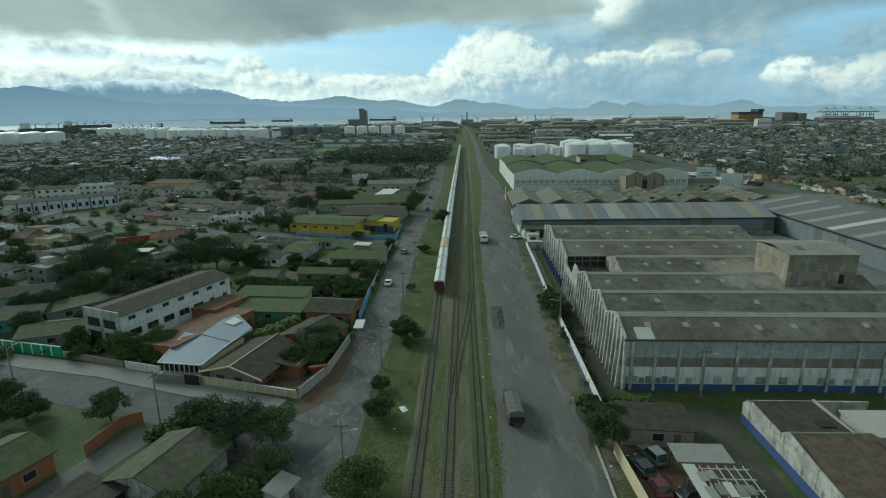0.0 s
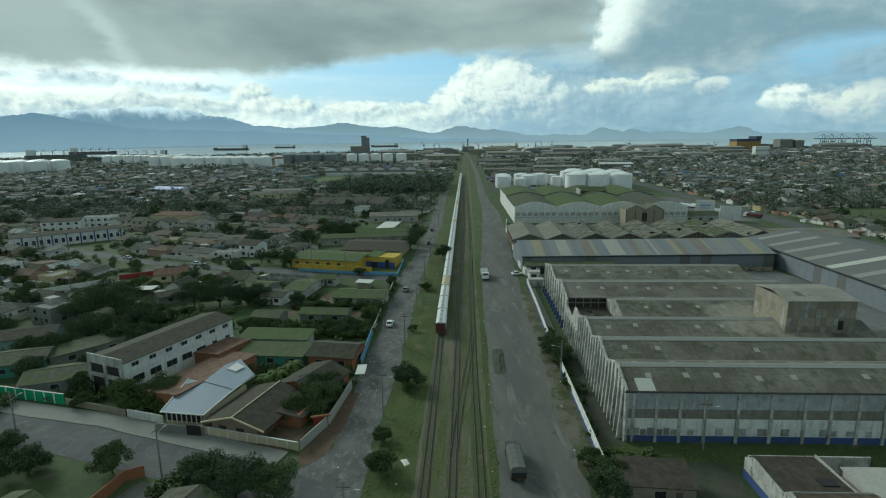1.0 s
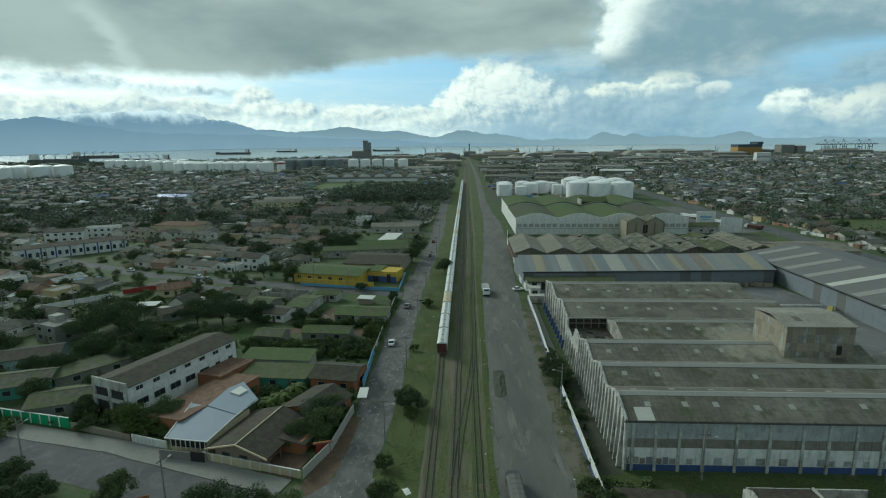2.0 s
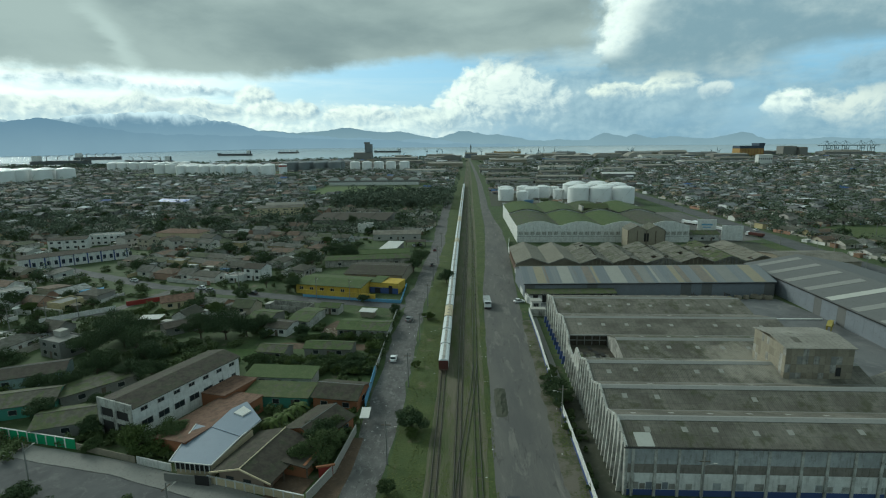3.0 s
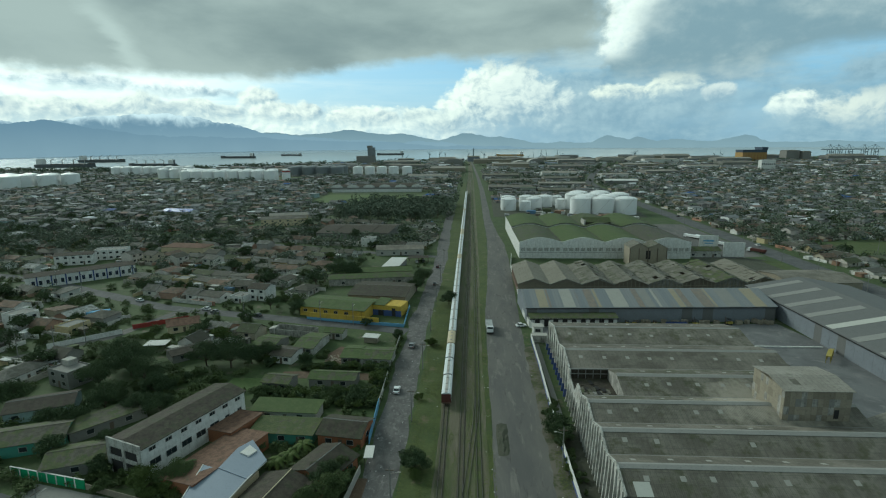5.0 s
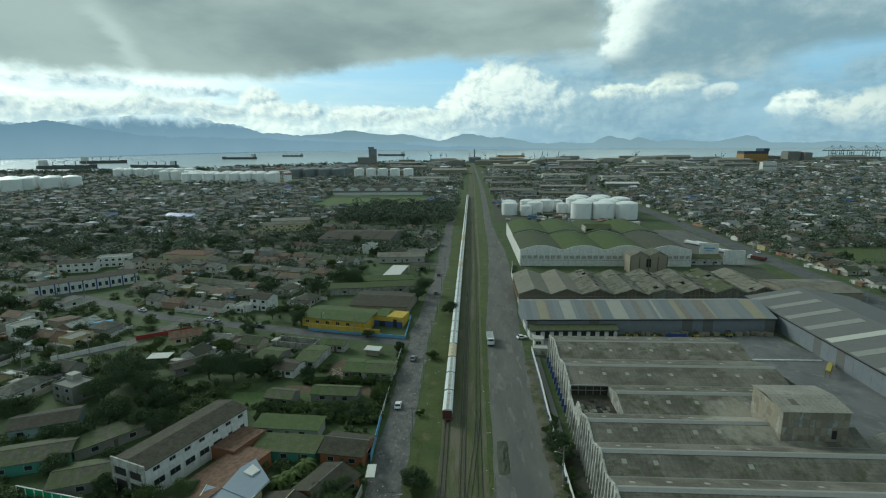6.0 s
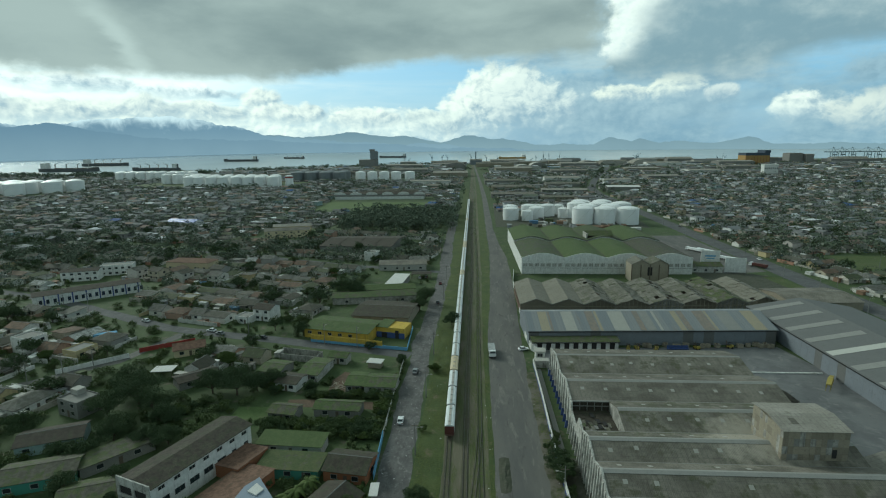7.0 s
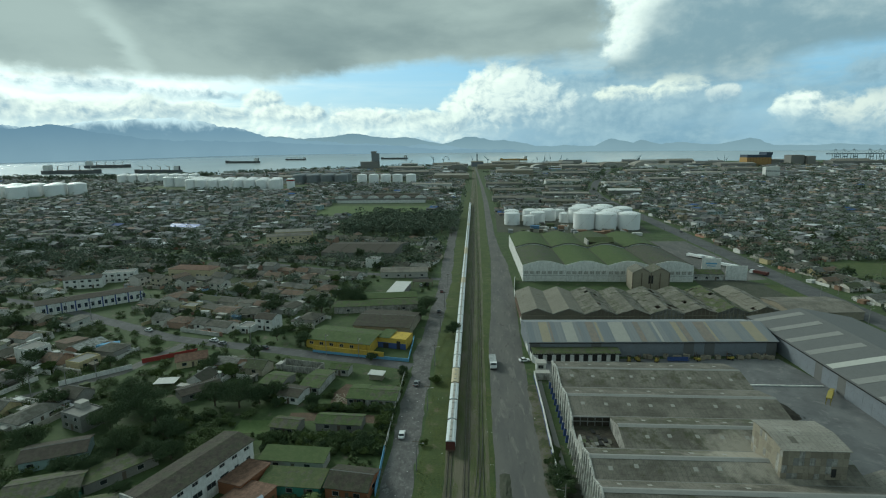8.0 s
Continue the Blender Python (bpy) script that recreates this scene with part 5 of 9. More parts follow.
def wagon_parts(ob, mat, end="maroon"):
    """A closed hopper wagon, ridged sides and a rounded roof with hatches. It points along y; its base is the rail's top."""
    L, W = 11.4, 1.28
    part("body", Shape().along([(-W, 1.15), (-W, 3.15), (-W + 0.12, 3.3), (W - 0.12, 3.3), (W, 3.15), (W, 1.15), (0.6, 0.75), (-0.6, 0.75)], -L / 2, L / 2, "y"), mat, ob)
    part("roof", Shape().along([(-W - 0.02, 3.301), (-0.8, 3.58), (0, 3.68), (0.8, 3.58), (W + 0.02, 3.301)], -L / 2 - 0.05, L / 2 + 0.05, "y"), mat, ob)
    walk_board = part("walkway", Shape().box(-0.35, 0.35, -L / 2, L / 2, 3.69, 3.73), "pale_concrete" if mat != "wagon_tan" else "wagon_tan", ob)
    for i in range(3):
        y = -3.6 + i * 3.6
        part("hatch", Shape().turned([(0.36, 3.73), (0.36, 3.84), (0.3, 3.88), (0.0, 3.89)], 12, 0, y), "pale_concrete", walk_board)
    part("end_wall", Shape().box(-W, W, -L / 2 - 0.04, -L / 2 - 0.001, 0.9, 3.25).box(-W, -W + 0.1, -L / 2 - 0.12, -L / 2, 0.7, 3.25).box(W - 0.1, W, -L / 2 - 0.12, -L / 2, 0.7, 3.25).box(-0.06, 0.06, -L / 2 - 0.1, -L / 2, 0.9, 3.2), end, ob)
    part("end_wall", Shape().box(-W, W, L / 2 + 0.001, L / 2 + 0.04, 0.9, 3.25), end, ob)
    part("underframe", Shape().box(-1.1, 1.1, -L / 2 - 0.2, L / 2 + 0.2, 0.62, 0.9).box(-0.12, 0.12, -L / 2 - 0.55, -L / 2 - 0.2, 0.55, 0.78).box(-0.12, 0.12, L / 2 + 0.2, L / 2 + 0.55, 0.55, 0.78), "rust", ob)
    for y in (-4.2, 4.2):
        bogie = part("bogie", Shape().box(-0.75, -0.6, y - 1.2, y + 1.2, 0.3, 0.58).box(0.6, 0.75, y - 1.2, y + 1.2, 0.3, 0.58).box(-0.6, 0.6, y - 0.2, y + 0.2, 0.4, 0.62), "rust", ob)
        for a in (-0.85, 0.85):
            part("wheelset", Shape().bar((-0.56, y + a, 0.38), (-0.44, y + a, 0.38), 0.38, n=14).bar((0.44, y + a, 0.38), (0.56, y + a, 0.38), 0.38, n=14).bar((-0.5, y + a, 0.38), (0.5, y + a, 0.38), 0.07), "steel", bogie)


white = thing("freight_wagon", "white closed hopper wagon on the rusty track", "train wagon", (-6.74, 141.8, 0.3), 0, "wagons of the train")
wagon_parts(white, "wagon_white")
tan = thing("freight_wagon", "tan-topped closed hopper wagon among white ones", "train wagon", (-6.86, 141.8 + 12.35 * 3, 0.3), 0, "wagons of the train")
wagon_parts(tan, "wagon_tan")
for i in range(1, 51):
    y = 141.8 + 12.35 * i
    x = -6.8 - 0.1 * min(1, (y - 140) / 160) + 0.2 * min(2.5, max(0, (y - 300) / 180))
    if i == 3:
        continue
    copy_thing(tan if i in (14, 21, 22, 33) else white, pose(x, y, 0.3))


# ---------- vehicles ----------
def car(label, mat, at, rz, high=1.45, long=4.2, wide=1.7, wagon=False):
    ob = thing("car", label, "car", at, rz)
    L, W = long / 2, wide / 2
    low = [(-L, 0.45), (-L, 0.75), (-L + 0.15, 0.88), (L * 0.42, 0.92), (L - 0.25, 0.80), (L, 0.62), (L, 0.35), (-L + 0.1, 0.3)]
    part("body", Shape().along(low, -W, W), mat, ob)
    tail = -L + 0.12 if wagon else -L * 0.72
    cab = [(tail, 0.86), (tail + 0.35, high), (L * 0.10, high), (L * 0.45, 0.9)]
    part("glasshouse", Shape().along([(y, z - 0.04) for y, z in cab], -W + 0.07, W - 0.07), "glass", ob)
    part("roof", Shape().box(-W + 0.1, W - 0.1, tail + 0.36, L * 0.1, high - 0.03, high + 0.03), mat, ob)
    for x in (-1, 1):
        part("pillar", Shape().beam((x * (W - 0.08), tail + 0.02, 0.85), (x * (W - 0.1), tail + 0.36, high - 0.1), 0.09, 0.1), mat, ob)
        part("headlight", Shape().box(x * (W - 0.3) - 0.2, x * (W - 0.3) + 0.2, L - 0.12, L + 0.015, 0.58, 0.72), "lamp_clear", ob)
        part("tail_light", Shape().box(x * (W - 0.2) - 0.15, x * (W - 0.2) + 0.15, -L - 0.015, -L + 0.1, 0.6, 0.78), "lamp_red", ob)
        for y in (-L * 0.62, L * 0.62):
            wheel = part("wheel", Shape().bar((x * (W - 0.16), y, 0.31), (x * (W + 0.01), y, 0.31), 0.31, n=14), "rubber", ob)
            part("rim", Shape().bar((x * (W - 0.1), y, 0.31), (x * (W + 0.02), y, 0.31), 0.19, n=10), "car_silver", wheel)
    return ob


car("white hatchback parked on the broken asphalt street", "car_white", (-21.2, 144.3, 0.03), 2)
car("grey saloon car parked on the broken asphalt street", "car_silver", (-20.6, 178.5, 0.03), -4)
car("white car turning in at the warehouse gate", "car_white", (19.2, 200.6, 0.03), -75)
car("dark estate car parked in a small yard", "car_dark", (22.9, 66.6, 0.03), 16, 1.5, 4.5, 1.75, True)
car("silver van parked in a small yard", "car_silver", (25.2, 68.9, 0.03), 18, 1.8, 4.4, 1.75, True)
car("dark red car parked in a small yard", "car_red", (23.9, 62.6, 0.03), 4)
car("dark car parked under a carport", "car_dark", (27.4, 61.5, 0.03), -70)


def old_truck(at, rz):
    """An old covered lorry, seen from behind."""
    ob = thing("covered_truck", "old dark lorry with a rounded canvas cover, parked", "truck", at, rz)
    bows = [(-1.15, 1.25), (-1.2, 2.35), (-0.95, 2.75), (0, 2.92), (0.95, 2.75), (1.2, 2.35), (1.15, 1.25)]
    part("canvas_cover", Shape().along(bows, -4.2, 1.9, "y"), "canvas", ob)
    for i in range(6):
        y = -4.2 + i * 1.22
        part("bow", Shape().along([(x * 1.02, z * 1.0 + 0.03) for x, z in bows], y - 0.06, y + 0.06, "y"), "canvas", ob)
    part("chassis", Shape().box(-1.15, 1.15, -4.3, 1.95, 0.95, 1.25).box(-0.45, 0.45, -4.2, 4.0, 0.6, 0.95), "rust", ob)
    part("tailgate", Shape().box(-1.12, 1.12, -4.32, -4.24, 1.0, 1.9).box(-0.2, 0.2, -4.36, -4.32, 1.25, 1.65), "dark", ob)
    cab = part("cab", Shape().along([(2.1, 0.7), (2.1, 2.45), (3.4, 2.4), (3.85, 1.65), (4.2, 1.5), (4.2, 0.7)], -1.05, 1.05), "car_dark", ob)
    part("windscreen", Shape().along([(3.42, 2.3), (3.46, 2.32), (3.86, 1.7), (3.82, 1.68)], -0.9, 0.9), "glass", cab)
    for x in (-1, 1):
        part("tail_light", Shape().box(x * 0.95 - 0.1, x * 0.95 + 0.1, -4.35, -4.3, 0.98, 1.1), "lamp_red", ob)
        for y in (-2.9, -1.9, 3.2):
            part("wheel", Shape().bar((x * 0.75, y, 0.5), (x * 1.1, y, 0.5), 0.5, n=16), "rubber", ob)
    return ob


old_truck((7.4, 79.8, 0.03), 3)


def lorry(label, at, rz, box_mat="wagon_white", long=9.0):
    ob = thing("truck", label, "truck", at, rz)
    part("cab", Shape().along([(0.1, 0.6), (0.1, 2.75), (1.3, 2.85), (1.95, 2.1), (2.05, 0.6)], -1.2, 1.2), "car_white", ob)
    part("windscreen", Shape().along([(1.42, 2.7), (1.46, 2.72), (1.97, 2.1), (1.93, 2.08)], -1.05, 1.05), "glass", ob)
    part("bumper", Shape().box(-1.2, 1.2, 2.02, 2.15, 0.45, 0.85), "dark", ob)
    part("cargo_body", Shape().box(-1.25, 1.25, -long, -0.1, 1.05, 2.6).box(-1.28, 1.28, -long - 0.03, -long + 0.06, 1.0, 2.66), box_mat, ob)
    part("chassis", Shape().box(-0.5, 0.5, -long, 1.9, 0.6, 1.05), "rust", ob)
    for x in (-1, 1):
        part("headlight", Shape().box(x * 0.9 - 0.2, x * 0.9 + 0.2, 2.04, 2.17, 0.9, 1.1), "lamp_clear", ob)
        part("mirror", Shape().box(x * 1.32 - 0.08, x * 1.32 + 0.08, 1.5, 1.58, 1.7, 2.3), "dark", ob)
        for y in (1.0, -long + 1.2, -long + 2.4):
            part("wheel", Shape().bar((x * 0.8, y, 0.5), (x * 1.15, y, 0.5), 0.5, n=16), "rubber", ob)
    return ob


lorry("white flatbed lorry standing at the grass verge", (6.9, 193.5, 0.03), 182, "panel_blue", 7.5)
for i, (x, y, a) in enumerate(((160.5, 404, 30), (166.5, 399, 30), (169, 372, 40))):
    lorry("white tanker lorry parked at the fuel depot", (x, y, 0.03), a, "tank_white", 11)
lorry("dark red lorry on the highway verge", (180, 350, 0.03), 35, "maroon", 9)


# ---------- the great warehouse ----------
X0, X1 = 26.4, 85.4
VALLEYS = [87.6, 100.4, 112.6, 125.4, 141.4, 159.2, 179.4]
EAVE, TOP = 9.0, 11.15
wh = thing("warehouse", "long grey warehouse with a row of low fibre-cement gables", "warehouse", (X0, VALLEYS[0], 0))
Wd = X1 - X0


def slab(x0, x1, ya, za, yb, zb, thick=0.16):
    return Shape().along([(ya, za), (yb, zb), (yb, zb + thick), (ya, za + thick)], x0, x1)


rngw = random.Random(5)
for k, (a, b) in enumerate(zip(VALLEYS, VALLEYS[1:])):
    y0, y1 = a - VALLEYS[0], b - VALLEYS[0]
    m = (y0 + y1) / 2
    cut = 10.4 if k == 3 else 0.0          # the fallen corner
    east = Wd if k < 5 else Wd - 1.0
    roof = part("roof", slab(cut, east, y0, EAVE, m, TOP), "roof_depot", wh)
    north = part("roof", slab(0 if k != 3 else cut, east, m, TOP, y1, EAVE), "roof_depot", wh)
    part("ridge_cap", Shape().along([(m - 0.95, TOP - 0.08), (m, TOP + 0.24), (m + 0.95, TOP - 0.08), (m + 0.95, TOP - 0.14), (m, TOP + 0.17), (m - 0.95, TOP - 0.14)], cut, east), "sheet_old", wh)
    if k:
        part("gutter", Shape().box(0, east, y0 - 0.22, y0 + 0.22, EAVE + 0.02, EAVE + 0.2), "concrete", wh)
    # pale rooflights, set proud of the sheets
    for row, (ya, yb, za, zb, step, host) in enumerate(((y0, m, EAVE, TOP, 6.1, roof), (m, y1, TOP, EAVE, 6.9, north))):
        for i in range(9):
            x = 4.5 + i * step + rngw.uniform(-0.5, 0.5)
            if x > east - 3 or x < cut + 1 or rngw.random() < 0.12 or (k in (1, 2) and x > 34):
                continue
            f = 0.52 + rngw.uniform(-0.06, 0.06)
            y, z = ya + (yb - ya) * f, za + (zb - za) * f + 0.165
            sl = (zb - za) / (yb - ya)
            part("rooflight", Shape().along([(y - 0.55, z - 0.55 * sl), (y + 0.55, z + 0.55 * sl), (y + 0.55, z + 0.55 * sl + 0.03), (y - 0.55, z - 0.55 * sl + 0.03)], x - 0.5, x + 0.5), "rooflight", host)
# a newer pale sheet on the front slope, and dust blown from the tower
part("roof_sheet", slab(2.0, 4.9, 0.05, EAVE + 0.17, 2.9, EAVE + 0.17 + 2.85 * (TOP - EAVE) / 6.4, 0.03), "sheet_new", wh)
part("roof_sheet", slab(2.0, 3.4, 3.3, EAVE + 0.17 + 3.3 * 2.0 / 6.4, 5.3, EAVE + 0.17 + 5.3 * 2.0 / 6.4, 0.03), "sheet_new", wh)
# outer walls
part("wall_back", Shape().box(0.3, Wd - 1, VALLEYS[-1] - VALLEYS[0] - 0.35, VALLEYS[-1] - VALLEYS[0] - 0.05, 0, EAVE), "stained_white", wh)
part("wall_east", Shape().box(Wd - 1.6, Wd - 1.2, 0.4, VALLEYS[-1] - VALLEYS[0] - 0.4, 0, EAVE), "stained_white", wh)
# south wall: pilasters with panels of blue sheet, rusty lower sheet, white plaster and a blue foot
BAYS = [0.2, 1.3, 5.1, 9.0, 13.1, 18.4, 23.8, 29.2, 33.4, 37.8, 42.1, 46.6, 51.0, 55.2, 58.8]
part("wall_core", Shape().box(0.3, Wd, 0.12, 0.4, 0, EAVE), "concrete", wh)
for i, (a, b) in enumerate(zip(BAYS, BAYS[1:])):
    x0, x1 = a + 0.24, b - 0.24
    part("wall_panel", Shape().box(x0, x1, 0.03, 0.118, 5.95, EAVE - 0.05), "panel_blue", wh)
    part("wall_panel", Shape().box(x0, x1, 0.04, 0.117, 4.25, 5.94), "panel_rust", wh)
    part("wall_panel", Shape().box(x0, x1, 0.0, 0.116, 1.15, 4.24), "white_wall", wh)
    part("wall_foot", Shape().box(x0, x1, -0.03, 0.115, 0, 1.14), "blue_paint", wh)
    for j, (f0, f1) in enumerate(((0.03, 0.30), (0.34, 0.62), (0.66, 0.97))):
        if (i * 7 + j * 5) % 11 < (9 if i < 4 else 5):
            part("grille", Shape().box(x0 + (x1 - x0) * f0, x0 + (x1 - x0) * f1, -0.02, -0.001, 1.25, 2.3 + 0.25 * ((i + j) % 2)), ("stained_grey", "panel_blue", "stained_white", "stained_grey")[(i + j) % 4] if i > 3 else ("metal_wall", "stained_grey", "panel_rust")[(i + j) % 3], wh)
for x in BAYS:
    part("pilaster", Shape().along([(-0.28, 0), (0.3, 0), (0.3, EAVE - 0.04), (-0.12, EAVE - 0.04), (-0.2, 4.2), (-0.28, 4.1)], x - 0.24, x + 0.24), "stained_white", wh)
part("cornice", Shape().box(-0.3, Wd, -0.32, 0.1, EAVE - 0.03, EAVE + 0.04), "dark", wh)

# west wall: a parapet that follows the gables, with leaning buttresses
for k, (a, b) in enumerate(zip(VALLEYS, VALLEYS[1:])):
    y0, y1 = a - VALLEYS[0], b - VALLEYS[0]
    m = (y0 + y1) / 2
    if k == 3:
        wall = part("gable_wall", Shape().along([(y0, 0), (y1, 0), (y1, 9.2), (y1 - 1.2, 9.3), (y1 - 2.4, 7.2), (y0 + 8.4, 6.3), (y0 + 6.6, 7.4), (y0 + 4.4, 10.2), (y0 + 2.6, 10.0), (y0 + 0.6, 9.5), (y0, 9.4)], -0.1, 0.3), "stained_white", wh)
    else:
        wall = part("gable_wall", Shape().along([(y0, 0), (y1, 0), (y1, EAVE + 0.42), (y1 - 0.5, EAVE + 0.62), (m, TOP + 0.42), (y0 + 0.5, EAVE + 0.62), (y0, EAVE + 0.42)], -0.1, 0.3), "stained_white", wh)
    near = k <= 3
    cnt = 6 if near else 5
    for i in range(cnt):
        y = y0 + (i + 0.5) * (y1 - y0) / cnt
        h = EAVE + 0.2 + (1 - abs(y - m) / (m - y0)) * (TOP - EAVE) if k != 3 else 5.4
        part("buttress", Shape().along([(-0.95 if near else -0.8, 0), (0, 0), (0, h), (-0.30, h)], y - 0.22, y + 0.22, "y"), "stained_white", wh)
        if not near:
            part("buttress_foot", Shape().along([(-1.0, 0), (-0.05, 0), (-0.05, 2.3), (-0.78, 2.3)], y - 0.26, y + 0.26, "y"), "blue_paint", wh)
# the fallen corner: floor, trusses and rubble
yb0, yb1 = VALLEYS[3] - VALLEYS[0], VALLEYS[4] - VALLEYS[0]
part("inner_deck", Shape().box(0.3, 10.5, yb0 + 0.1, yb1 - 0.1, 6.2, 6.36), "roof_dark", wh)
part("inner_wall", Shape().box(10.41, 10.6, yb0 + 0.2, yb1 - 0.2, 0, EAVE + 0.1), "stained_grey", wh)
part("inner_wall", Shape().along([(yb0 + 1, EAVE + 0.1), (yb1 - 1, EAVE + 0.1), ((yb0 + yb1) / 2, TOP)], 10.42, 10.6), "stained_grey", wh)
rngi = random.Random(8)
for i in range(34):                        # fallen sheets on the deck
    x_, y_ = rngi.uniform(0.8, 9.0), yb0 + rngi.uniform(0.8, yb1 - yb0 - 3.2)
    part("fallen_sheet", Shape().box(-0.5, 0.5, -1.1, 1.1, 0, 0.05).move(pose(x_, y_, 6.38 + i * 0.012, rngi.uniform(-3, 3), rngi.uniform(-4, 4), rngi.uniform(-12, 12))), rngi.choice(("roof_hall", "roof_dark", "roof_ruin", "concrete", "dark")), wh)
for i in range(6):                         # bare frame under the next roof
    x_ = 0.5 + i * 2.0
    part("frame_post", Shape().box(x_ - 0.09, x_ + 0.09, yb1 - 0.35, yb1 - 0.15, 6.36, EAVE + 0.1), "concrete", wh)
part("frame_rail", Shape().box(0.3, 10.4, yb1 - 0.38, yb1 - 0.12, 7.6, 7.78), "concrete", wh)
part("frame_rail", Shape().box(0.3, 10.4, yb1 - 0.4, yb1 - 0.1, EAVE - 0.1, EAVE + 0.16), "sheet_old", wh)
part("frame_back", Shape().box(0.3, 10.4, yb1 - 0.1, yb1 + 0.05, 6.3, EAVE), "roof_dark", wh)

# the square head house on the roof
tw = thing("head_house", "tall stained sheet-metal head house standing on the warehouse roof", "tower", (67.2, 114.2, 9.1))
tx, ty, th = 14.0, 12.6, 7.4
part("wall", Shape().along([(0, 0), (ty, 0), (ty, th), (0, th)], 0, tx), "boards", tw)
rngt = random.Random(11)
for i in range(12):
    for j in range(4):
        x0, z0 = i * tx / 12, 0.1 + j * th / 4
        part("sheet", Shape().box(x0 + 0.02, x0 + tx / 12 - 0.02, -0.05 - rngt.random() * 0.03, -0.002, z0 + 0.02, z0 + th / 4 - 0.03), rngt.choice(("boards", "boards", "boards_dark", "boards_dark", "boards", "concrete", "stained_grey")), tw)
        y0 = i * ty / 12
        part("sheet", Shape().box(-0.05 - rngt.random() * 0.03, -0.002, y0 + 0.02, y0 + ty / 12 - 0.02, z0 + 0.02, z0 + th / 4 - 0.03), rngt.choice(("boards", "boards", "boards", "boards_dark", "stained_grey")), tw)
part("window", Shape().box(10.6, 11.6, -0.12, -0.085, 1.2, 3.2), "dark", tw)
part("roof", Shape().along([(-0.4, th), (ty / 2, th + 0.9), (ty + 0.4, th), (ty + 0.4, th + 0.14), (ty / 2, th + 1.04), (-0.4, th + 0.14)], -0.4, tx + 0.4), "roof_dust", tw)
part("rooflight", slab(3, 4.4, 2.2, th + 0.5, 4.4, th + 0.82, 0.04), "roof_grey", tw)
# the lower annex beside it
house("low dark shed with a pitched roof beside the warehouse", 12, 11, 7.5, "gable", 2.2, "roof_dust", "boards", "ss", (92, 112, 0), 90, category="shed")
mound = Shape()
rngm = random.Random(12)
for i in range(13):
    for j in range(13):
        u, v = i / 6 - 1, j / 6 - 1
        mound.v.append((u * 5.2, v * 6.4, max(0.0, 1 - (abs(u) ** 2.4 + abs(v) ** 2.4)) ** 0.7 * 2.6 + (rngm.uniform(-0.12, 0.12) if max(abs(u), abs(v)) < 0.9 else 0)))
mound.f += [(i * 13 + j, (i + 1) * 13 + j, (i + 1) * 13 + j + 1, i * 13 + j + 1) for i in range(12) for j in range(12)]
heap_yard = thing("covered_heap", "dark covered heap standing in the concrete yard", "heap", (93.5, 163.5, 0.05), 25)
part("cover", mound, "roof_dark", heap_yard, smooth=True)
part("edge", Shape().turned([(5.0, 0.0), (5.0, 0.22), (4.7, 0.22)], 20), "dark", heap_yard)


# ---------- blue-grey sheet halls ----------
def hall(label, w, d, h, rise, at, rz, roof="metal_roof", wall="metal_wall", lights=0, panels=True):
    ob = thing("warehouse", label, "warehouse", at, rz)
    part("wall", Shape().along([(-d / 2, 0), (d / 2, 0), (d / 2, h), (0, h + rise - 0.02), (-d / 2, h)], -w / 2, w / 2), wall, ob)
    top = part("roof", gable_roof(w, d, h, rise, 0.5, 0.14), roof, ob)
    part("gutter", Shape().box(-w / 2 - 0.5, w / 2 + 0.5, -d / 2 - 0.72, -d / 2 - 0.5, h - 0.45, h - 0.2), "dark", ob)
    rng = random.Random(int(w * 7))
    for i in range(lights):
        x = -w / 2 + w * (i + 0.35) / lights
        sl = rise / (d / 2)
        part("rooflight", Shape().along([(-d / 2 - 0.3, h + 0.16 - 0.3 * sl), (-0.3, h + rise + 0.14 - 0.3 * sl), (-0.3, h + rise + 0.18 - 0.3 * sl), (-d / 2 - 0.3, h + 0.20 - 0.3 * sl)], x, x + 2.6), "sheet_new", top)
    if panels:
        n = int(w / 4)
        for i in range(n):
            x0, x1 = -w / 2 + i * w / n, -w / 2 + (i + 1) * w / n
            part("wall_panel", Shape().box(x0 + 0.03, x1 - 0.03, -d / 2 - 0.07, -d / 2 - 0.002, 0.05, h - 0.3), rng.choice(("metal_wall", "metal_wall", "metal_wall", "metal_dull")), ob)
    return ob


gh1 = hall("long blue-grey sheet-metal hall with faded roof bands", 97, 27, 6.2, 3.6, (69.5, 221, 0), 2.5)
for x, wide, look_ in ((-43.4, 3.6, "sheet_cream"), (-39.4, 0.8, "band_rust"), (-33.8, 4.6, "band_pale"), (-23.9, 3.2, "band_rust"), (-20.2, 1.1, "sheet_cream"), (-14.5, 6.0, "band_pale"), (-4.3, 2.2, "band_rust"), (-1.6, 3.4, "sheet_old"), (3.4, 1.1, "band_pale"), (11.3, 2.3, "sheet_cream"), (14.0, 2.2, "band_rust"), (20.5, 4.4, "band_rust"), (25.2, 0.9, "sheet_cream"), (29.6, 5.6, "sheet_old"), (40.2, 4.8, "sheet_cream")):
    sl = 3.6 / 13.5
    part("roof_band", Shape().along([(-13.8, 6.36 - 0.3 * sl), (-0.3, 9.94 - 0.3 * sl), (-0.3, 9.97 - 0.3 * sl), (-13.8, 6.39 - 0.3 * sl)], x, x + wide), look_, gh1)
gh2 = hall("dull grey sheet-metal hall with pale roof lights beside a yard", 96, 44, 7.0, 4.0, (143.2, 190, 0), -90, "metal_dull", "metal_wall")
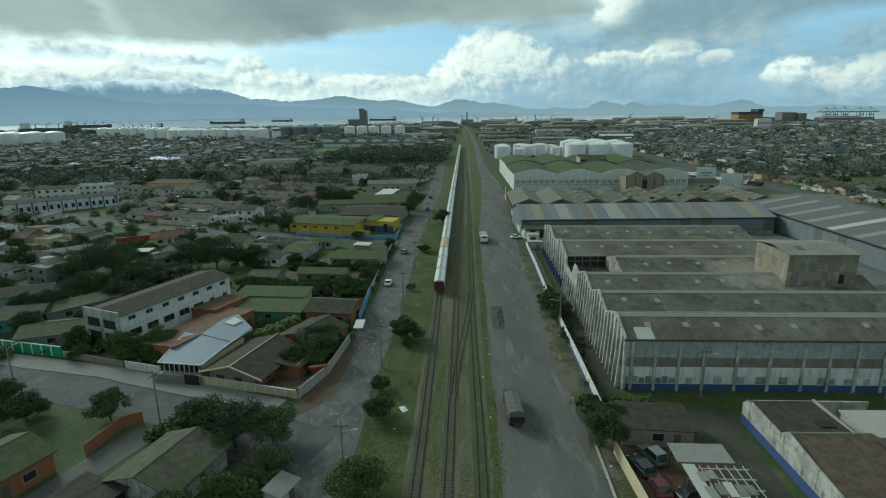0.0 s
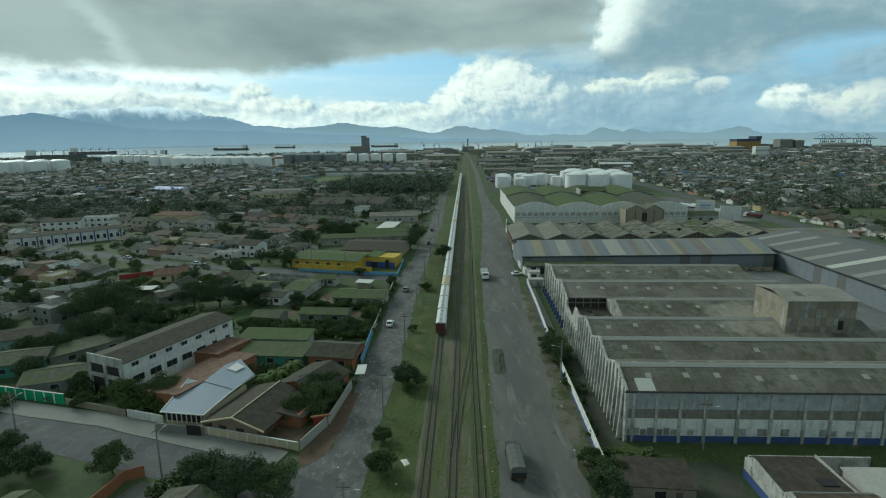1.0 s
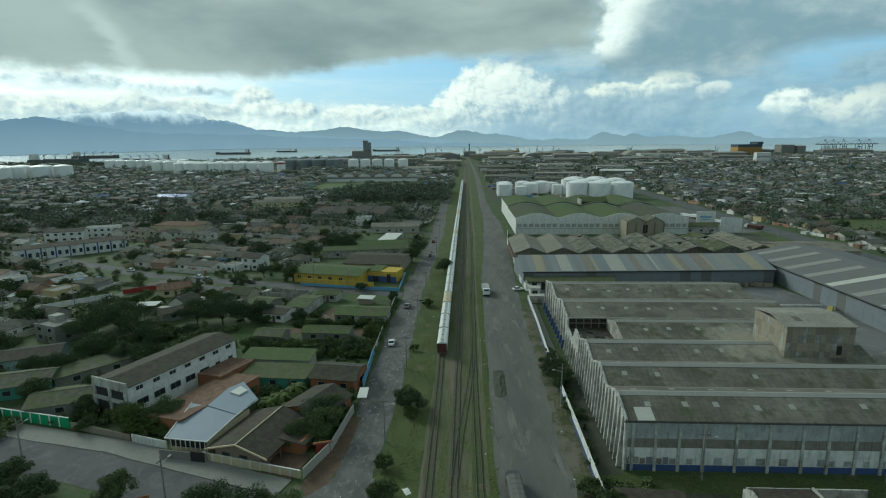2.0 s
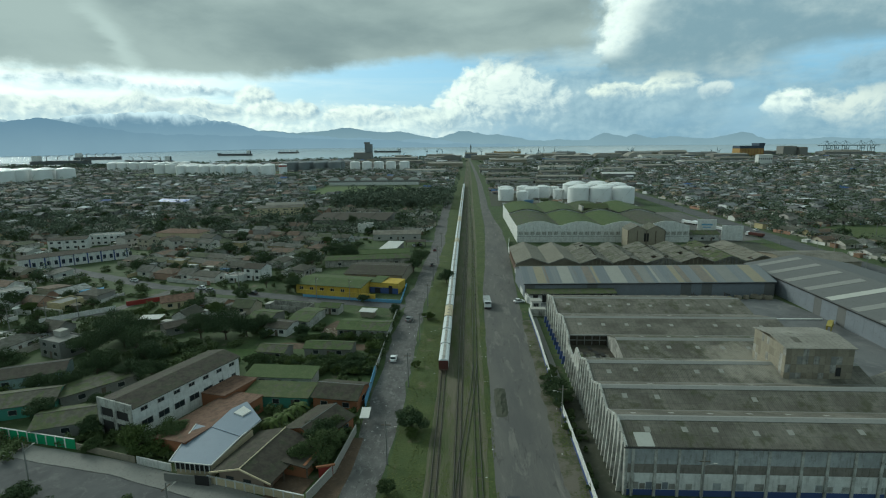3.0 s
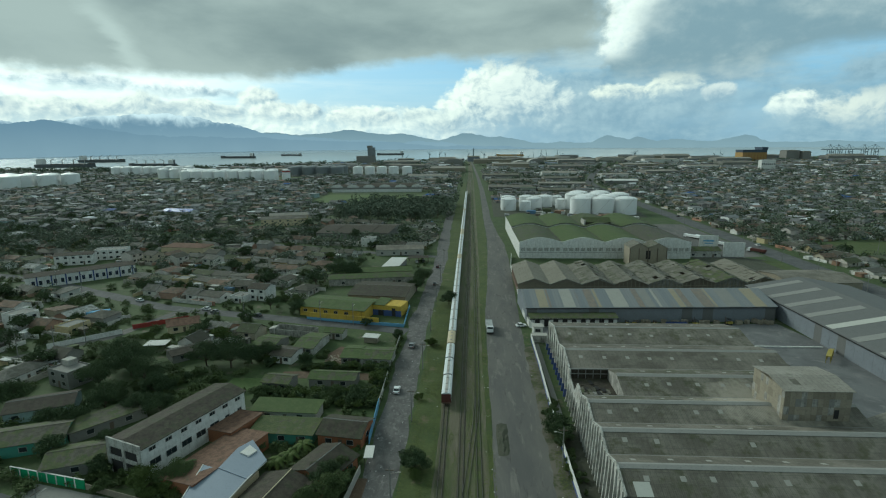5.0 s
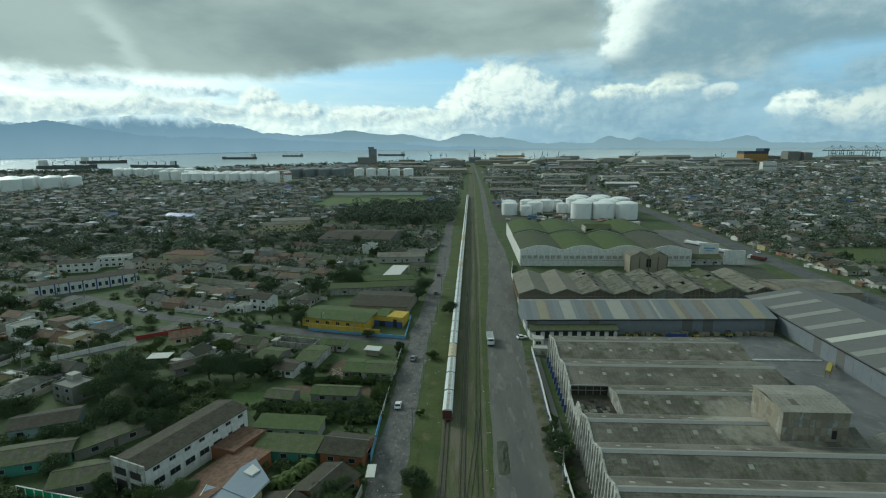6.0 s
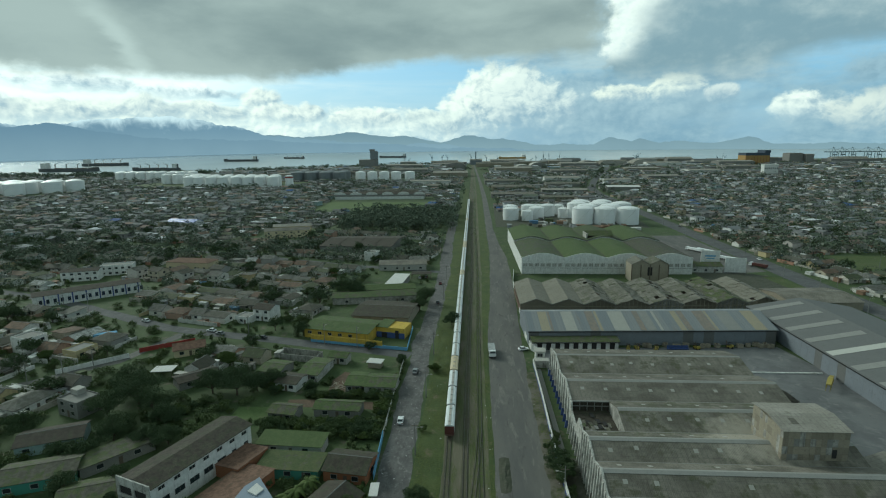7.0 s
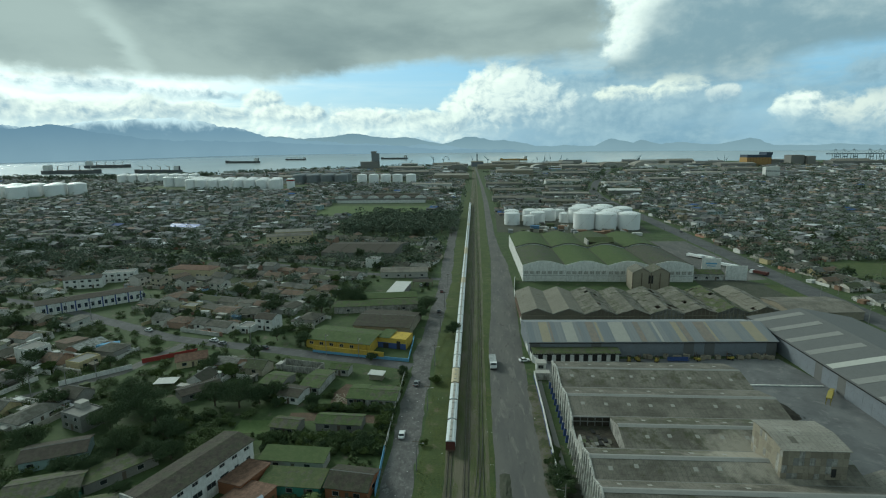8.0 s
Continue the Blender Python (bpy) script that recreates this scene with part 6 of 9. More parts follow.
for i in range(8):
    x = -44 + i * 12.3
    sl = 4.0 / 22
    part("rooflight", Shape().along([(-22.0, 7.18), (-2.5, 11.18 - 2.5 * sl), (-2.5, 11.22 - 2.5 * sl), (-22.0, 7.22)], x, x + 3.6), "sheet_new" if i == 4 else "sheet_old", gh2)
low = hall("low mossy lean-to along the sheet-metal hall", 33, 7, 3.6, 0.7, (39, 204.5, 0), 2.5, "roof_moss", "white_wall", 0, False)
# near-black panels on the solid wall stand in for shaded openings
for i in range(9):
    part("doorway", Shape().box(-14.8 + i * 3.5, -12.9 + i * 3.5, -3.56, -3.502, 0.2, 2.9), "dark", low)

# ---------- the ruined sheds ----------
RUIN_X = [21.6, 36.4, 51.0, 65.8, 81.0, 97.0, 112.6, 127.6, 143.0]
for i, (xa, xb) in enumerate(zip(RUIN_X, RUIN_X[1:])):
    half, sound = (xb - xa) / 2, i < 2
    sheet_looks = (("roof_shed",), ("roof_shed",), ("roof_ruin",), ("roof_ruin",), ("roof_ruin",), ("roof_ruin",), ("roof_moss", "roof_moss", "roof_moss", "roof_ruin"), ("roof_shed",))[i]
    label = "grey shed with a fibre-cement gable roof and open pale frames" if sound else "ruined shed with broken, slipped fibre-cement roof sheets"
    ob = thing("ruined_shed", label, "shed", ((xa + xb) / 2, 264 + max(0, i - 3) * 1.4, 0), 0, "row of ruined sheds")
    hh, rise, ln = 5.4, 2.7, 40.0
    # solid dark brown block added inside, standing in for the shaded interior
    part("wall", Shape().box(-half + 0.1, half - 0.1, -ln / 2 + 2.4, ln / 2 - 0.9, 0, 3.0), "rust", ob)
    part("gable_wall", Shape().along([(-half + 0.1, 0), (half - 0.1, 0), (half - 0.1, hh), (0, hh + rise - 0.1), (-half + 0.1, hh)], ln / 2 - 0.9, ln / 2 - 0.6, "y"), "boards", ob)
    part("gable_wall", Shape().along([(-half + 0.1, 0), (half - 0.1, 0), (half - 0.1, hh), (0, hh + rise - 0.1), (-half + 0.1, hh)], -ln / 2 + 2.0, -ln / 2 + 2.3, "y"), ("boards", "boards", "boards_dark", "boards_dark", "stained_grey", "boards_dark", "stained_grey", "boards")[i], ob)
    rng = random.Random(40 + i)
    rows, cols = (8, 3) if sound else (11, 4)
    for g in (-1, 1):
        for j in range(rows):
            for q in range(cols):
                if not sound and rng.random() < (0.05 if i in (2, 4) else 0.022):
                    continue
                slip = 0.0 if sound else rng.uniform(-0.35, 0.25)
                ya, yb = -ln / 2 + j * ln / rows + slip, -ln / 2 + (j + 1) * ln / rows + 0.15 + slip
                f0, f1 = q / cols, (q + 1) / cols + 0.02
                lift = rng.uniform(0, 0.05 if sound else 0.22)
                tip = 0.0 if sound else rng.uniform(-0.22, 0.22)
                pr = [(g * half * f0, hh + rise * (1 - f0) + lift), (g * half * f1, hh + rise * (1 - f1) + lift + tip), (g * half * f1, hh + rise * (1 - f1) + 0.09 + lift + tip), (g * half * f0, hh + rise * (1 - f0) + 0.09 + lift)]
                part("roof_sheet", Shape().along(pr, ya, yb, "y"), rng.choice(sheet_looks), ob)
    for j in range(9):
        x = -half + 0.3 + j * (half - 0.3) / 4
        part("post", Shape().box(x - 0.13, x + 0.13, -ln / 2 + 0.35, -ln / 2 + 0.6, 0, hh + rise * (1 - abs(x) / half) - 0.2), "boards", ob)
    for g in (-1, 1):
        part("verge_beam", Shape().along([(0, hh + rise - 0.32), (g * half, hh - 0.32), (g * half, hh - 0.02), (0, hh + rise - 0.02)], -ln / 2 + 0.2, -ln / 2 + 0.5, "y"), "pale_concrete" if i not in (3, 5) else "boards_dark", ob)
    part("tie_beam", Shape().box(-half, half, -ln / 2 + 0.3, -ln / 2 + 0.55, 4.2, 4.45), "boards", ob)
    if not sound:
        for j in range(10):
            y = -ln / 2 + 2 + j * 3.9
            part("truss", Shape().bar((-half, y, hh - 0.1), (0, y, hh + rise - 0.1), 0.08, n=4).bar((half, y, hh - 0.1), (0, y, hh + rise - 0.1), 0.08, n=4), "wood", ob)
house("low roofless annex of brown boards", 34, 26, 4.0, "gable", 1.6, "roof_grey", "boards", "ss", (166, 268, 0), 4, category="shed")
hut = thing("hut", "tall weathered brown hut with twin gables between the sheds", "shed", (90.4, 306.5, 0))
for k in (0, 1):
    x0 = k * 10.4
    part("wall", Shape().along([(x0, 0), (x0 + 10.3, 0), (x0 + 10.3, 10.6), (x0 + 5.15, 13.2), (x0, 10.6)], 0, 12, "y"), "boards", hut)
    part("roof", Shape().along([(x0 - 0.2, 10.6), (x0 + 5.15, 13.3), (x0 + 10.5, 10.6), (x0 + 10.5, 10.74), (x0 + 5.15, 13.44), (x0 - 0.2, 10.74)], -0.4, 12.4, "y"), "roof_ruin", hut)
for k in range(5):
    part("post", Shape().box(k * 5.15 - 0.2, k * 5.15 + 0.2, -0.3, -0.05, 0, 10.4), "wood", hut)
part("doorway", Shape().box(9.0, 11.6, -0.12, -0.02, 4.2, 9.0), "dark", hut)

# ---------- the arched mossy halls: two rows of four ----------
w_ = 25.8
for i in range(4):
    for row in (0, 1):
        x, ln, hh = 29.6 + w_ / 2 + i * w_, 58.0, 9.7 + row * 0.7
        ob = thing("arched_hall", "old hall with a mossy green barrel roof" + (" and pale banded front" if row == 0 else ""), "hall", (x - row * 0.6, 327 + row * 58.2, 0), 0.6, "arched halls")
        arc = [(-w_ / 2 + w_ * j / 16, hh + 2.7 * math.cos(math.pi * (j / 16 - 0.5)) ** 1.2) for j in range(17)]
        part("wall", Shape().along([(-w_ / 2, 0), (w_ / 2, 0)] + arc[::-1], 0.4, ln - 0.1, "y"), "white_wall", ob)
        part("roof", Shape().along([(a, b + 0.02) for a, b in arc] + [(a, b + 0.2) for a, b in reversed(arc)], 0.15, ln, "y"), "roof_green" if (i + row) % 3 else "roof_hall", ob)
        part("roof_rib", Shape().along([(a, b + 0.2) for a, b in arc] + [(a, b + 0.45) for a, b in reversed(arc)], 0.1, 0.7, "y"), "roof_dark" if row else "pale_concrete", ob)
        part("valley_gutter", Shape().box(w_ / 2 - 0.4, w_ / 2 + 0.4, 0.5, ln, hh + 0.1, hh + 0.3), "roof_dark", ob)
        if row == 0:
            part("front", Shape().along([(-w_ / 2, 0), (w_ / 2, 0)] + [(a, b + 0.6) for a, b in reversed(arc)], -0.1, 0.38, "y"), "white_wall", ob)
            for j in range(8):
                xx = -w_ / 2 + 0.4 + j * (w_ - 0.8) / 7
                part("pilaster", Shape().box(xx - 0.2, xx + 0.2, -0.25, -0.1, 0, 8.1), "white_wall", ob)
                if j < 7:
                    part("window", Shape().box(xx + 0.5, xx + 3.1, -0.14, -0.102, 4.6, 6.6), "stained_white", ob)
            part("band", Shape().box(-w_ / 2, w_ / 2, -0.3, -0.252, 3.6, 3.8), "concrete", ob)
yd = thing("green_shed", "dark mossy shed with pale end wall between the halls", "shed", (92, 398, 0))
part("wall", Shape().box(-9, 9, -6, 6, 0, 13.2), "roof_dark", yd)
part("roof", gable_roof(18, 12, 13.2, 2.6, 0.5), "roof_moss", yd)
part("end_wall", Shape().box(-10.2, -9.1, -7, 5, 0, 14.5), "pale_concrete", yd)

# ---------- storage tanks ----------
def tank(name, r, h, at, mat="tank_white", label="white cylindrical storage tank with a shallow cone roof", group="storage tanks", cap=""):
    ob = thing(name, label, "tank", at, 0, group)
    part("shell", Shape().turned([(r, 0), (r, h * 0.33), (r + 0.05, h * 0.33), (r + 0.05, h * 0.34), (r, h * 0.34), (r, h * 0.66), (r + 0.05, h * 0.66), (r + 0.05, h * 0.67), (r, h * 0.67), (r, h)], 40), mat, ob, smooth=False)
    part("roof", Shape().turned([(r + 0.12, h - 0.12), (r + 0.12, h + 0.02), (r * 0.85, h + r * 0.07), (r * 0.55, h + r * 0.15), (r * 0.25, h + r * 0.19), (0, h + r * 0.2)], 40), mat, ob)
    rail = Shape()
    for i in range(28):
        a, b = 2 * math.pi * i / 28, 2 * math.pi * (i + 1) / 28
        rail.bar((r * math.cos(a), r * math.sin(a), h + 0.02), (r * math.cos(a), r * math.sin(a), h + 1.0), 0.04, n=4)
        rail.bar((r * math.cos(a), r * math.sin(a), h + 1.0), (r * math.cos(b), r * math.sin(b), h + 1.0), 0.04, n=4)
    part("handrail", rail, "pale_concrete", ob)
    st = Shape()
    for i in range(30):
        a = -2.4 + 1.3 * i / 30
        st.bar(((r + 0.05) * math.cos(a), (r + 0.05) * math.sin(a), h * i / 30 + 0.2), ((r + 0.9) * math.cos(a), (r + 0.9) * math.sin(a), h * i / 30 + 0.2), 0.12, n=4)
    part("stairs", st, "pale_concrete", ob)
    return ob


# ---------- machines and clutter of the yard ----------
def forklift(at, rz):
    ob = thing("forklift", "dusty yellow forklift parked along the hall", "forklift", at, rz, "yard machines")
    part("body", Shape().along([(-1.3, 0.45), (-1.4, 1.25), (-0.6, 1.35), (0.3, 1.0), (1.0, 0.95), (1.0, 0.4)], -0.7, 0.7), "crane_yellow", ob)
    part("cab_frame", Shape().box(-0.7, 0.7, -0.7, 0.6, 2.2, 2.3), "dark", ob)
    for x in (-0.62, 0.62):
        for y in (-0.6, 0.5):
            part("post", Shape().box(x - 0.05, x + 0.05, y - 0.05, y + 0.05, 1.0, 2.2), "dark", ob)
        part("mast", Shape().box(x * 0.7 - 0.07, x * 0.7 + 0.07, 1.02, 1.16, 0.1, 2.9), "rust", ob)
        part("fork", Shape().box(x * 0.5 - 0.06, x * 0.5 + 0.06, 1.16, 2.3, 0.08, 0.14), "steel", ob)
        for y in (-0.9, 0.6):
            part("wheel", Shape().bar((x - 0.12, y, 0.36), (x + 0.12, y, 0.36), 0.36, n=12), "rubber", ob)
    return ob


fl = forklift((59.5, 202.2, 0.05), 160)
for x, y, a in ((63.0, 202.6, 190), (70.0, 202.0, 150), (86, 204.0, 20), (99, 205.4, 80)):
    copy_thing(fl, pose(x, y, 0.05, 0, 0, a))
rack = thing("pallet_rack", "low blue steel rack beside the hall", "rack", (78.5, 203.0, 0.05), 2)
part("frame", Shape().box(-4, 4, -0.5, 0.5, 0.3, 0.5), "blue_paint", rack)
part("back", Shape().box(-4, 4, 0.4, 0.5, 0.5, 1.6), "blue_paint", rack)
for i in range(9):
    part("upright", Shape().box(-4 + i - 0.05, -4 + i + 0.05, -0.5, -0.4, 0, 1.7), "blue_paint", rack)
rngp = random.Random(15)
scrap = None
for i in range(26):
    x, y = rngp.uniform(66, 117), 0
    y = 205.2 + (x - 66) * 0.05 + rngp.uniform(-1.6, 0.6)
    if scrap is None:
        scrap = thing("crate", "weathered wooden crate beside the hall", "crate", (x, y, 0.05), 0, "crates along the hall")
        part("box", Shape().box(-0.8, 0.8, -0.6, 0.6, 0.12, 1.5), "boards", scrap)
        part("skid", Shape().box(-0.8, 0.8, -0.6, -0.45, 0, 0.12), "wood", scrap)
        part("skid", Shape().box(-0.8, 0.8, 0.45, 0.6, 0, 0.12), "wood", scrap)
        part("strap", Shape().box(-0.82, 0.82, -0.08, 0.08, 1.5, 1.53), "rust", scrap)
    else:
        copy_thing(scrap, pose(x, y, 0.05, 0, 0, rngp.uniform(0, 180)))
cv = thing("conveyor", "yellow steel loading conveyor standing in the yard", "conveyor", (116.0, 173, 0.05), -38)
part("belt", Shape().along([(-5.5, 2.2), (0, 2.6), (0, 2.9), (-5.5, 2.5)], -0.7, 0.7), "crane_yellow", cv)
part("ramp", Shape().along([(0, 2.6), (7, 0.9), (7, 1.2), (0, 2.9)], -0.6, 0.6), "crane_yellow", cv)
for y in (-5.2, -2.5, 0.2, 3.5):
    for x in (-0.6, 0.6):
        part("leg", Shape().box(x - 0.08, x + 0.08, y - 0.08, y + 0.08, 0, 2.3 if y < 1 else 1.6), "crane_yellow", cv)
kb = thing("kerb_line", "low white kerb across the concrete yard", "kerb", (88.5, 182.2, 0.05), 0)
part("kerb", Shape().box(0, 31, -0.25, 0.25, 0, 0.4), "white_wall", kb)


# tanks by the highway and by the road
big = tank("storage_tank", 10.6, 15.5, (131.5, 543, 0))
for x, y in ((154.5, 543), (110.5, 546), (119, 567), (143, 567), (113, 590), (136, 590), (160, 590), (121, 613), (145, 613)):
    copy_thing(big, pose(x, y, 0))
mid = tank("storage_tank", 8.2, 12.0, (40, 574, 0))
for x, y in ((41, 598), (62, 604), (83, 606), (68, 582)):
    copy_thing(mid, pose(x, y, 0))
small = tank("storage_tank", 5.8, 10.0, (57, 568, 0))
for x, y in ((98, 590), (76, 625), (98, 622)):
    copy_thing(small, pose(x, y, 0))
# the white tank farm across the town: a long double row, a row behind it and a cluster nearer the town's edge
farm = tank("storage_tank", 11.6, 20.0, (-404, 1062, 0), group="tank farm")
rngf = random.Random(21)
for row, (x0, y0, n_) in enumerate(((-430, 1063, 7), (-410, 1095, 8), (-425, 1130, 8), (-700, 1300, 8), (-712, 1330, 8), (-615, 1180, 4))):
    for i in range(n_):
        copy_thing(farm, pose(x0 - i * 26 + rngf.uniform(-2, 2), y0 + i * (1.5 if row < 3 else -1) + rngf.uniform(-3, 3), 0, 0, 0, rngf.uniform(0, 90)))
wide = tank("storage_tank", 15.5, 20.0, (-752, 972, 0), group="tank farm")
for x, y in ((-787, 968), (-822, 962), (-857, 955), (-890, 940), (-770, 938), (-805, 925), (-840, 910), (-800, 890), (-835, 872), (-925, 930), (-960, 920)):
    copy_thing(wide, pose(x, y, 0))
banded = tank("storage_tank", 8.0, 22.0, (-372, 1066, 0), "tank_white", "narrow white storage tank with a red band", "tank farm")
part("band", Shape().turned([(8.02, 17.5), (8.08, 17.5), (8.08, 20.5), (8.02, 20.5)], 40), "red_paint", banded)
grey = tank("storage_tank", 15.0, 20.0, (-416, 1250, 0), "tank_grey", "grey cylindrical storage tank with a shallow cone roof", "grey tanks")
for i in range(1, 8):
    copy_thing(grey, pose(-416 + (i % 4) * 34, 1250 + (i // 4) * 45, 0))
for x in (-264, -236, -208, -180, -148):
    copy_thing(farm, pose(x, 1246, 0))

# ---------- far industry ----------
def block(name, label, w, d, h, at, rz, wall, roof, rise=2.0, windows=0, category="building"):
    ob = thing(name, label, category, at, rz)
    part("wall", Shape().along([(-d / 2, 0), (d / 2, 0), (d / 2, h), (0, h + rise - 0.05), (-d / 2, h)], -w / 2, w / 2), wall, ob)
    part("roof", gable_roof(w, d, h, rise, 0.6, 0.3), roof, ob)
    for i in range(windows):
        x = -w / 2 + w * (i + 0.5) / windows
        part("window", Shape().box(x - w / windows * 0.2, x + w / windows * 0.2, -d / 2 - 0.12, -d / 2 - 0.004, h * 0.55, h * 0.72), "glass", ob)
    return ob


BLOCKS = (
    (254, 930, 66, 30, 12, -3, "concrete", "roof_pale", 0), (60, 830, 80, 40, 9, 0, "concrete", "roof_grey", 8), (120, 780, 60, 34, 8, 0, "boards", "roof_ruin", 6), (150, 900, 90, 36, 9, -4, "concrete", "roof_dust", 8),
    (70, 960, 90, 44, 11, 0, "boards", "roof_grey", 7), (170, 1040, 80, 40, 10, 2, "concrete", "roof_ruin", 7), (60, 1120, 90, 50, 12, 0, "concrete", "roof_grey", 6), (190, 1180, 90, 60, 14, -3, "white_wall", "roof_dust", 8),
    (-60, 1010, 70, 36, 9, 0, "concrete", "roof_grey", 7), (-90, 1130, 100, 40, 10, 0, "white_wall", "roof_dust", 7), (-60, 1420, 110, 90, 16, 0, "boards", "roof_dust", 6), (-130, 900, 90, 34, 8, 0, "boards", "roof_dark", 8),
    (-160, 860, 60, 30, 8, 0, "concrete", "roof_dark", 6), (300, 1150, 70, 40, 10, 10, "white_wall", "roof_dust", 6), (430, 1260, 90, 46, 12, 6, "concrete", "roof_dust", 8), (620, 1500, 110, 60, 14, 4, "white_wall", "roof_dust", 8),
    (820, 1720, 130, 70, 16, 4, "concrete", "roof_grey", 8), (500, 1650, 120, 60, 14, 0, "boards", "roof_dust", 8), (260, 1500, 120, 70, 16, 0, "concrete", "roof_grey", 8), (120, 1650, 130, 80, 18, 0, "boards", "roof_dust", 8),
    (-190, 1620, 130, 70, 16, 0, "concrete", "roof_grey", 8), (-330, 1500, 110, 60, 13, 0, "concrete", "roof_dark", 8), (-480, 1440, 120, 60, 12, 5, "boards", "roof_dust", 8), (980, 2100, 160, 80, 20, 3, "concrete", "roof_dust", 9), (700, 2050, 150, 80, 18, 0, "white_wall", "roof_dust", 9), (380, 2000, 160, 90, 20, 0, "concrete", "roof_dust", 9), (80, 2050, 170, 90, 20, 0, "boards", "roof_grey", 9), (-250, 1960, 160, 80, 18, 0, "concrete", "roof_dust", 9),
)
for x, y, w_, d_, h_, rz, wl, rf, nw in BLOCKS:
    w_, d_, h_ = w_ * 0.82, d_ * 0.8, h_ * 0.66
    block("industrial_shed", "wide pale industrial shed of the port", w_, d_, h_, (x, y, 0), rz, wl, rf, h_ * 0.28, nw if y < 1000 else 0)
# long white-fronted hall with a row of arches beside the field
ob = block("terrace_hall", "long low hall with white arched fronts behind a field", 135, 24, 8, (-142, 812, 0), 3, "concrete", "roof_dark", 2.5, 0)
for i in range(6):
    x = -60 + i * 24
    part("arch", Shape().along([(x - 9, 7)] + [(x + 9 * math.cos(math.pi * (1 - j / 10)), 7 + 4.2 * math.sin(math.pi * j / 10)) for j in range(11)] + [(x + 9, 7)], -12.6, -12.1, "y"), "white_wall", ob)
part("plinth", Shape().box(-67, 67, -14.0, -12.2, 0, 4.2), "white_wall", ob)
# grain silo block
ob = block("grain_silo", "tall grey concrete grain silo on the quay", 66, 40, 30, (-395, 2020, 0), 0, "concrete", "concrete", 1.5)
part("tower", Shape().box(8, 34, -12, 12, 31.8, 62), "tank_grey", ob)
part("tower_cap", Shape().box(6, 24, -10, 10, 62, 69), "concrete", ob)
# orange and blue bulk terminal
ob = thing("bulk_terminal", "large orange-fronted bulk terminal with a dark blue upper storey", "building", (1092, 2170, 0), -4)
part("hall", Shape().box(-44, 44, -35, 35, 0, 33), "port_orange", ob)
for i in range(9):
    part("rib", Shape().box(-44 + i * 10.8, -43 + i * 10.8, -36.2, -35.05, 0, 33), "terracotta", ob)
part("upper_storey", Shape().box(-44, 44, -34, 34, 33.004, 43), "navy", ob)
part("stair_tower", Shape().box(26, 47, -33, 33, 43.004, 53), "navy", ob)
block("apartment_block", "white apartment block among low houses", 34, 16, 26, (745, 1400, 0), 0, "white_wall", "roof_pale", 0.8, 7)
for i, (x, y, w_, d_, h_) in enumerate(((1290, 2260, 52, 50, 38), (1335, 2240, 30, 40, 34), (1480, 2200, 190, 60, 17), (1200, 2330, 110, 60, 20))):
    block("port_building", "grey port building on the quay", w_, d_, h_, (x, y, 0), 0, "concrete", "roof_grey", 2)


def crane(at, h, mat="haze_blue", label="tall harbour crane with a raised jib", gantry=False):
    ob = thing("harbour_crane", label, "crane", at, 0, "harbour cranes")
    if gantry:
        for x in (-9, 9):
            for y in (-8, 8):
                part("leg", Shape().box(x - 1.0, x + 1.0, y - 1.0, y + 1.0, 0, h * 0.62), mat, ob)
        part("portal", Shape().box(-10, 10, -9, -7, h * 0.42, h * 0.48), mat, ob)
        part("boom", Shape().box(-42, 38, -2.2, 2.2, h * 0.62, h * 0.68), mat, ob)
        part("apex", Shape().bar((-9, 0, h * 0.66), (-4, 0, h), 0.9).bar((9, 0, h * 0.66), (-4, 0, h), 0.9).bar((-4, 0, h), (-38, 0, h * 0.68), 0.5).bar((-4, 0, h), (30, 0, h * 0.68), 0.5), mat, ob)
    else:
        part("tower", Shape().bar((0, 0, 0), (0, 0, h * 0.55), 1.7, 1.1, 8), mat, ob)
        part("cabin", Shape().box(-2.5, 4, -2.4, 2.4, h * 0.55, h * 0.66), mat, ob)
        part("jib", Shape().bar((-2, 0, h * 0.62), (-h * 0.42, 0, h), 1.1, 0.6, 6).bar((3, 0, h * 0.66), (1, 0, h * 0.85), 0.8).bar((1, 0, h * 0.85), (-h * 0.40, 0, h * 0.98), 0.4), mat, ob)
    return ob


c1 = crane((60, 2480, 0), 40)
rngc = random.Random(6)
for i in range(34):
    x = rngc.uniform(-330, 1300) if i % 3 else rngc.uniform(180, 560)
    c = copy_thing(c1, pose(x, 2440 + rngc.uniform(0, 140), 0, 0, 0, rngc.uniform(0, 360)))
    c.scale = (rngc.uniform(0.5, 1.1),) * 2 + (rngc.uniform(0.45, 1.15),)
c2 = crane((1590, 2480, 0), 60, gantry=True, label="large blue-grey container crane on the quay")
for x in (1632, 1676, 1742, 1786):
    copy_thing(c2, pose(x, 2490, 0))
for i in range(46):                        # low sheds and stores crowded along the quay
    x, y = rngc.uniform(-420, 1750), rngc.uniform(2180, 2400)
    if abs(x - 1092) < 95 or abs(x + 395) < 60:
        continue
    h_ = rngc.uniform(8, 19)
    block("port_shed", "low grey shed among the port stores", rngc.uniform(35, 120), rngc.uniform(24, 50), h_, (x, y, 0), rngc.uniform(-8, 8), rngc.choice(("concrete", "pale_concrete", "metal_wall", "boards", "stained_grey")), rngc.choice(("roof_dust", "roof_grey", "roof_shed", "sheet_old", "metal_dull")), h_ * rngc.uniform(0.1, 0.4))
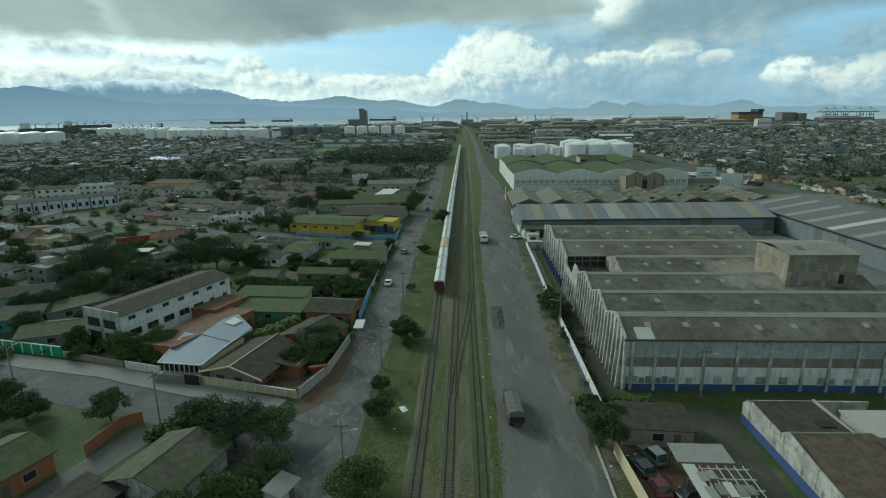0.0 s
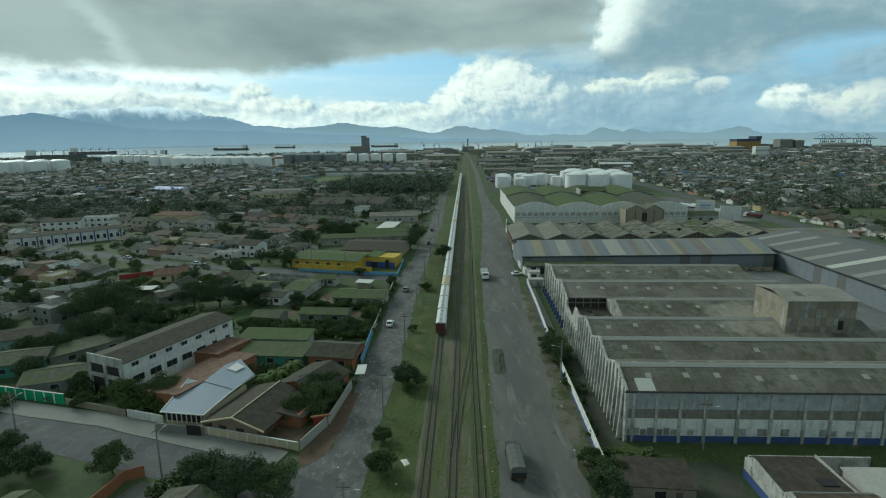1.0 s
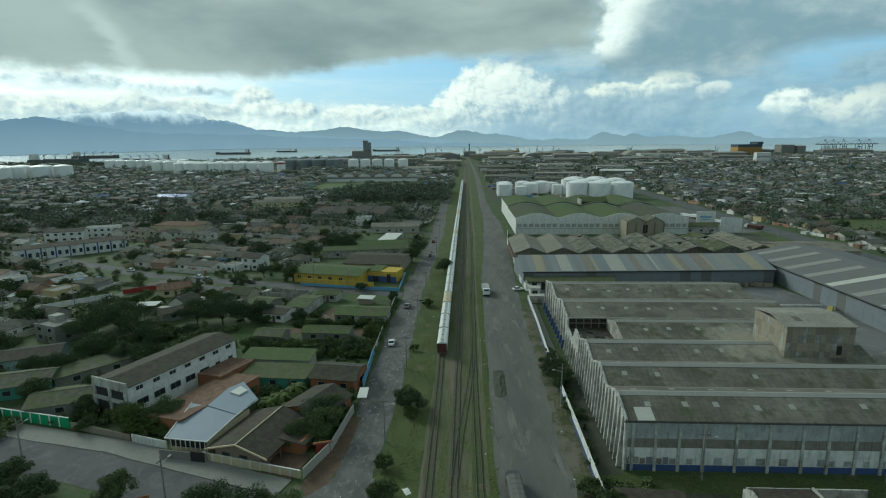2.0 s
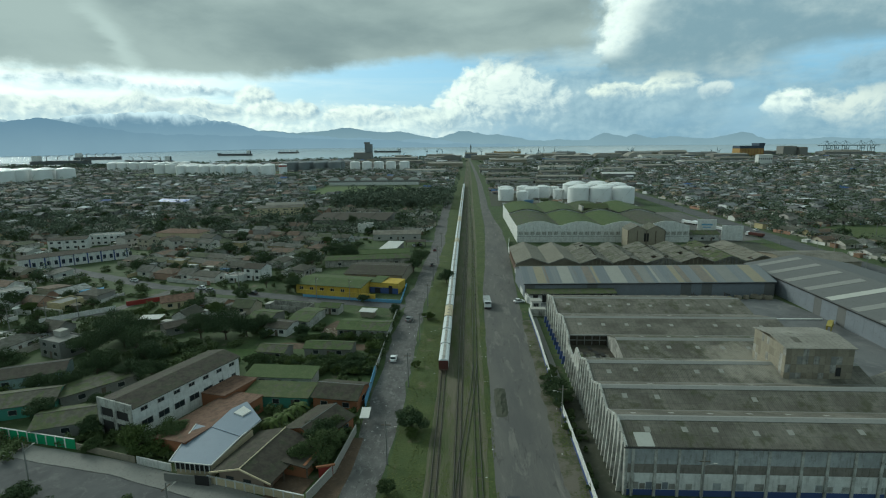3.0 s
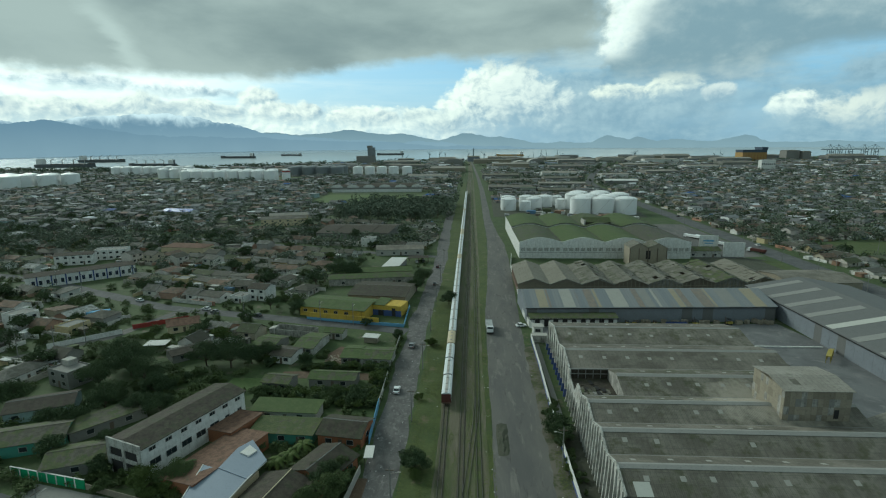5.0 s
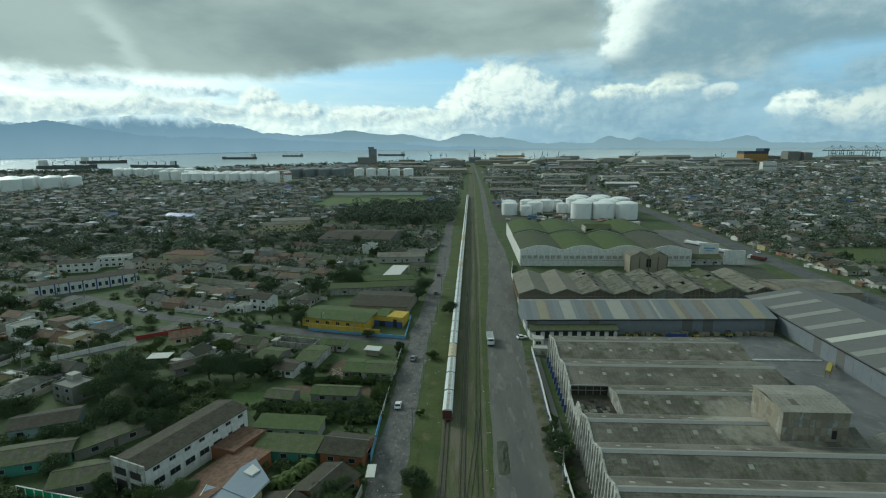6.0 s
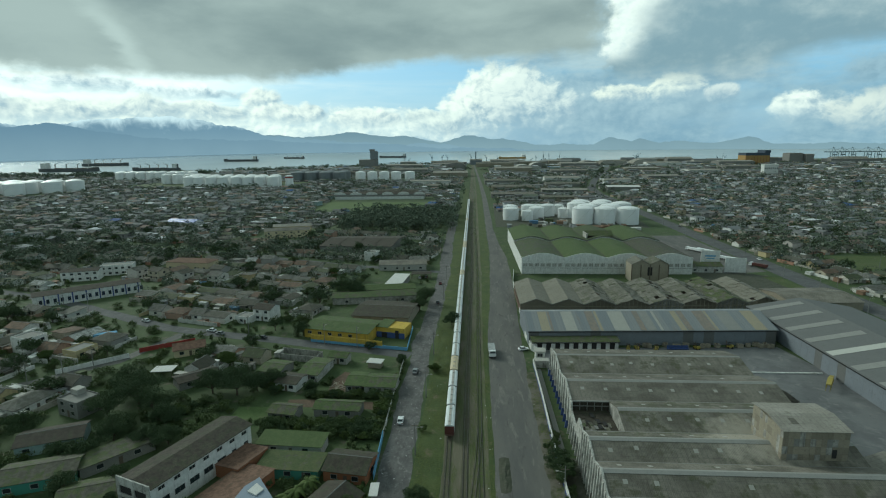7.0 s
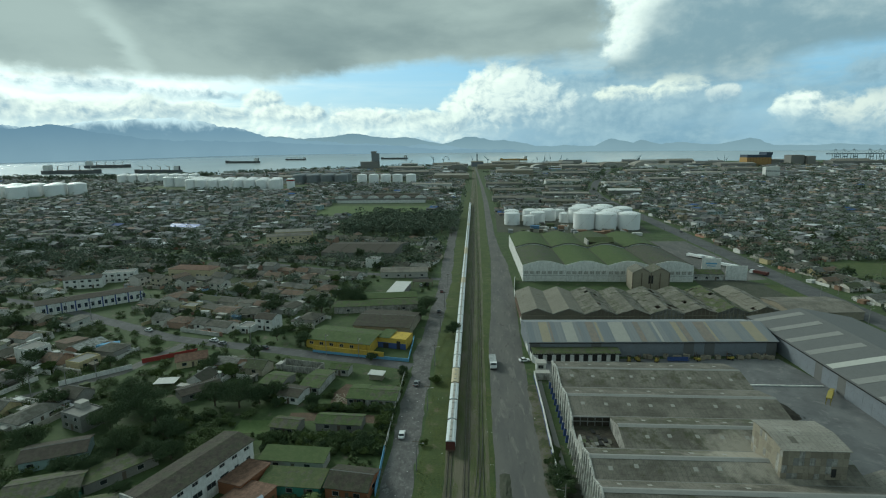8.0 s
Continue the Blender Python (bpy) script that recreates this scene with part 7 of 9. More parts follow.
for i, (x, y, r_) in enumerate(((430, 2060, 34), (505, 2080, 34), (230, 1950, 30), (640, 2120, 36), (-60, 1900, 36), (160, 1760, 28))):
    dome = thing("barrel_store", "wide grey store with a rounded roof", "building", (x, y, 0))
    arc = [(r_ * math.cos(math.pi * j / 12), 3 + r_ * 0.55 * math.sin(math.pi * j / 12)) for j in range(13)]
    part("shell", Shape().along([(r_, 0)] + arc + [(-r_, 0)], -40, 40, "y"), ("roof_dust", "roof_grey", "pale_concrete")[i % 3], dome)
    part("front_wall", Shape().along([(r_ * 0.97, 0)] + [(a_ * 0.97, b_ * 0.97) for a_, b_ in arc] + [(-r_ * 0.97, 0)], -40.6, -40.02, "y"), "pale_concrete" if i % 2 else "concrete", dome)
ob = thing("lighthouse", "slender pale tower on the shore", "tower", (10, 2300, 0))
part("shaft", Shape().turned([(3.5, 0), (2.4, 46), (3.2, 46), (3.2, 50), (1.5, 54), (0, 58)], 14), "haze_blue", ob)


def ship(at, rz, long, label="cargo ship at anchor in the bay", mat="hull", gear=True):
    ob = thing("cargo_ship", label, "ship", at, rz, "ships in the bay")
    L, B = long / 2, long * 0.075
    part("hull", Shape().prism([(-L, -B * 0.8), (-L * 0.95, -B), (L * 0.75, -B), (L, 0), (L * 0.75, B), (-L * 0.95, B), (-L, B * 0.8)], 0, long * 0.055), mat, ob)
    part("forecastle", Shape().prism([(L * 0.8, -B * 0.7), (L, 0), (L * 0.8, B * 0.7)], long * 0.055 + 0.01, long * 0.072), mat, ob)
    part("bridge", Shape().box(-L * 0.92, -L * 0.74, -B * 0.8, B * 0.8, long * 0.055, long * 0.13).box(-L * 0.88, -L * 0.78, -B, B, long * 0.13, long * 0.145), "white_wall", ob)
    part("funnel", Shape().box(-L * 0.96, -L * 0.92, -2.5, 2.5, long * 0.055, long * 0.14), "hull", ob)
    if gear:
        for i in range(4):
            x = -L * 0.5 + i * L * 0.38
            part("deck_crane", Shape().bar((x, 0, long * 0.055), (x, 0, long * 0.13), 1.6).bar((x, 0, long * 0.12), (x + 14, 0, long * 0.15), 0.8), "pale_concrete", ob)
            part("hatch_cover", Shape().box(x + 3, x + L * 0.28, -B * 0.6, B * 0.6, long * 0.055, long * 0.063), "rust", ob)
    return ob


def afloat(x, y):
    return (x, y, bay_level(x, y) + 0.2)


ship(afloat(-1420, 1820), 4, 205)
ship(afloat(-1640, 2320), 3, 205, "long cargo ship with deck cranes moored in the bay")
ship(afloat(-1120, 1840), 184, 165)
ship(afloat(-1190, 2700), 183, 175, "large dark cargo ship at anchor in the bay", gear=False)
ship(afloat(-1040, 3080), 182, 120)
ship(afloat(-480, 3200), 182, 160, gear=False)
ship(afloat(215, 3000), 183, 150, "cargo ship with an orange deck at the quay", "port_orange", False)


# ---------- named houses on the west side ----------
def wall_run(name, label, pts, h, mat, thick=0.16, cap="", post=0.0, foot="", group=""):
    """A garden wall along a line; posts every so often, and a painted foot."""
    ob = thing(name, label, "wall", (*pts[0], 0), 0, group)
    ox, oy = pts[0]
    for (x0, y0), (x1, y1) in zip(pts, pts[1:]):
        a, b = (x0 - ox, y0 - oy), (x1 - ox, y1 - oy)
        n = max(1, round(math.hypot(b[0] - a[0], b[1] - a[1]) / (post or 6.0)))
        for i in range(n):
            p = [(a[0] + (b[0] - a[0]) * k / n, a[1] + (b[1] - a[1]) * k / n) for k in (i, i + 1)]
            part("panel", Shape().beam((*p[0], 0.0), (*p[1], 0.0), thick, h), mat, ob)
            if foot:
                part("foot", Shape().beam((*p[0], 0.0), (*p[1], 0.0), thick + 0.06, h * 0.36), foot, ob)
            if post:
                part("post", Shape().box(p[0][0] - 0.13, p[0][0] + 0.13, p[0][1] - 0.13, p[0][1] + 0.13, 0, h + 0.12), cap or mat, ob)
            if cap:
                part("coping", Shape().beam((*p[0], h), (*p[1], h), thick + 0.12, 0.07), cap, ob)
    return ob


# two-storey white block: brown sheet roof, raw stained front with open bays
wb = thing("apartment_block", "long white two-storey block with a brown roof and stained unfinished front", "building", (-68.5, 100.6, 0), 69.3)
LW, DW, HW = 29.4, 10.2, 7.25      # x runs along the lit side wall, y into the block
part("wall", Shape().along([(0, 0), (DW, 0), (DW, HW), (DW / 2, HW + 1.0), (0, HW)], 0.35, LW), "white_wall", wb)
part("roof", Shape().along([(-0.35, HW), (DW / 2, HW + 1.15), (DW + 0.35, HW), (DW + 0.35, HW + 0.12), (DW / 2, HW + 1.27), (-0.35, HW + 0.12)], 0.36, LW + 0.5), "roof_dark", wb)
part("front_wall", Shape().box(0.0, 0.34, -0.05, DW + 0.1, 6.35, HW + 1.0).box(0, 0.34, -0.05, 0.9, 0, 6.35).box(0, 0.34, 4.7, 5.5, 0, 6.35).box(0, 0.34, DW - 0.8, DW + 0.1, 0, 6.35).box(0, 0.34, 0.9, DW - 0.8, 3.5, 4.3), "stained_white", wb)
# near-black sheets behind the gaps stand in for the shade of the open bays
for y0, y1, z0, z1 in ((0.9, 4.7, 4.3, 6.35), (5.5, DW - 0.8, 4.3, 6.35), (0.9, 4.7, 0, 3.5), (5.5, DW - 0.8, 0, 3.5)):
    part("open_bay", Shape().box(0.29, 0.349, y0, y1, z0, z1), "dark", wb)
for i in range(7):
    x = 3.0 + i * 4.0
    window(wb, pose(x, 0, 5.95), 1.5, 0.75, "pale_concrete", 1)
for i in range(7):
    x = 3.4 + i * 4.0
    window(wb, pose(x, 0, 2.5), 2.5 if i < 5 else 1.2, 1.25, "concrete", 1)

# clay-roofed sheds beside it
house("low shed with a red-brown clay roof", 21, 9.5, 2.9, "shed", 0.9, "clay", "terracotta", "s", (-55.2, 106.5, 0), 249, category="shed", over=0.25)
house("low shed with a pale brown clay roof", 10, 9, 3.0, "shed", 0.8, "clay", "terracotta", "s", (-58.0, 120.5, 0), 249, category="shed", over=0.25)

# house under blue-grey sheet metal
bl = thing("house", "house under a large blue-grey sheet-metal roof with cream side", "house", (-54.6, 90.0, 0), 0)


def sheet(corners, thick=0.12):
    """A slab of roof between corners given as (x, y, z)."""
    k = len(corners)
    return Shape().add([(x, y, z - thick) for x, y, z in corners] + list(corners), [(i, (i + 1) % k, k + (i + 1) % k, k + i) for i in range(k)] + [tuple(range(k))[::-1], tuple(range(k, 2 * k))])


part("wall", Shape().prism([(0.6, 0.6), (7.6, -0.2), (10.6, 11.6), (3.4, 13.0), (-0.6, 11)], 0, 2.85), "cream", bl)
part("roof", sheet([(-0.2, -0.1, 3.1), (8.1, -1.1, 3.1), (10.0, 7.4, 3.7), (2.6, 10.6, 3.8), (-1.2, 11.8, 3.8)]), "roof_blue", bl)
part("upper_roof", sheet([(2.62, 10.6, 3.95), (10.02, 7.4, 3.85), (11.6, 13.6, 4.1), (5.7, 20.8, 4.3), (3.6, 17.6, 4.2)]), "roof_blue", bl)
part("skylight", sheet([(5.0, 15.6, 4.4), (7.4, 14.4, 4.4), (8.4, 16.4, 4.5), (6.0, 18.4, 4.5)], 0.3), "roof_pale", bl)
for a, b in (((8.1, -1.1), (10.0, 7.4)), ((10.0, 7.4), (11.6, 13.6)), ((-0.2, -0.1), (8.1, -1.1)), ((-0.2, -0.1), (-1.2, 11.8))):
    part("roof_edge", Shape().beam((*a, 3.05 if a[1] < 5 else 3.75), (*b, 3.05 if b[1] < 5 else 3.75), 0.2, 0.16), "roof_pale", bl)
part("front_grille", Shape().beam((0.6, 0.45, 1.3), (7.5, -0.35, 1.3), 0.08, 1.35), "dark", bl)
for i in range(8):
    part("baluster", Shape().box(0.6 + i * 0.96, 0.74 + i * 0.96, 0.2 - i * 0.115, 0.34 - i * 0.115, 0.9, 2.9), "white_wall", bl)
part("front_wall", Shape().beam((-0.6, -1.4, 0), (8.6, -2.6, 0), 0.2, 1.7), "concrete", bl)
part("garage_door", Shape().beam((5.6, -2.4, 0), (8.3, -2.75, 0), 0.08, 2.0), "dark", bl)

# brick house with a wide brown roof
bh = thing("house", "brick house with wide mossy brown gable roofs and pale verges", "house", (-38.4, 93.4, 0), -14)
part("wall", Shape().along([(-4.6, 0), (4.6, 0), (4.6, 2.7), (0, 4.0), (-4.6, 2.7)], -6.9, 6.5, "y"), "brick", bh)
part("roof", Shape().along([(-6.4, 2.35), (0, 4.15), (6.2, 2.4), (6.2, 2.52), (0, 4.27), (-6.4, 2.47)], -7.3, 7.2, "y"), "roof_dark", bh)
part("verge", Shape().along([(-6.45, 2.3), (0, 4.1), (6.25, 2.35), (6.25, 2.62), (0, 4.38), (-6.45, 2.58)], -7.5, -7.3, "y"), "cream", bh)
part("ridge_tiles", Shape().bar((0, -7.3, 4.28), (0, 7.2, 4.28), 0.12), "cream", bh)
part("terrace", Shape().box(4.7, 11.0, -8.6, -1.1, 0.0, 0.12), "soil", bh)
part("wing_wall", Shape().box(4.6, 9.2, -1.0, 6.0, 0, 2.6), "terracotta", bh)
part("wing_roof", Shape().along([(4.4, 2.9), (10.0, 2.35), (10.0, 2.47), (4.4, 3.02)], -1.6, 6.6, "y"), "roof_dark", bh)
for x in (-2.4, 1.2):
    window(bh, pose(x, -6.9, 0.9), 1.4, 1.2, "dark", 2)
window(bh, pose(4.6, -3.5, 0.9, 0, 0, 90), 1.4, 1.2, "dark", 2)
for x, y in ((5.9, -6.4), (5.9, -3.0), (9.6, -1.2), (9.6, 2.4)):
    part("post", Shape().box(x - 0.1, x + 0.1, y - 0.1, y + 0.1, 0, 2.45), "wood", bh)
wall_run("fence", "cream concrete street fence with square posts", [(-47.0, 88.2), (-28.0, 83.4)], 1.5, "cream", 0.14, "white_wall", 1.9)
wall_run("fence", "low block wall closing the brick house yard", [(-27.6, 83.5), (-24.9, 92.0), (-23.8, 106)], 1.9, "pale_concrete", 0.16)
gate = thing("gate", "dark red sheet-metal garage gate", "gate", (-26.2, 90.9, 0), 18)
part("leaf", Shape().box(-1.3, 1.3, -0.05, 0.05, 0, 2.0), "red_paint", gate)
for i in range(6):
    part("rib", Shape().box(-1.25 + i * 0.5, -1.2 + i * 0.5, -0.09, -0.05, 0.05, 1.95), "red_paint", gate)
part("lintel", Shape().box(-1.7, 1.7, -0.2, 0.2, 2.02, 2.3), "terracotta", gate)

house("dark brown house with a pitched roof among trees", 10.5, 9.5, 2.9, "gable", 1.5, "roof_dark", "terracotta", "sse", (-31.2, 105.0, 0), 66)
house("grey-brown hipped house with pale ridge lines", 10.5, 9.0, 3.0, "gable", 1.5, "roof_dark", "terracotta", "sse", (-30.0, 119.8, 0), -8)
house("green-walled house with a long mossy roof", 15, 6.5, 2.7, "shed", 0.5, "roof_moss", "teal_paint", "sss", (-44.5, 119.6, 0), -3)
house("low mossy shed behind the green house", 17, 5.6, 2.8, "shed", 0.6, "roof_green", "pale_concrete", "ss", (-47.5, 129.2, 0), -3, category="shed")
wall_run("garden_wall", "light blue painted wall along the broken street", [(-24.0, 117), (-24.4, 126), (-24.9, 136)], 2.1, "light_blue", 0.16)
wall_run("garden_wall", "pale stained wall along the broken street", [(-24.9, 136.2), (-25.4, 160), (-25.8, 190)], 1.7, "stained_white", 0.16)
ob = thing("bus_shelter", "small white roof slab on posts beside the street", "shelter", (-22.6, 110.4, 0), 4)
part("roof", Shape().box(-1.0, 1.0, -2.4, 2.4, 2.2, 2.32), "roof_pale", ob)
for y in (-2.1, 2.1):
    part("post", Shape().box(-0.9, -0.78, y - 0.06, y + 0.06, 0, 2.2), "wood", ob)

house("small house with a mossy green gable roof and stained walls", 9.5, 9.2, 3.1, "gable", 1.5, "roof_moss", "stained_white", "ee", (-37.6, 62.6, 0), 76, over=0.7)
house("orange-walled house with a brown roof", 12, 9, 3.2, "gable", 1.5, "roof_moss", "terracotta", "sse", (-60.5, 60.0, 0), 70)
house("dark low shed beside the mossy house", 9, 6, 2.6, "shed", 0.5, "roof_dark", "dark", "s", (-45.0, 54.5, 0), 72, category="shed")
wall_run("garden_wall", "bare orange block wall", [(-52.6, 67.5), (-51.8, 74.5), (-49.5, 76.0)], 1.9, "terracotta", 0.16)
house("small white lean-to with a pale sheet roof", 3.6, 2.6, 2.2, "shed", 0.4, "concrete", "stained_white", "", (-22.2, 59.4, 0), 70, category="shed", over=0.15)
wall_run("garden_wall", "bright green street wall with white posts", [(-98, 101.8), (-79.0, 98.0)], 2.2, "green_paint", 0.16, "white_wall", 2.4)
wall_run("garden_wall", "white rendered wall beside a footpath", [(-63.5, 93.6), (-55.5, 91.4)], 1.6, "white_wall", 0.16)
wall_run("garden_wall", "old board fence beside a footpath", [(-78.8, 98.0), (-64, 93.8)], 1.4, "boards", 0.12)
house("long green-walled house with a mossy roof", 16, 9.5, 3.0, "gable", 1.2, "roof_moss", "teal_paint", "sss", (-103.5, 113.5, 0), 22)
house("low shed with a mossy fibre-cement roof", 17, 6, 2.8, "shed", 0.5, "roof_moss", "concrete", "ss", (-91.5, 122.5, 0), 52, category="shed")
house("low shed with a dark mossy roof behind a wall", 12, 9, 2.8, "gable", 1.1, "roof_moss", "concrete", "s", (-86.0, 106.5, 0), 22, category="shed")
house("long house with a dark weathered roof", 15, 9, 3.0, "gable", 1.2, "roof_dark", "wall_town", "sss", (-113, 129, 0), 25)
uf = house("unfinished two-storey concrete house with a flat roof", 9, 7, 4.8, "flat", 0, "concrete", "concrete", "sse", (-119, 146.5, 0), -20, storeys=2)
part("water_tank", Shape().box(-4, -0.8, 0.3, 3.0, 4.9, 6.6), "pale_concrete", uf)

# yellow and blue building with a mossy roof, and its street wall
yl = thing("shop_building", "yellow and blue building with a long mossy green roof", "building", (-55.0, 216.5, 0), -13)
part("wall", Shape().along([(-7.5, 0), (8.5, 0), (8.5, 4.0), (1, 4.9), (-7.5, 4.0)], -14.5, 14.5), "yellow_paint", yl)
part("roof", Shape().along([(-8.2, 3.9), (1, 5.0), (9.2, 4.0), (9.2, 4.14), (1, 5.14), (-8.2, 4.04)], -15.2, 14.8), "roof_green", yl)
part("wing_wall", Shape().box(14.6, 27, 0.5, 9, 0, 4.4), "yellow_paint", yl)
part("wing_roof", Shape().along([(0.1, 4.4), (9.3, 4.9), (9.3, 5.02), (0.1, 4.52)], 14.62, 20), "roof_green", yl)
part("wing_foot", Shape().box(14.62, 27.04, 0.42, 0.498, 0, 2.4), "blue_paint", yl)
part("doorway", Shape().box(17, 19.4, 0.36, 0.418, 0, 2.2), "dark", yl)
part("doorway", Shape().box(23, 24.6, 0.36, 0.418, 0, 3.4), "dark", yl)
for i in range(5):
    window(yl, pose(-12 + i * 4.6, -7.5, 1.8), 1.6, 1.1, "cream", 1)
wall_run("garden_wall", "yellow street wall with a light blue foot", [(-66.5, 207.2), (-50, 203.4), (-36, 200.5)], 3.0, "yellow_paint", 0.2, "", 0, "light_blue")
wall_run("garden_wall", "low light blue street wall", [(-36, 200.5), (-26, 198.6), (-26.6, 224)], 1.3, "light_blue", 0.2)
house("wide dark fibre-cement hall behind the yellow building", 26, 24, 3.8, "gable", 1.6, "roof_dark", "boards", "ss", (-40.5, 240.5, 0), -6, category="hall")
house("long hall with a mossy green roof", 42, 11, 3.6, "gable", 1.2, "roof_green", "stained_grey", "sss", (-51, 266.5, 0), 10, category="hall")
house("long hall with a mossy green roof", 42, 11, 3.6, "gable", 1.2, "roof_green", "boards", "sss", (-53, 279.5, 0), 10, category="hall")
house("open shed with a white roof", 8.5, 24, 3.6, "shed", 0.5, "roof_pale", "concrete", "s", (-43.3, 296, 0), -6, category="shed")
house("long grey hall near the street", 30, 14, 3.8, "gable", 1.6, "roof_grey", "pale_concrete", "ssss", (-46, 341, 0), 6, category="hall")
for i in range(4):
    house("large shed with a dark sawtooth roof", 13, 46, 4.5, "gable", 2.6, "roof_dark", "concrete", "s", (-107 + i * 14, 416, 0), -8, category="shed", group="sawtooth sheds")
house("long two-storey pale building", 38, 11, 6.5, "gable", 1.8, "roof_grey", "cream", "ssssss", (-165, 462, 0), 18, category="building", storeys=2)
house("long two-storey pale building", 34, 11, 6.0, "gable", 1.8, "roof_dust", "cream", "ssssss", (-170, 490, 0), 18, category="building", storeys=2)
house("long low terracotta building", 30, 12, 5.0, "hip", 2.0, "clay", "cream", "sssss", (-186, 338, 0), -6, category="building")
# white two-storey house on the town street
th_ = house("white two-storey house with a dark roof and a walled front", 9, 8, 5.6, "gable", 1.5, "roof_dark", "white_wall", "ssw", (-96, 236, 0), -14, storeys=2)
house("white garage wing of the two-storey house", 7, 7, 2.8, "flat", 0, "concrete", "white_wall", "s", (-104, 231.5, 0), -14)
house("pale house with an orange clay roof", 11, 8, 2.9, "gable", 1.5, "clay", "cream", "ssw", (-110.5, 194, 0), 30)
wall_run("garden_wall", "long red and white garden wall", [(-130, 193), (-114, 205)], 1.8, "red_paint", 0.16, "", 4.0)
wall_run("garden_wall", "white rendered garden wall beside a lane", [(-147.5, 172), (-131, 188)], 1.8, "white_wall", 0.16)
# long white building with blue bays
lb = thing("school_building", "long white building with blue bays and a dark roof", "building", (-206, 268, 0), 43)
part("wall", Shape().box(-24, 24, -6, 6, 0, 5.6), "white_wall", lb)
part("roof", gable_roof(48, 12, 5.6, 1.2, 0.3), "roof_dark", lb)
for i in range(16):
    x = -22.5 + i * 3
    part("pilaster", Shape().box(x - 0.3, x + 0.3, -6.15, -6.0, 0, 5.5), "blue_paint" if i % 2 else "white_wall", lb)
    window(lb, pose(x + 1.5, -6, 1.5), 1.2, 2.0, "blue_paint", 1)
house("white building with blue window bays", 20, 9, 6.0, "gable", 1.2, "roof_dark", "white_wall", "sssss", (-238, 306, 0), 20, category="building", storeys=2)
house("white building with blue window bays", 18, 9, 6.0, "flat", 0, "roof_dark", "white_wall", "sssss", (-226, 322, 0), 20, category="building", storeys=2)

# gardens between the white block and the yellow building
for x, y, w_, d_, rz, rf, wl, lb_ in (
    (-30.2, 166.0, 9.8, 9.5, -3, "roof_green", "stained_white", "low house with a mossy green roof"), (-38.6, 167.0, 5.2, 10, -3, "roof_green", "concrete", "low shed with a mossy green roof"),
    (-55.2, 176.5, 7.0, 14, -8, "roof_green", "stained_white", "low house with a mossy green roof"), (-60.5, 166.5, 7.5, 8.0, -12, "roof_dark", "white_wall", "white house with a dark pitched roof"), (-69.5, 176.0, 8, 10, -12, "roof_green", "concrete", "low house with a mossy green roof"),
    (-40.2, 148.8, 13.5, 6.0, -3, "roof_green", "concrete", "overgrown shed with a mossy roof"), (-55.5, 146.0, 8, 6, -8, "roof_moss", "concrete", "overgrown shed with a mossy roof"), (-49.5, 187.0, 7, 4.5, -10, "roof_green", "pale_concrete", "low shed with a mossy green roof"),
    (-94, 168, 13, 7, 45, "roof_dark", "concrete", "dark workshop shed among trees")):
    house(lb_, w_, d_, 2.7, "gable" if rf != "roof_grey" else "flat", 0.9, rf, wl, "ss", (x, y, 0), rz)
wall_run("garden_wall", "roofless shell of stained grey walls", [(-74, 188.5), (-58, 185.2), (-57, 190.5), (-73, 194), (-74, 188.5)], 2.5, "stained_grey", 0.18)
single("ground_garden_soil", Shape().prism([(-47.5, 163), (-42.0, 162.5), (-41.5, 176.5), (-45.5, 178), (-48, 171)], 0.0, 0.036), "soil", "bare brown earth of a garden", "ground", kind="structure")
single("ground_garden_lawn", Shape().prism([(-72, 144), (-60, 143.5), (-59.5, 151.5), (-72, 151.5)], 0.0, 0.035), "field", "small green lawn between gardens", "grass", kind="structure")
rngk = random.Random(61)
plank = None
for i in range(22):                        # loose boards on the bare earth
    m_ = pose(rngk.uniform(-47, -42.4), rngk.uniform(163.5, 171), 0.05 + 0.01 * i, 0, 0, rngk.uniform(0, 180))
    if plank is None:
        plank = thing("board", "loose weathered board lying on bare earth", "board", (0, 0, 0), 0, "loose boards")
        part("plank", Shape().box(-1.3, 1.3, -0.12, 0.12, 0, 0.05), "boards", plank)
        plank.matrix_world = m_
    else:
        copy_thing(plank, m_)
ob = thing("shed", "small board shed with a white sheet roof", "shed", (-35.5, 183, 0), -10)
part("wall", Shape().box(-2.4, 2.4, -1.4, 1.4, 0, 2.0), "boards", ob)
part("roof", shed_roof(5.4, 3.2, 2.02, 0.3, 0.2), "roof_pale", ob)
ob = thing("canopy", "white sheet canopy on posts", "canopy", (-108, 172.5, 0), 8)
part("roof", Shape().box(-3.6, 3.6, -2.6, 2.6, 2.6, 2.72), "roof_pale", ob)
for x in (-3.3, 3.3):
    for y in (-2.3, 2.3):
        part("post", Shape().box(x - 0.07, x + 0.07, y - 0.07, y + 0.07, 0, 2.6), "wood", ob)

# ---------- the east side near the warehouse ----------
wall_run("perimeter_wall", "long white wall with a blue foot along the dusty road", [(21.0, 76), (21.0, 100), (20.7, 130), (21.3, 160), (21.4, 187)], 2.2, "white_wall", 0.2, "", 5.0, "blue_paint")
wall_run("perimeter_wall", "white wall with a blue foot beyond the gate", [(25.5, 196), (22.2, 200), (21.2, 215), (21.8, 250), (22.4, 300), (25, 330)], 2.4, "white_wall", 0.2, "", 5.0)
ob = thing("gatehouse", "small white gatehouse with a dark window", "gatehouse", (24.4, 192.4, 0))
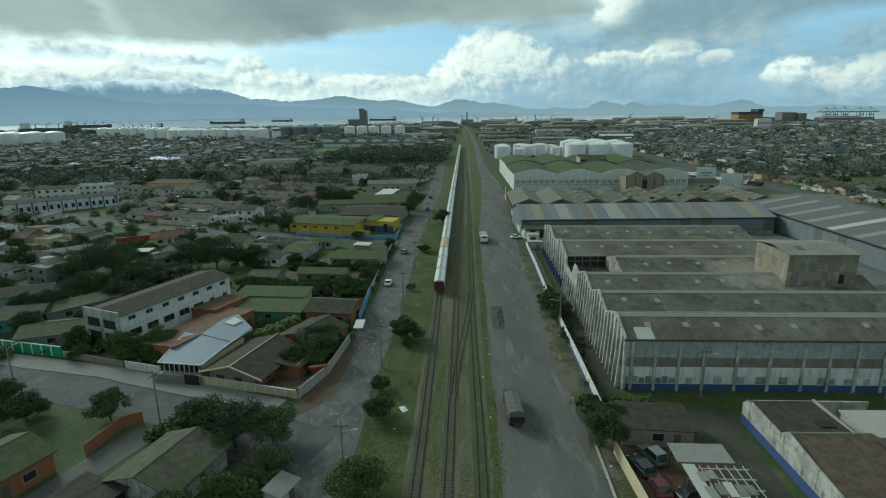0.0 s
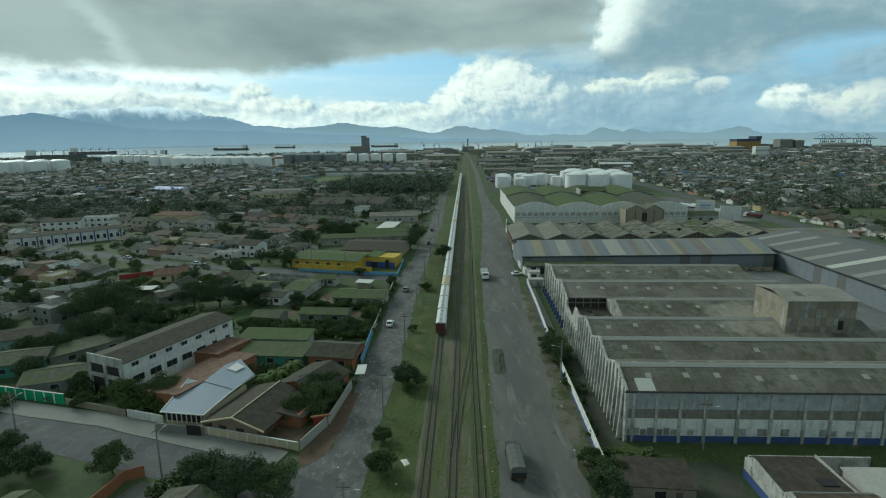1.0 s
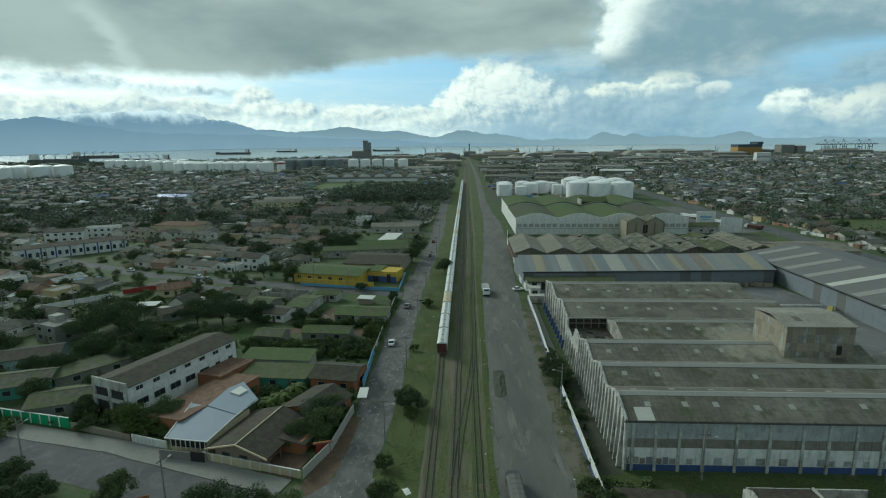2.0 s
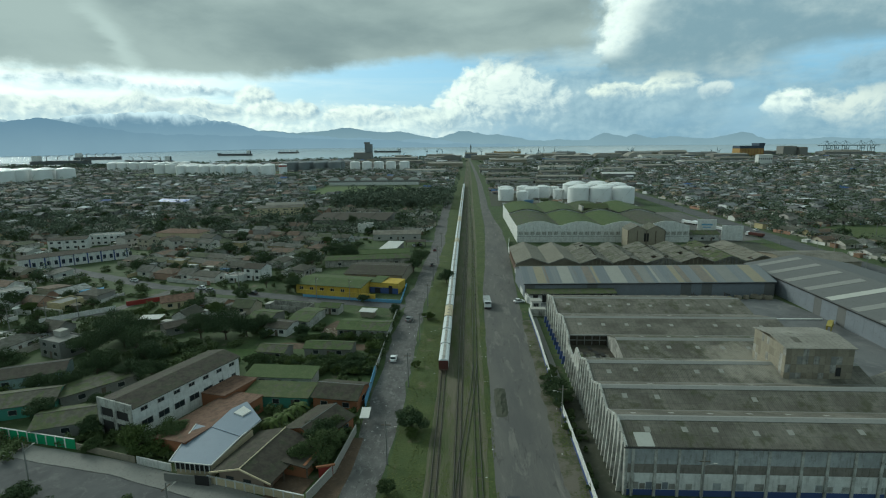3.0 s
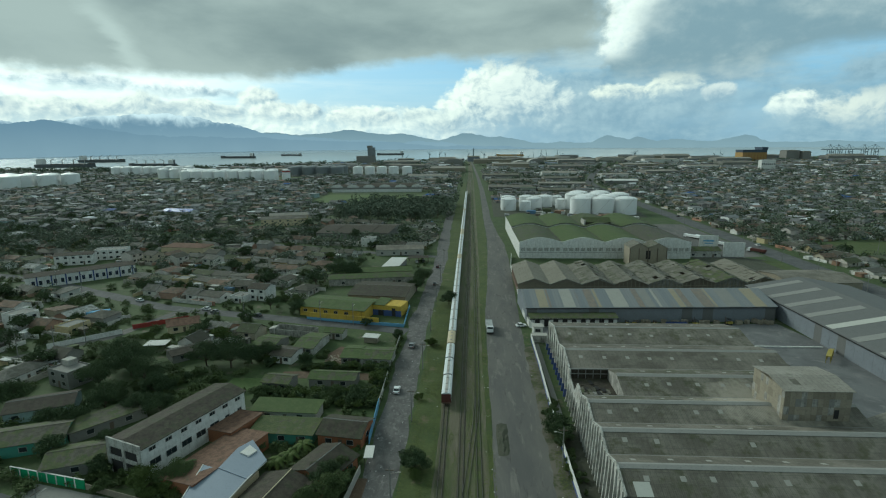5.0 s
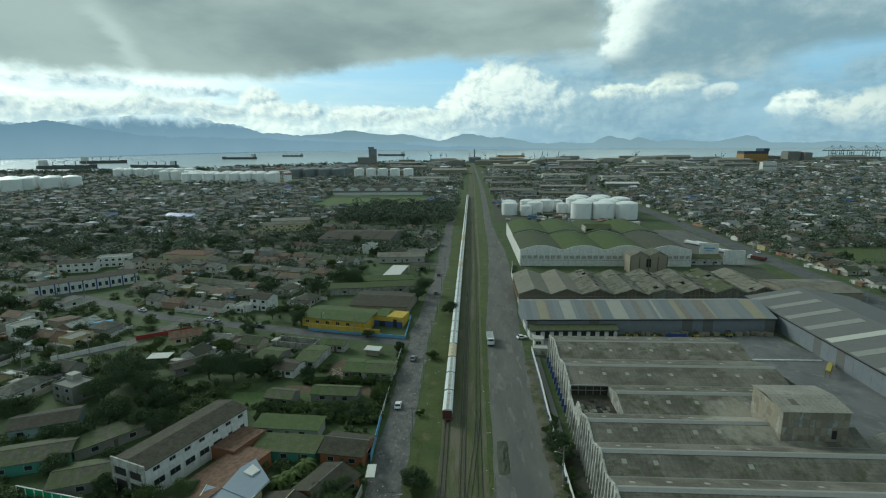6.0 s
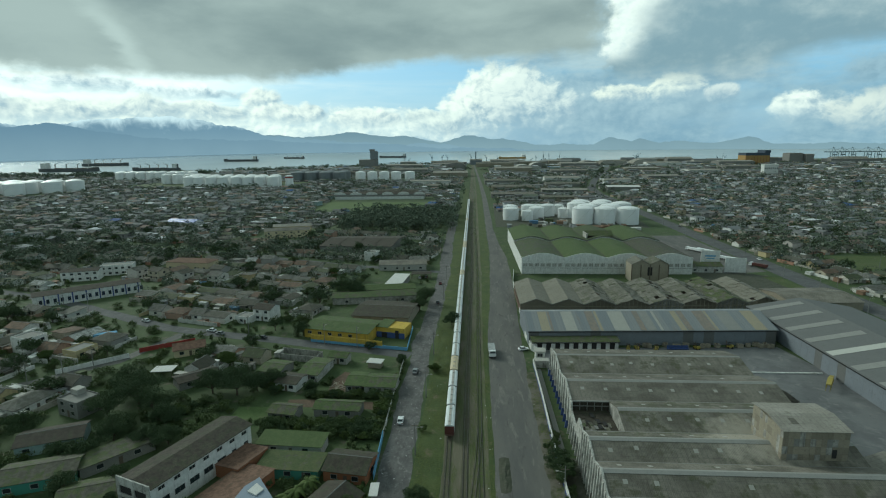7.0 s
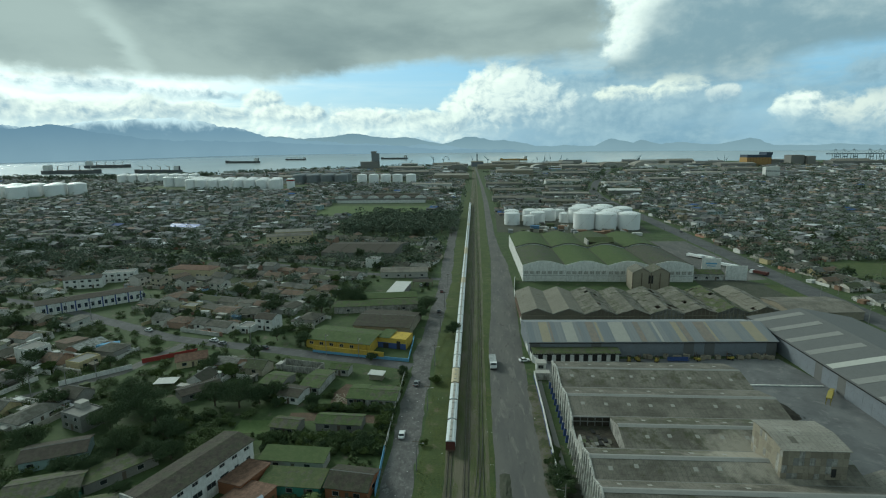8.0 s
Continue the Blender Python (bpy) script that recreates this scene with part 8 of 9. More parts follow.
part("wall", Shape().box(-1.7, 1.7, -1.7, 1.7, 0, 3.4), "white_wall", ob)
part("roof", Shape().box(-2.0, 2.0, -2.0, 2.0, 3.4, 3.6), "pale_concrete", ob)
window(ob, pose(-0.1, -1.7, 1.5), 1.8, 1.2, "pale_concrete", 1)
ob = thing("gate_canopy", "white boxy gate store beside the wall", "shed", (24.2, 185.4, 0))
part("wall", Shape().box(-2.4, 2.4, -1.3, 1.3, 0, 2.5), "stained_white", ob)
part("roof", Shape().box(-2.6, 2.6, -1.5, 1.5, 2.5, 2.64), "pale_concrete", ob)
single("path_warehouse", Shape().box(22.2, 23.6, 128, 183, 0.0, 0.05), "concrete", "narrow concrete path behind the wall", "pavement", kind="structure")

# buildings by the lot in front of the warehouse
lw = thing("workshop", "workshop behind a tall stained wall with a blue foot", "building", (41.6, 78.2, 0), 0)
part("side_wall", Shape().along([(0.3, 0), (0.3, 3.2), (-1.5, 4.3), (-9.0, 4.0), (-10.5, 5.2), (-16, 4.4), (-24, 3.6), (-24, 0)], 0, 0.3), "stained_white", lw)
part("side_foot", Shape().box(-0.06, -0.002, -24, 0.3, 0, 1.35), "blue_paint", lw)
part("roof", Shape().along([(-0.2, 3.6), (-9.2, 3.9), (-9.2, 4.02), (-0.2, 3.72)], 0.32, 9.6), "roof_dark", lw)
part("roof_hatch", Shape().box(6.2, 8.4, -7.6, -6.0, 3.86, 4.12), "dark", lw)
part("back_wall", Shape().box(0.32, 18, -0.1, 0.15, 0, 3.6), "stained_white", lw)
part("inner_wall", Shape().box(9.7, 9.9, -9, -0.2, 0, 4.1), "pale_concrete", lw)
part("tiled_roof", Shape().along([(-10.0, 4.6), (-23, 3.4), (-23, 3.52), (-10.0, 4.72)], 0.32, 10.6), "tile_brown", lw)
part("tiled_roof", Shape().along([(10.62, 4.72), (10.62, 4.6), (19, 3.4), (19, 3.52)], -23, -10, "y"), "tile_brown", lw)
part("ridge", Shape().bar((0.3, -10.0, 4.7), (11, -10.0, 4.7), 0.16), "concrete", lw)
part("white_room", Shape().box(11.0, 17, -10.2, -4.4, 0, 4.4), "pale_concrete", lw)
part("white_roof", Shape().box(10.8, 18.5, -10.6, -4.0, 4.404, 4.6), "pale_concrete", lw)
part("rubble_floor", Shape().box(10, 18, -4.3, -0.3, 0.0, 0.8), "terracotta", lw)

cp = thing("carport", "half-stripped carport of pale roof sheets on a steel frame", "carport", (30.0, 63.0, 0), -1)
part("roof_sheet", Shape().along([(1.0, 3.05), (4.8, 3.15), (4.8, 3.22), (1.0, 3.12)], -3.6, 3.4), "sheet_old", cp)
part("roof_sheet", Shape().along([(-8, 2.95), (0.7, 3.0), (0.7, 3.07), (-8, 3.02)], -3.2, -1.7), "sheet_new", cp)
for i in range(5):
    part("rafter", Shape().box(-3.2, 4.6, -7.6 + i * 1.9, -7.45 + i * 1.9, 2.8, 2.95), "pale_concrete", cp)
for i in range(6):
    part("purlin", Shape().box(-1.2 + i * 1.05, -1.12 + i * 1.05, -8, 0.6, 2.96, 3.04), "sheet_new", cp)
rngq = random.Random(19)
for i in range(12):                        # the sheets that are left on the bare frame
    x_, y_ = -1.6 + (i % 5) * 1.15, -8.0 + (i // 5) * 2.9 + rngq.uniform(-0.4, 0.4)
    part("roof_sheet", Shape().box(-0.52, 0.52, 0, rngq.uniform(1.4, 2.8), 0, 0.03).move(pose(x_, y_, 3.05 + 0.006 * i, 0, 0, rngq.uniform(-4, 4))), rngq.choice(("sheet_old", "sheet_new", "roof_shed")), cp)
for x in (-3.2, 4.0):
    for y in (-7.4, -1.6, 4.4):
        part("post", Shape().box(x - 0.08, x + 0.08, y - 0.08, y + 0.08, 0, 2.8), "rust", cp)
house("low brown workshop with a dark roof", 9.5, 6.0, 2.7, "shed", 0.5, "roof_dark", "boards", "s", (27.0, 74.6, 0), -4, category="shed", over=0.3)
ob = thing("tarpaulin", "crumpled bright blue tarpaulin over a heap", "tarpaulin", (31.4, 70.3, 0), 20)
part("sheet", Shape().add([(-1.2, -1, 0), (1.1, -1.1, 0), (1.3, 1, 0), (-1, 1.1, 0), (-0.4, -0.3, 1.5), (0.6, 0.4, 1.2), (-0.2, 0.5, 1.3)], [(0, 1, 4), (1, 2, 5), (2, 3, 6), (3, 0, 4), (4, 1, 5), (5, 2, 6), (6, 3, 4), (4, 5, 6), (3, 2, 1, 0)]), "tarp_blue", ob)
wall_run("garden_wall", "stained cream wall closing a small car yard", [(20.4, 70), (21.2, 58), (21.6, 48)], 2.0, "cream", 0.18)
wall_run("kerb", "rough concrete kerb of the dusty road", [(18.3, 72), (18.0, 50)], 0.25, "pale_concrete", 0.3)

# signs and depot by the highway
for x, y, w_, h_, z in ((149, 341, 11, 12, 2.0), (160, 331, 12, 9.5, 0.5)):
    ob = thing("signboard", "large white blank signboard on posts", "sign", (x, y, 0), -8)
    part("board", Shape().box(-w_ / 2, w_ / 2, -0.3, 0.3, z, h_), "white_wall", ob)
    for g in (-w_ * 0.35, w_ * 0.35):
        part("post", Shape().box(g - 0.2, g + 0.2, 0.3, 0.7, 0, h_ - 0.5), "steel", ob)
ob = bpy.data.objects["signboard"]
part("lettering_bar", Shape().box(-3.2, 3.2, -0.36, -0.305, 8.2, 9.2).box(-2.4, 2.4, -0.36, -0.305, 6.8, 7.4), "light_blue", ob)
house("low depot building with a mossy roof", 20, 10, 4, "gable", 1.6, "roof_moss", "stained_white", "sss", (143, 337, 0), 0, category="building")


# ---------- poles ----------
def utility_pole(at, rz=0.0, h=9.0, lamp=True, mat="concrete"):
    ob = thing("utility_pole", "slim grey concrete utility pole with a crossarm", "utility pole", at, rz, "utility poles")
    part("pole", Shape().bar((0, 0, -0.1), (0, 0, h), 0.16, 0.10, 8), mat, ob)
    part("crossarm", Shape().box(-0.9, 0.9, -0.06, 0.06, h - 0.9, h - 0.76), "wood", ob)
    if lamp:
        part("street_lamp", Shape().bar((0, 0, h - 1.6), (1.6, 0, h - 1.2), 0.04).box(1.5, 2.1, -0.12, 0.12, h - 1.28, h - 1.16), "pale_concrete", ob)
    return ob


up = utility_pole((-15.6, 95, 0))
for x, y, a in ((-15.2, 128, 0), (-15.2, 160, 0), (-15.4, 195, 0), (-15.6, 232, 0), (-15.8, 270, 0), (-16, 310, 0), (-46.6, 75.5, 80), (-78, 85.5, 80), (-15.5, 63, 0), (-60, 204, 80), (-46, 200.5, 80), (-95, 213, 80), (-150, 163, 50), (-143, 170, 50), (-137, 177, 50), (-210, 255, 70), (-190, 246, 70),
                (19.9, 110.8, 180), (38.5, 85.2, 0), (68, 85.4, 0), (99, 85.5, 0), (181.6, 250, 0), (181.4, 285, 0), (181.6, 318, 0), (182.3, 365, 0), (183.3, 415, 0), (184.4, 470, 0), (185.4, 530, 0), (186.6, 600, 0), (188.4, 680, 0), (200.4, 300, 180), (201.6, 370, 180), (203.0, 440, 180), (245, 400, 0), (255, 345, 0), (285, 360, 0), (330, 430, 0)):
    copy_thing(up, pose(x, y, 0, 0, 0, a))
ob = thing("litter_sheet", "crumpled white sheet lying on the grass", "litter", (-9.9, 80.6, 0.03), 30)
part("sheet", Shape().add([(-0.5, -0.9, 0), (0.5, -0.8, 0.02), (0.55, 0.8, 0), (-0.45, 0.9, 0.02), (0, 0.1, 0.25)], [(0, 1, 4), (1, 2, 4), (2, 3, 4), (3, 0, 4), (3, 2, 1, 0)]), "litter_white", ob)
lorry("blue tanker lorry parked between houses", (-157.5, 205, 0.03), 120, "light_blue", 8.5)
for x, y, a, m_, lab in ((-113.5, 217.6, 72, "car_white", "white car parked on the town street"), (-108.0, 214.0, 70, "car_silver", "silver car parked on the town street"), (-88, 209.6, 75, "car_dark", "dark car on the town street"), (-150.5, 229.5, 65, "car_white", "white car on the town street"), (-32.4, 313.5, 10, "car_white", "white car parked under a dark canopy"), (-28.8, 315.5, 10, "car_silver", "silver car parked under a dark canopy"),
                         (187.0, 290, 180, "car_silver", "silver car driving on the highway"), (194.6, 370, 0, "car_white", "white car driving on the highway"), (197.5, 520, 0, "car_dark", "dark car driving on the highway"), (-18.2, 262, 2, "car_dark", "dark car parked on the broken asphalt street"), (-19.2, 300, 2, "car_red", "dark red car parked on the broken asphalt street")):
    car(lab, m_, (x, y, 0.04), a)
ob = thing("canopy", "dark open canopy over parked cars", "canopy", (-31.5, 315, 0), 4)
part("roof", Shape().along([(-4, 3.0), (0, 3.6), (4, 3.0), (4, 3.12), (0, 3.72), (-4, 3.12)], -6, 6), "roof_dark", ob)
for x in (-5.7, 0, 5.7):
    for y in (-3.7, 3.7):
        part("post", Shape().box(x - 0.1, x + 0.1, y - 0.1, y + 0.1, 0, 3.0), "rust", ob)
# scrap and litter about the verges
rngs = random.Random(90)
bit = None
for i in range(46):
    x, y = rngs.choice(((rngs.uniform(-13.5, -9), rngs.uniform(58, 220)), (rngs.uniform(3, 5.2), rngs.uniform(58, 160)), (rngs.uniform(-23, -16), rngs.uniform(64, 180)), (rngs.uniform(17.5, 20), rngs.uniform(60, 170))))
    if bit is None:
        bit = thing("litter", "small scrap of pale litter on the ground", "litter", (x, y, 0.05), 0, "scattered litter")
        part("scrap", Shape().add([(-0.14, -0.1, 0), (0.15, -0.12, 0.01), (0.12, 0.13, 0.0), (-0.13, 0.1, 0.02), (0, 0.02, 0.10)], [(0, 1, 4), (1, 2, 4), (2, 3, 4), (3, 0, 4), (3, 2, 1, 0)]), "litter_white", bit)
    else:
        copy_thing(bit, pose(x, y, 0.05, 0, 0, rngs.uniform(0, 360)))
# low mud-coloured mound added where the road edge has a dark pit
hp = thing("rubble_heap", "low dark mound standing in for a dark pit beside the dusty road", "rubble", (7.4, 120.5, 0))
rngr = random.Random(4)
heap_shape = Shape()
gx, gy = 6, 11
for i in range(gx + 1):
    for j in range(gy + 1):
        u, v = i / gx * 2 - 1, j / gy * 2 - 1
        heap_shape.v.append((u * 1.5 + rngr.uniform(-0.1, 0.1), v * 7.5, max(0.0, (1 - u * u) * (1 - v * v)) * 0.45 * rngr.uniform(0.5, 1.2)))
heap_shape.f += [(i * (gy + 1) + j, (i + 1) * (gy + 1) + j, (i + 1) * (gy + 1) + j + 1, i * (gy + 1) + j + 1) for i in range(gx) for j in range(gy)]
part("heap", heap_shape, "mud", hp)

# bright roofs that stand out among the far houses
house("hall with a bright blue metal roof among houses", 34, 14, 5.5, "gable", 2.2, "tarp_blue", "white_wall", "ss", (-293, 524, 0), -14, category="hall")
house("low house with a dull violet-blue roof among houses", 26, 12, 4.0, "gable", 1.8, "blue_paint", "stained_white", "ss", (-384, 545, 0), -14, category="house")


# ---------- trees near the camera ----------
def broad(at, h, spread, mat, seed, leaves=2200, leaf=0.3, bare=0.28, label="dark green broadleaf tree"):
    return tree(label, seed, h, spread, int(leaves * 3.2), leaf * 0.60, mat, at, seed * 37 % 360, bare, lobes=15)


broad((-13.0, 60.5, 0), 5.2, 4.6, "leaf_light", 1, 2600, 0.26, 0.16, "light green bushy tree on the grass verge")
broad((-13.4, 77.5, 0), 4.0, 2.8, "leaf_mid", 2, 1600, 0.24, 0.12, "low bushy tree on the grass verge")
broad((-14.4, 86.5, 0), 2.8, 1.9, "leaf_mid", 3, 900, 0.22, 0.1, "low bush beside the broken street")
broad((-12.5, 107.5, 0), 5.2, 4.0, "leaf_dark", 4, 2200, 0.26, 0.15, "dark bushy tree on the grass verge")
broad((-12.0, 104.5, 0), 2.4, 1.8, "leaf_light", 5, 700, 0.2, 0.1, "yellow-green flowering bush on the grass verge")
broad((-32.5, 70.0, 0), 6.8, 5.6, "leaf_dark", 6, 3000, 0.27, 0.25, "broad dark tree beside the street corner")
broad((-27.5, 71.0, 0), 6.4, 4.4, "leaf_mid", 7, 2300, 0.26, 0.25, "broad tree beside the street corner")
broad((-38.5, 73.0, 0), 6.2, 4.2, "leaf_dark", 8, 2300, 0.26, 0.25, "broad dark tree beside the street corner")
broad((-25.5, 63.5, 0), 5.4, 3.2, "leaf_mid", 9, 500, 0.24, 0.4, "half-bare tree with pale limbs")
broad((-28.5, 57.5, 0), 4.8, 3.8, "leaf_light", 10, 1900, 0.26, 0.2, "light green tree in a garden")
broad((-33.0, 54.0, 0), 4.6, 4.0, "leaf_mid", 11, 1900, 0.26, 0.2, "green tree in a garden")
broad((-55.0, 76.5, 0), 5.2, 3.8, "leaf_mid", 12, 2000, 0.25, 0.25, "rounded green tree beside the street")
broad((-72.0, 73.0, 0), 4.4, 3.0, "leaf_dark", 13, 1400, 0.25, 0.25, "rounded green tree beside the street")
broad((-60.0, 97.5, 0), 3.6, 3.4, "leaf_light", 14, 1700, 0.24, 0.1, "light green bush behind a footpath")
broad((-64.0, 95.5, 0), 2.6, 2.4, "leaf_light", 15, 1000, 0.22, 0.1, "light green bush behind a footpath")
palm("shaggy green palm beside the stained block", 3, 3.6, (-60.5, 102.0, 0), 17, 3.4)
palm("broad banana plant among the houses", 4, 2.2, (-40.5, 109.5, 0), 12, 2.8, "leaf_light", "banana_plant")
palm("broad banana plant among the houses", 5, 2.6, (-38.5, 112.5, 0), 12, 2.8, "leaf_light", "banana_plant")
palm("broad banana plant among the houses", 6, 2.0, (-42.8, 107.0, 0), 11, 2.4, "leaf_light", "banana_plant")
for i, (x, y, h, r, m_) in enumerate(((-28.5, 96.5, 6.2, 4.4, "leaf_mid"), (-31.5, 93.6, 4.8, 3.2, "leaf_mid"), (-27.0, 100.0, 4.2, 2.8, "leaf_mid"), (-26.2, 109.5, 3.2, 2.2, "leaf_light"), (-34.5, 99.0, 3.2, 2.4, "leaf_dark"),
                                      (20.6, 123.0, 5.4, 4.0, "leaf_dark"), (21.6, 118.5, 4.6, 3.2, "leaf_dark"), (19.4, 71.5, 5.8, 3.4, "leaf_dark"), (21.4, 76.5, 4.0, 2.8, "leaf_mid"), (19.4, 80.5, 3.2, 2.2, "leaf_mid"),
                                      (-9.8, 229.0, 6.4, 4.6, "leaf_dark"), (-24.5, 262.0, 8.5, 5.6, "leaf_dark"), (-26.2, 250.0, 7.0, 4.6, "leaf_dark"), (-70.0, 276.0, 11.0, 8.0, "leaf_dark"), (-62.0, 272.0, 9.5, 6.4, "leaf_dark"), (-72.0, 214.0, 6.5, 4.6, "leaf_dark"), (-76.0, 224.0, 6.0, 4.0, "leaf_mid"),
                                      (-76.0, 159.0, 10.5, 8.6, "leaf_dark"), (-84.5, 160.0, 8.6, 6.4, "leaf_dark"), (-70.5, 162.0, 7.0, 4.6, "leaf_dark"), (-104.0, 152.0, 11.0, 8.4, "leaf_dark"), (-112.0, 160.0, 9.6, 7.0, "leaf_dark"), (-96.0, 146.0, 9.0, 6.4, "leaf_dark"), (-88.0, 139.0, 7.0, 5.6, "leaf_dark"), (-99.0, 136.0, 6.2, 5.0, "leaf_mid"), (-82.0, 130.0, 6.0, 4.6, "leaf_dark"),
                                      (-66.0, 98.0, 5.4, 4.4, "leaf_light"), (-61.0, 100.5, 6.2, 4.0, "leaf_mid"), (-30.5, 101.0, 5.6, 4.0, "leaf_dark"), (-28.0, 104.5, 4.6, 3.0, "leaf_mid"), (-98.0, 131.0, 7.6, 6.0, "leaf_dark"), (-108.0, 143.0, 8.6, 6.4, "leaf_dark"), (-67.0, 166.0, 6.4, 4.4, "leaf_dark"), (-52.5, 161.5, 4.4, 3.0, "leaf_dark"), (-68.0, 76.0, 4.6, 3.8, "leaf_dark"), (-76.0, 80.5, 4.0, 3.6, "leaf_dark"), (-84.0, 113.0, 4.6, 3.8, "leaf_dark"), (-90.0, 104.5, 3.6, 3.2, "leaf_dark"), (-75.0, 97.5, 3.0, 2.4, "leaf_mid"), (-26.5, 186.0, 3.6, 2.4, "leaf_dark"), (-40.5, 199.0, 3.2, 2.6, "leaf_dark"), (-94.0, 108.0, 5.6, 4.2, "leaf_dark"), (-99.5, 121.5, 6.0, 4.4, "leaf_dark"), (-79.5, 104.0, 4.2, 3.4, "leaf_dark"), (-74.0, 112.0, 4.6, 3.4, "leaf_mid"), (-120.0, 112.0, 6.0, 4.8, "leaf_dark"), (-106.0, 122.5, 5.2, 3.8, "leaf_dark"), (-87.5, 129.0, 6.4, 4.8, "leaf_dark"), (-125.0, 133.0, 7.0, 5.2, "leaf_dark"), (-58.0, 137.0, 4.6, 3.4, "leaf_mid"), (-31.0, 138.0, 4.4, 3.6, "leaf_dark"), (-37.5, 140.0, 3.8, 3.2, "leaf_mid"), (-27.8, 148.0, 4.2, 2.8, "leaf_light"))):
    broad((x, y, 0), h, r, m_, 40 + i, int(420 * r), 0.29, 0.2, "dense dark green tree" if m_ == "leaf_dark" else "leafy green tree between houses")
# hedges and shrubs of the gardens
bush = [tree("dense dark green garden shrub", 80 + i, 2.6, 2.2, 1300, 0.18, m_, (-31 - 7 * i, 159, 0), 0, 0.08, "shrub", "shrub", "garden shrubs", 7) for i, m_ in enumerate(("leaf_dark", "leaf_mid", "leaf_light"))]
rngb = random.Random(77)
for x0, x1, y0, y1, n_ in ((-53, -26, 157.8, 159.6, 30), (-58, -26, 133.5, 142.5, 58), (-29, -25.6, 143, 158, 10), (-72, -63, 160, 172, 10), (-95, -70, 143, 152, 9), (-58, -27, 111, 116, 5), (-36, -26, 97, 112, 8), (-75, -60, 168, 190, 6), (20, 23, 86, 150, 12), (-14.6, -13.2, 100, 190, 6)):
    for _ in range(n_):
        k = rngb.uniform(0.55, 1.15)
        m_ = pose(rngb.uniform(x0, x1), rngb.uniform(y0, y1), 0, 0, 0, rngb.uniform(0, 360))
        c = copy_thing(rngb.choice(bush), m_)
        c.scale = (k, k, k)

# ---------- the town: lots along turned streets ----------
KEEP = [(-90, -21, 50, 145), (-118, -80, 100, 140), (-128, -110, 120, 152), (-118, -68, 128, 170), (-73, -22, 140, 290), (-63, -28, 286, 350), (-118, -56, 388, 446), (-196, -145, 446, 505), (-112, -86, 226, 246), (-120, -102, 184, 204), (-236, -180, 245, 300), (-252, -215, 296, 332), (-205, -165, 328, 348), (-138, -18, 484, 640), (-206, -60, 650, 830), (-24, 202, 0, 632),
        (-1120, -725, 840, 1000), (-730, -360, 1035, 1205), (-940, -680, 1275, 1370), (-450, -130, 1225, 1330), (236, 296, 336, 388), (-14, 27, 600, 2300)]
KEEP += [(x - w_ * 0.45, x + w_ * 0.45, y - d_ * 0.45, y + d_ * 0.45) for x, y, w_, d_, *_ in BLOCKS]
STREETS = [((-24, 194), (-80, 208)), ((-80, 208), (-135, 221)), ((-135, 221), (-212, 259)), ((-212, 259), (-330, 300)), ((-200, 118), (-150, 166)), ((-150, 166), (-133, 184)), ((-133, 184), (-124, 214)), ((-21, 330), (-90, 350)), ((-90, 350), (-180, 385)), ((-180, 385), (-300, 420)), ((-150, 105), (-92, 90)),
           ((192, 120), (191, 255)), ((191, 255), (190.5, 345)), ((190.5, 345), (194.5, 560)), ((194.5, 560), (202, 875)), ((202, 875), (217, 1000)), ((217, 1000), (273, 1230)), ((273, 1230), (472, 1916))]


def street_gap(x, y):
    best = 1e9
    for (x0, y0), (x1, y1) in STREETS:
        t = max(0, min(1, ((x - x0) * (x1 - x0) + (y - y0) * (y1 - y0)) / ((x1 - x0) ** 2 + (y1 - y0) ** 2)))
        best = min(best, math.hypot(x - x0 - t * (x1 - x0), y - y0 - t * (y1 - y0)))
    return best


def is_free(x, y, margin=0.0):
    return not any(a - margin < x < b + margin and c - margin < y < d + margin for a, b, c, d in KEEP)


def seen_from_flight(x, y):
    return -1.02 * y - 25 < x < 0.86 * y + 25


rngl = random.Random(9)
lots = []
for turn_, cx, cy, nu, nv, side, v0 in ((-14, -30, 90, 150, 110, -1, -40), (17, 214, 230, 150, 130, 1, -420), (2, 34, 645, 16, 52, 0, 0)):
    ca, sa = math.cos(radians(turn_)), math.sin(radians(turn_))
    for i in range(nu):
        for j in range(nv):
            u = i * 12.2 + (i // 8) * 8.0 + rngl.uniform(-1.5, 1.5)
            v = j * 14.5 + (j // 2) * 6.5 + rngl.uniform(-1.2, 1.2) + v0
            x, y = cx + (side or 1) * u * ca - v * sa, cy + (side or 1) * u * sa + v * ca
            if y < 95 or y > 1560 or not seen_from_flight(x, y) or not is_free(x, y, 4) or street_gap(x, y) < (14 if side > 0 else 9.5):
                continue
            if side < 0 and x > -26 or side > 0 and x < 206 or side == 0 and x > 186:
                continue
            lots.append((math.hypot(x, y), x, y, turn_ + (180 if j % 2 else 0) + rngl.choice((0, 0, 0, 90)) + rngl.uniform(-4, 4)))
lots.sort()
near_lots, far_lots = [l for k, l in enumerate(lots[:270]) if k % 8 != 5], lots[270:]

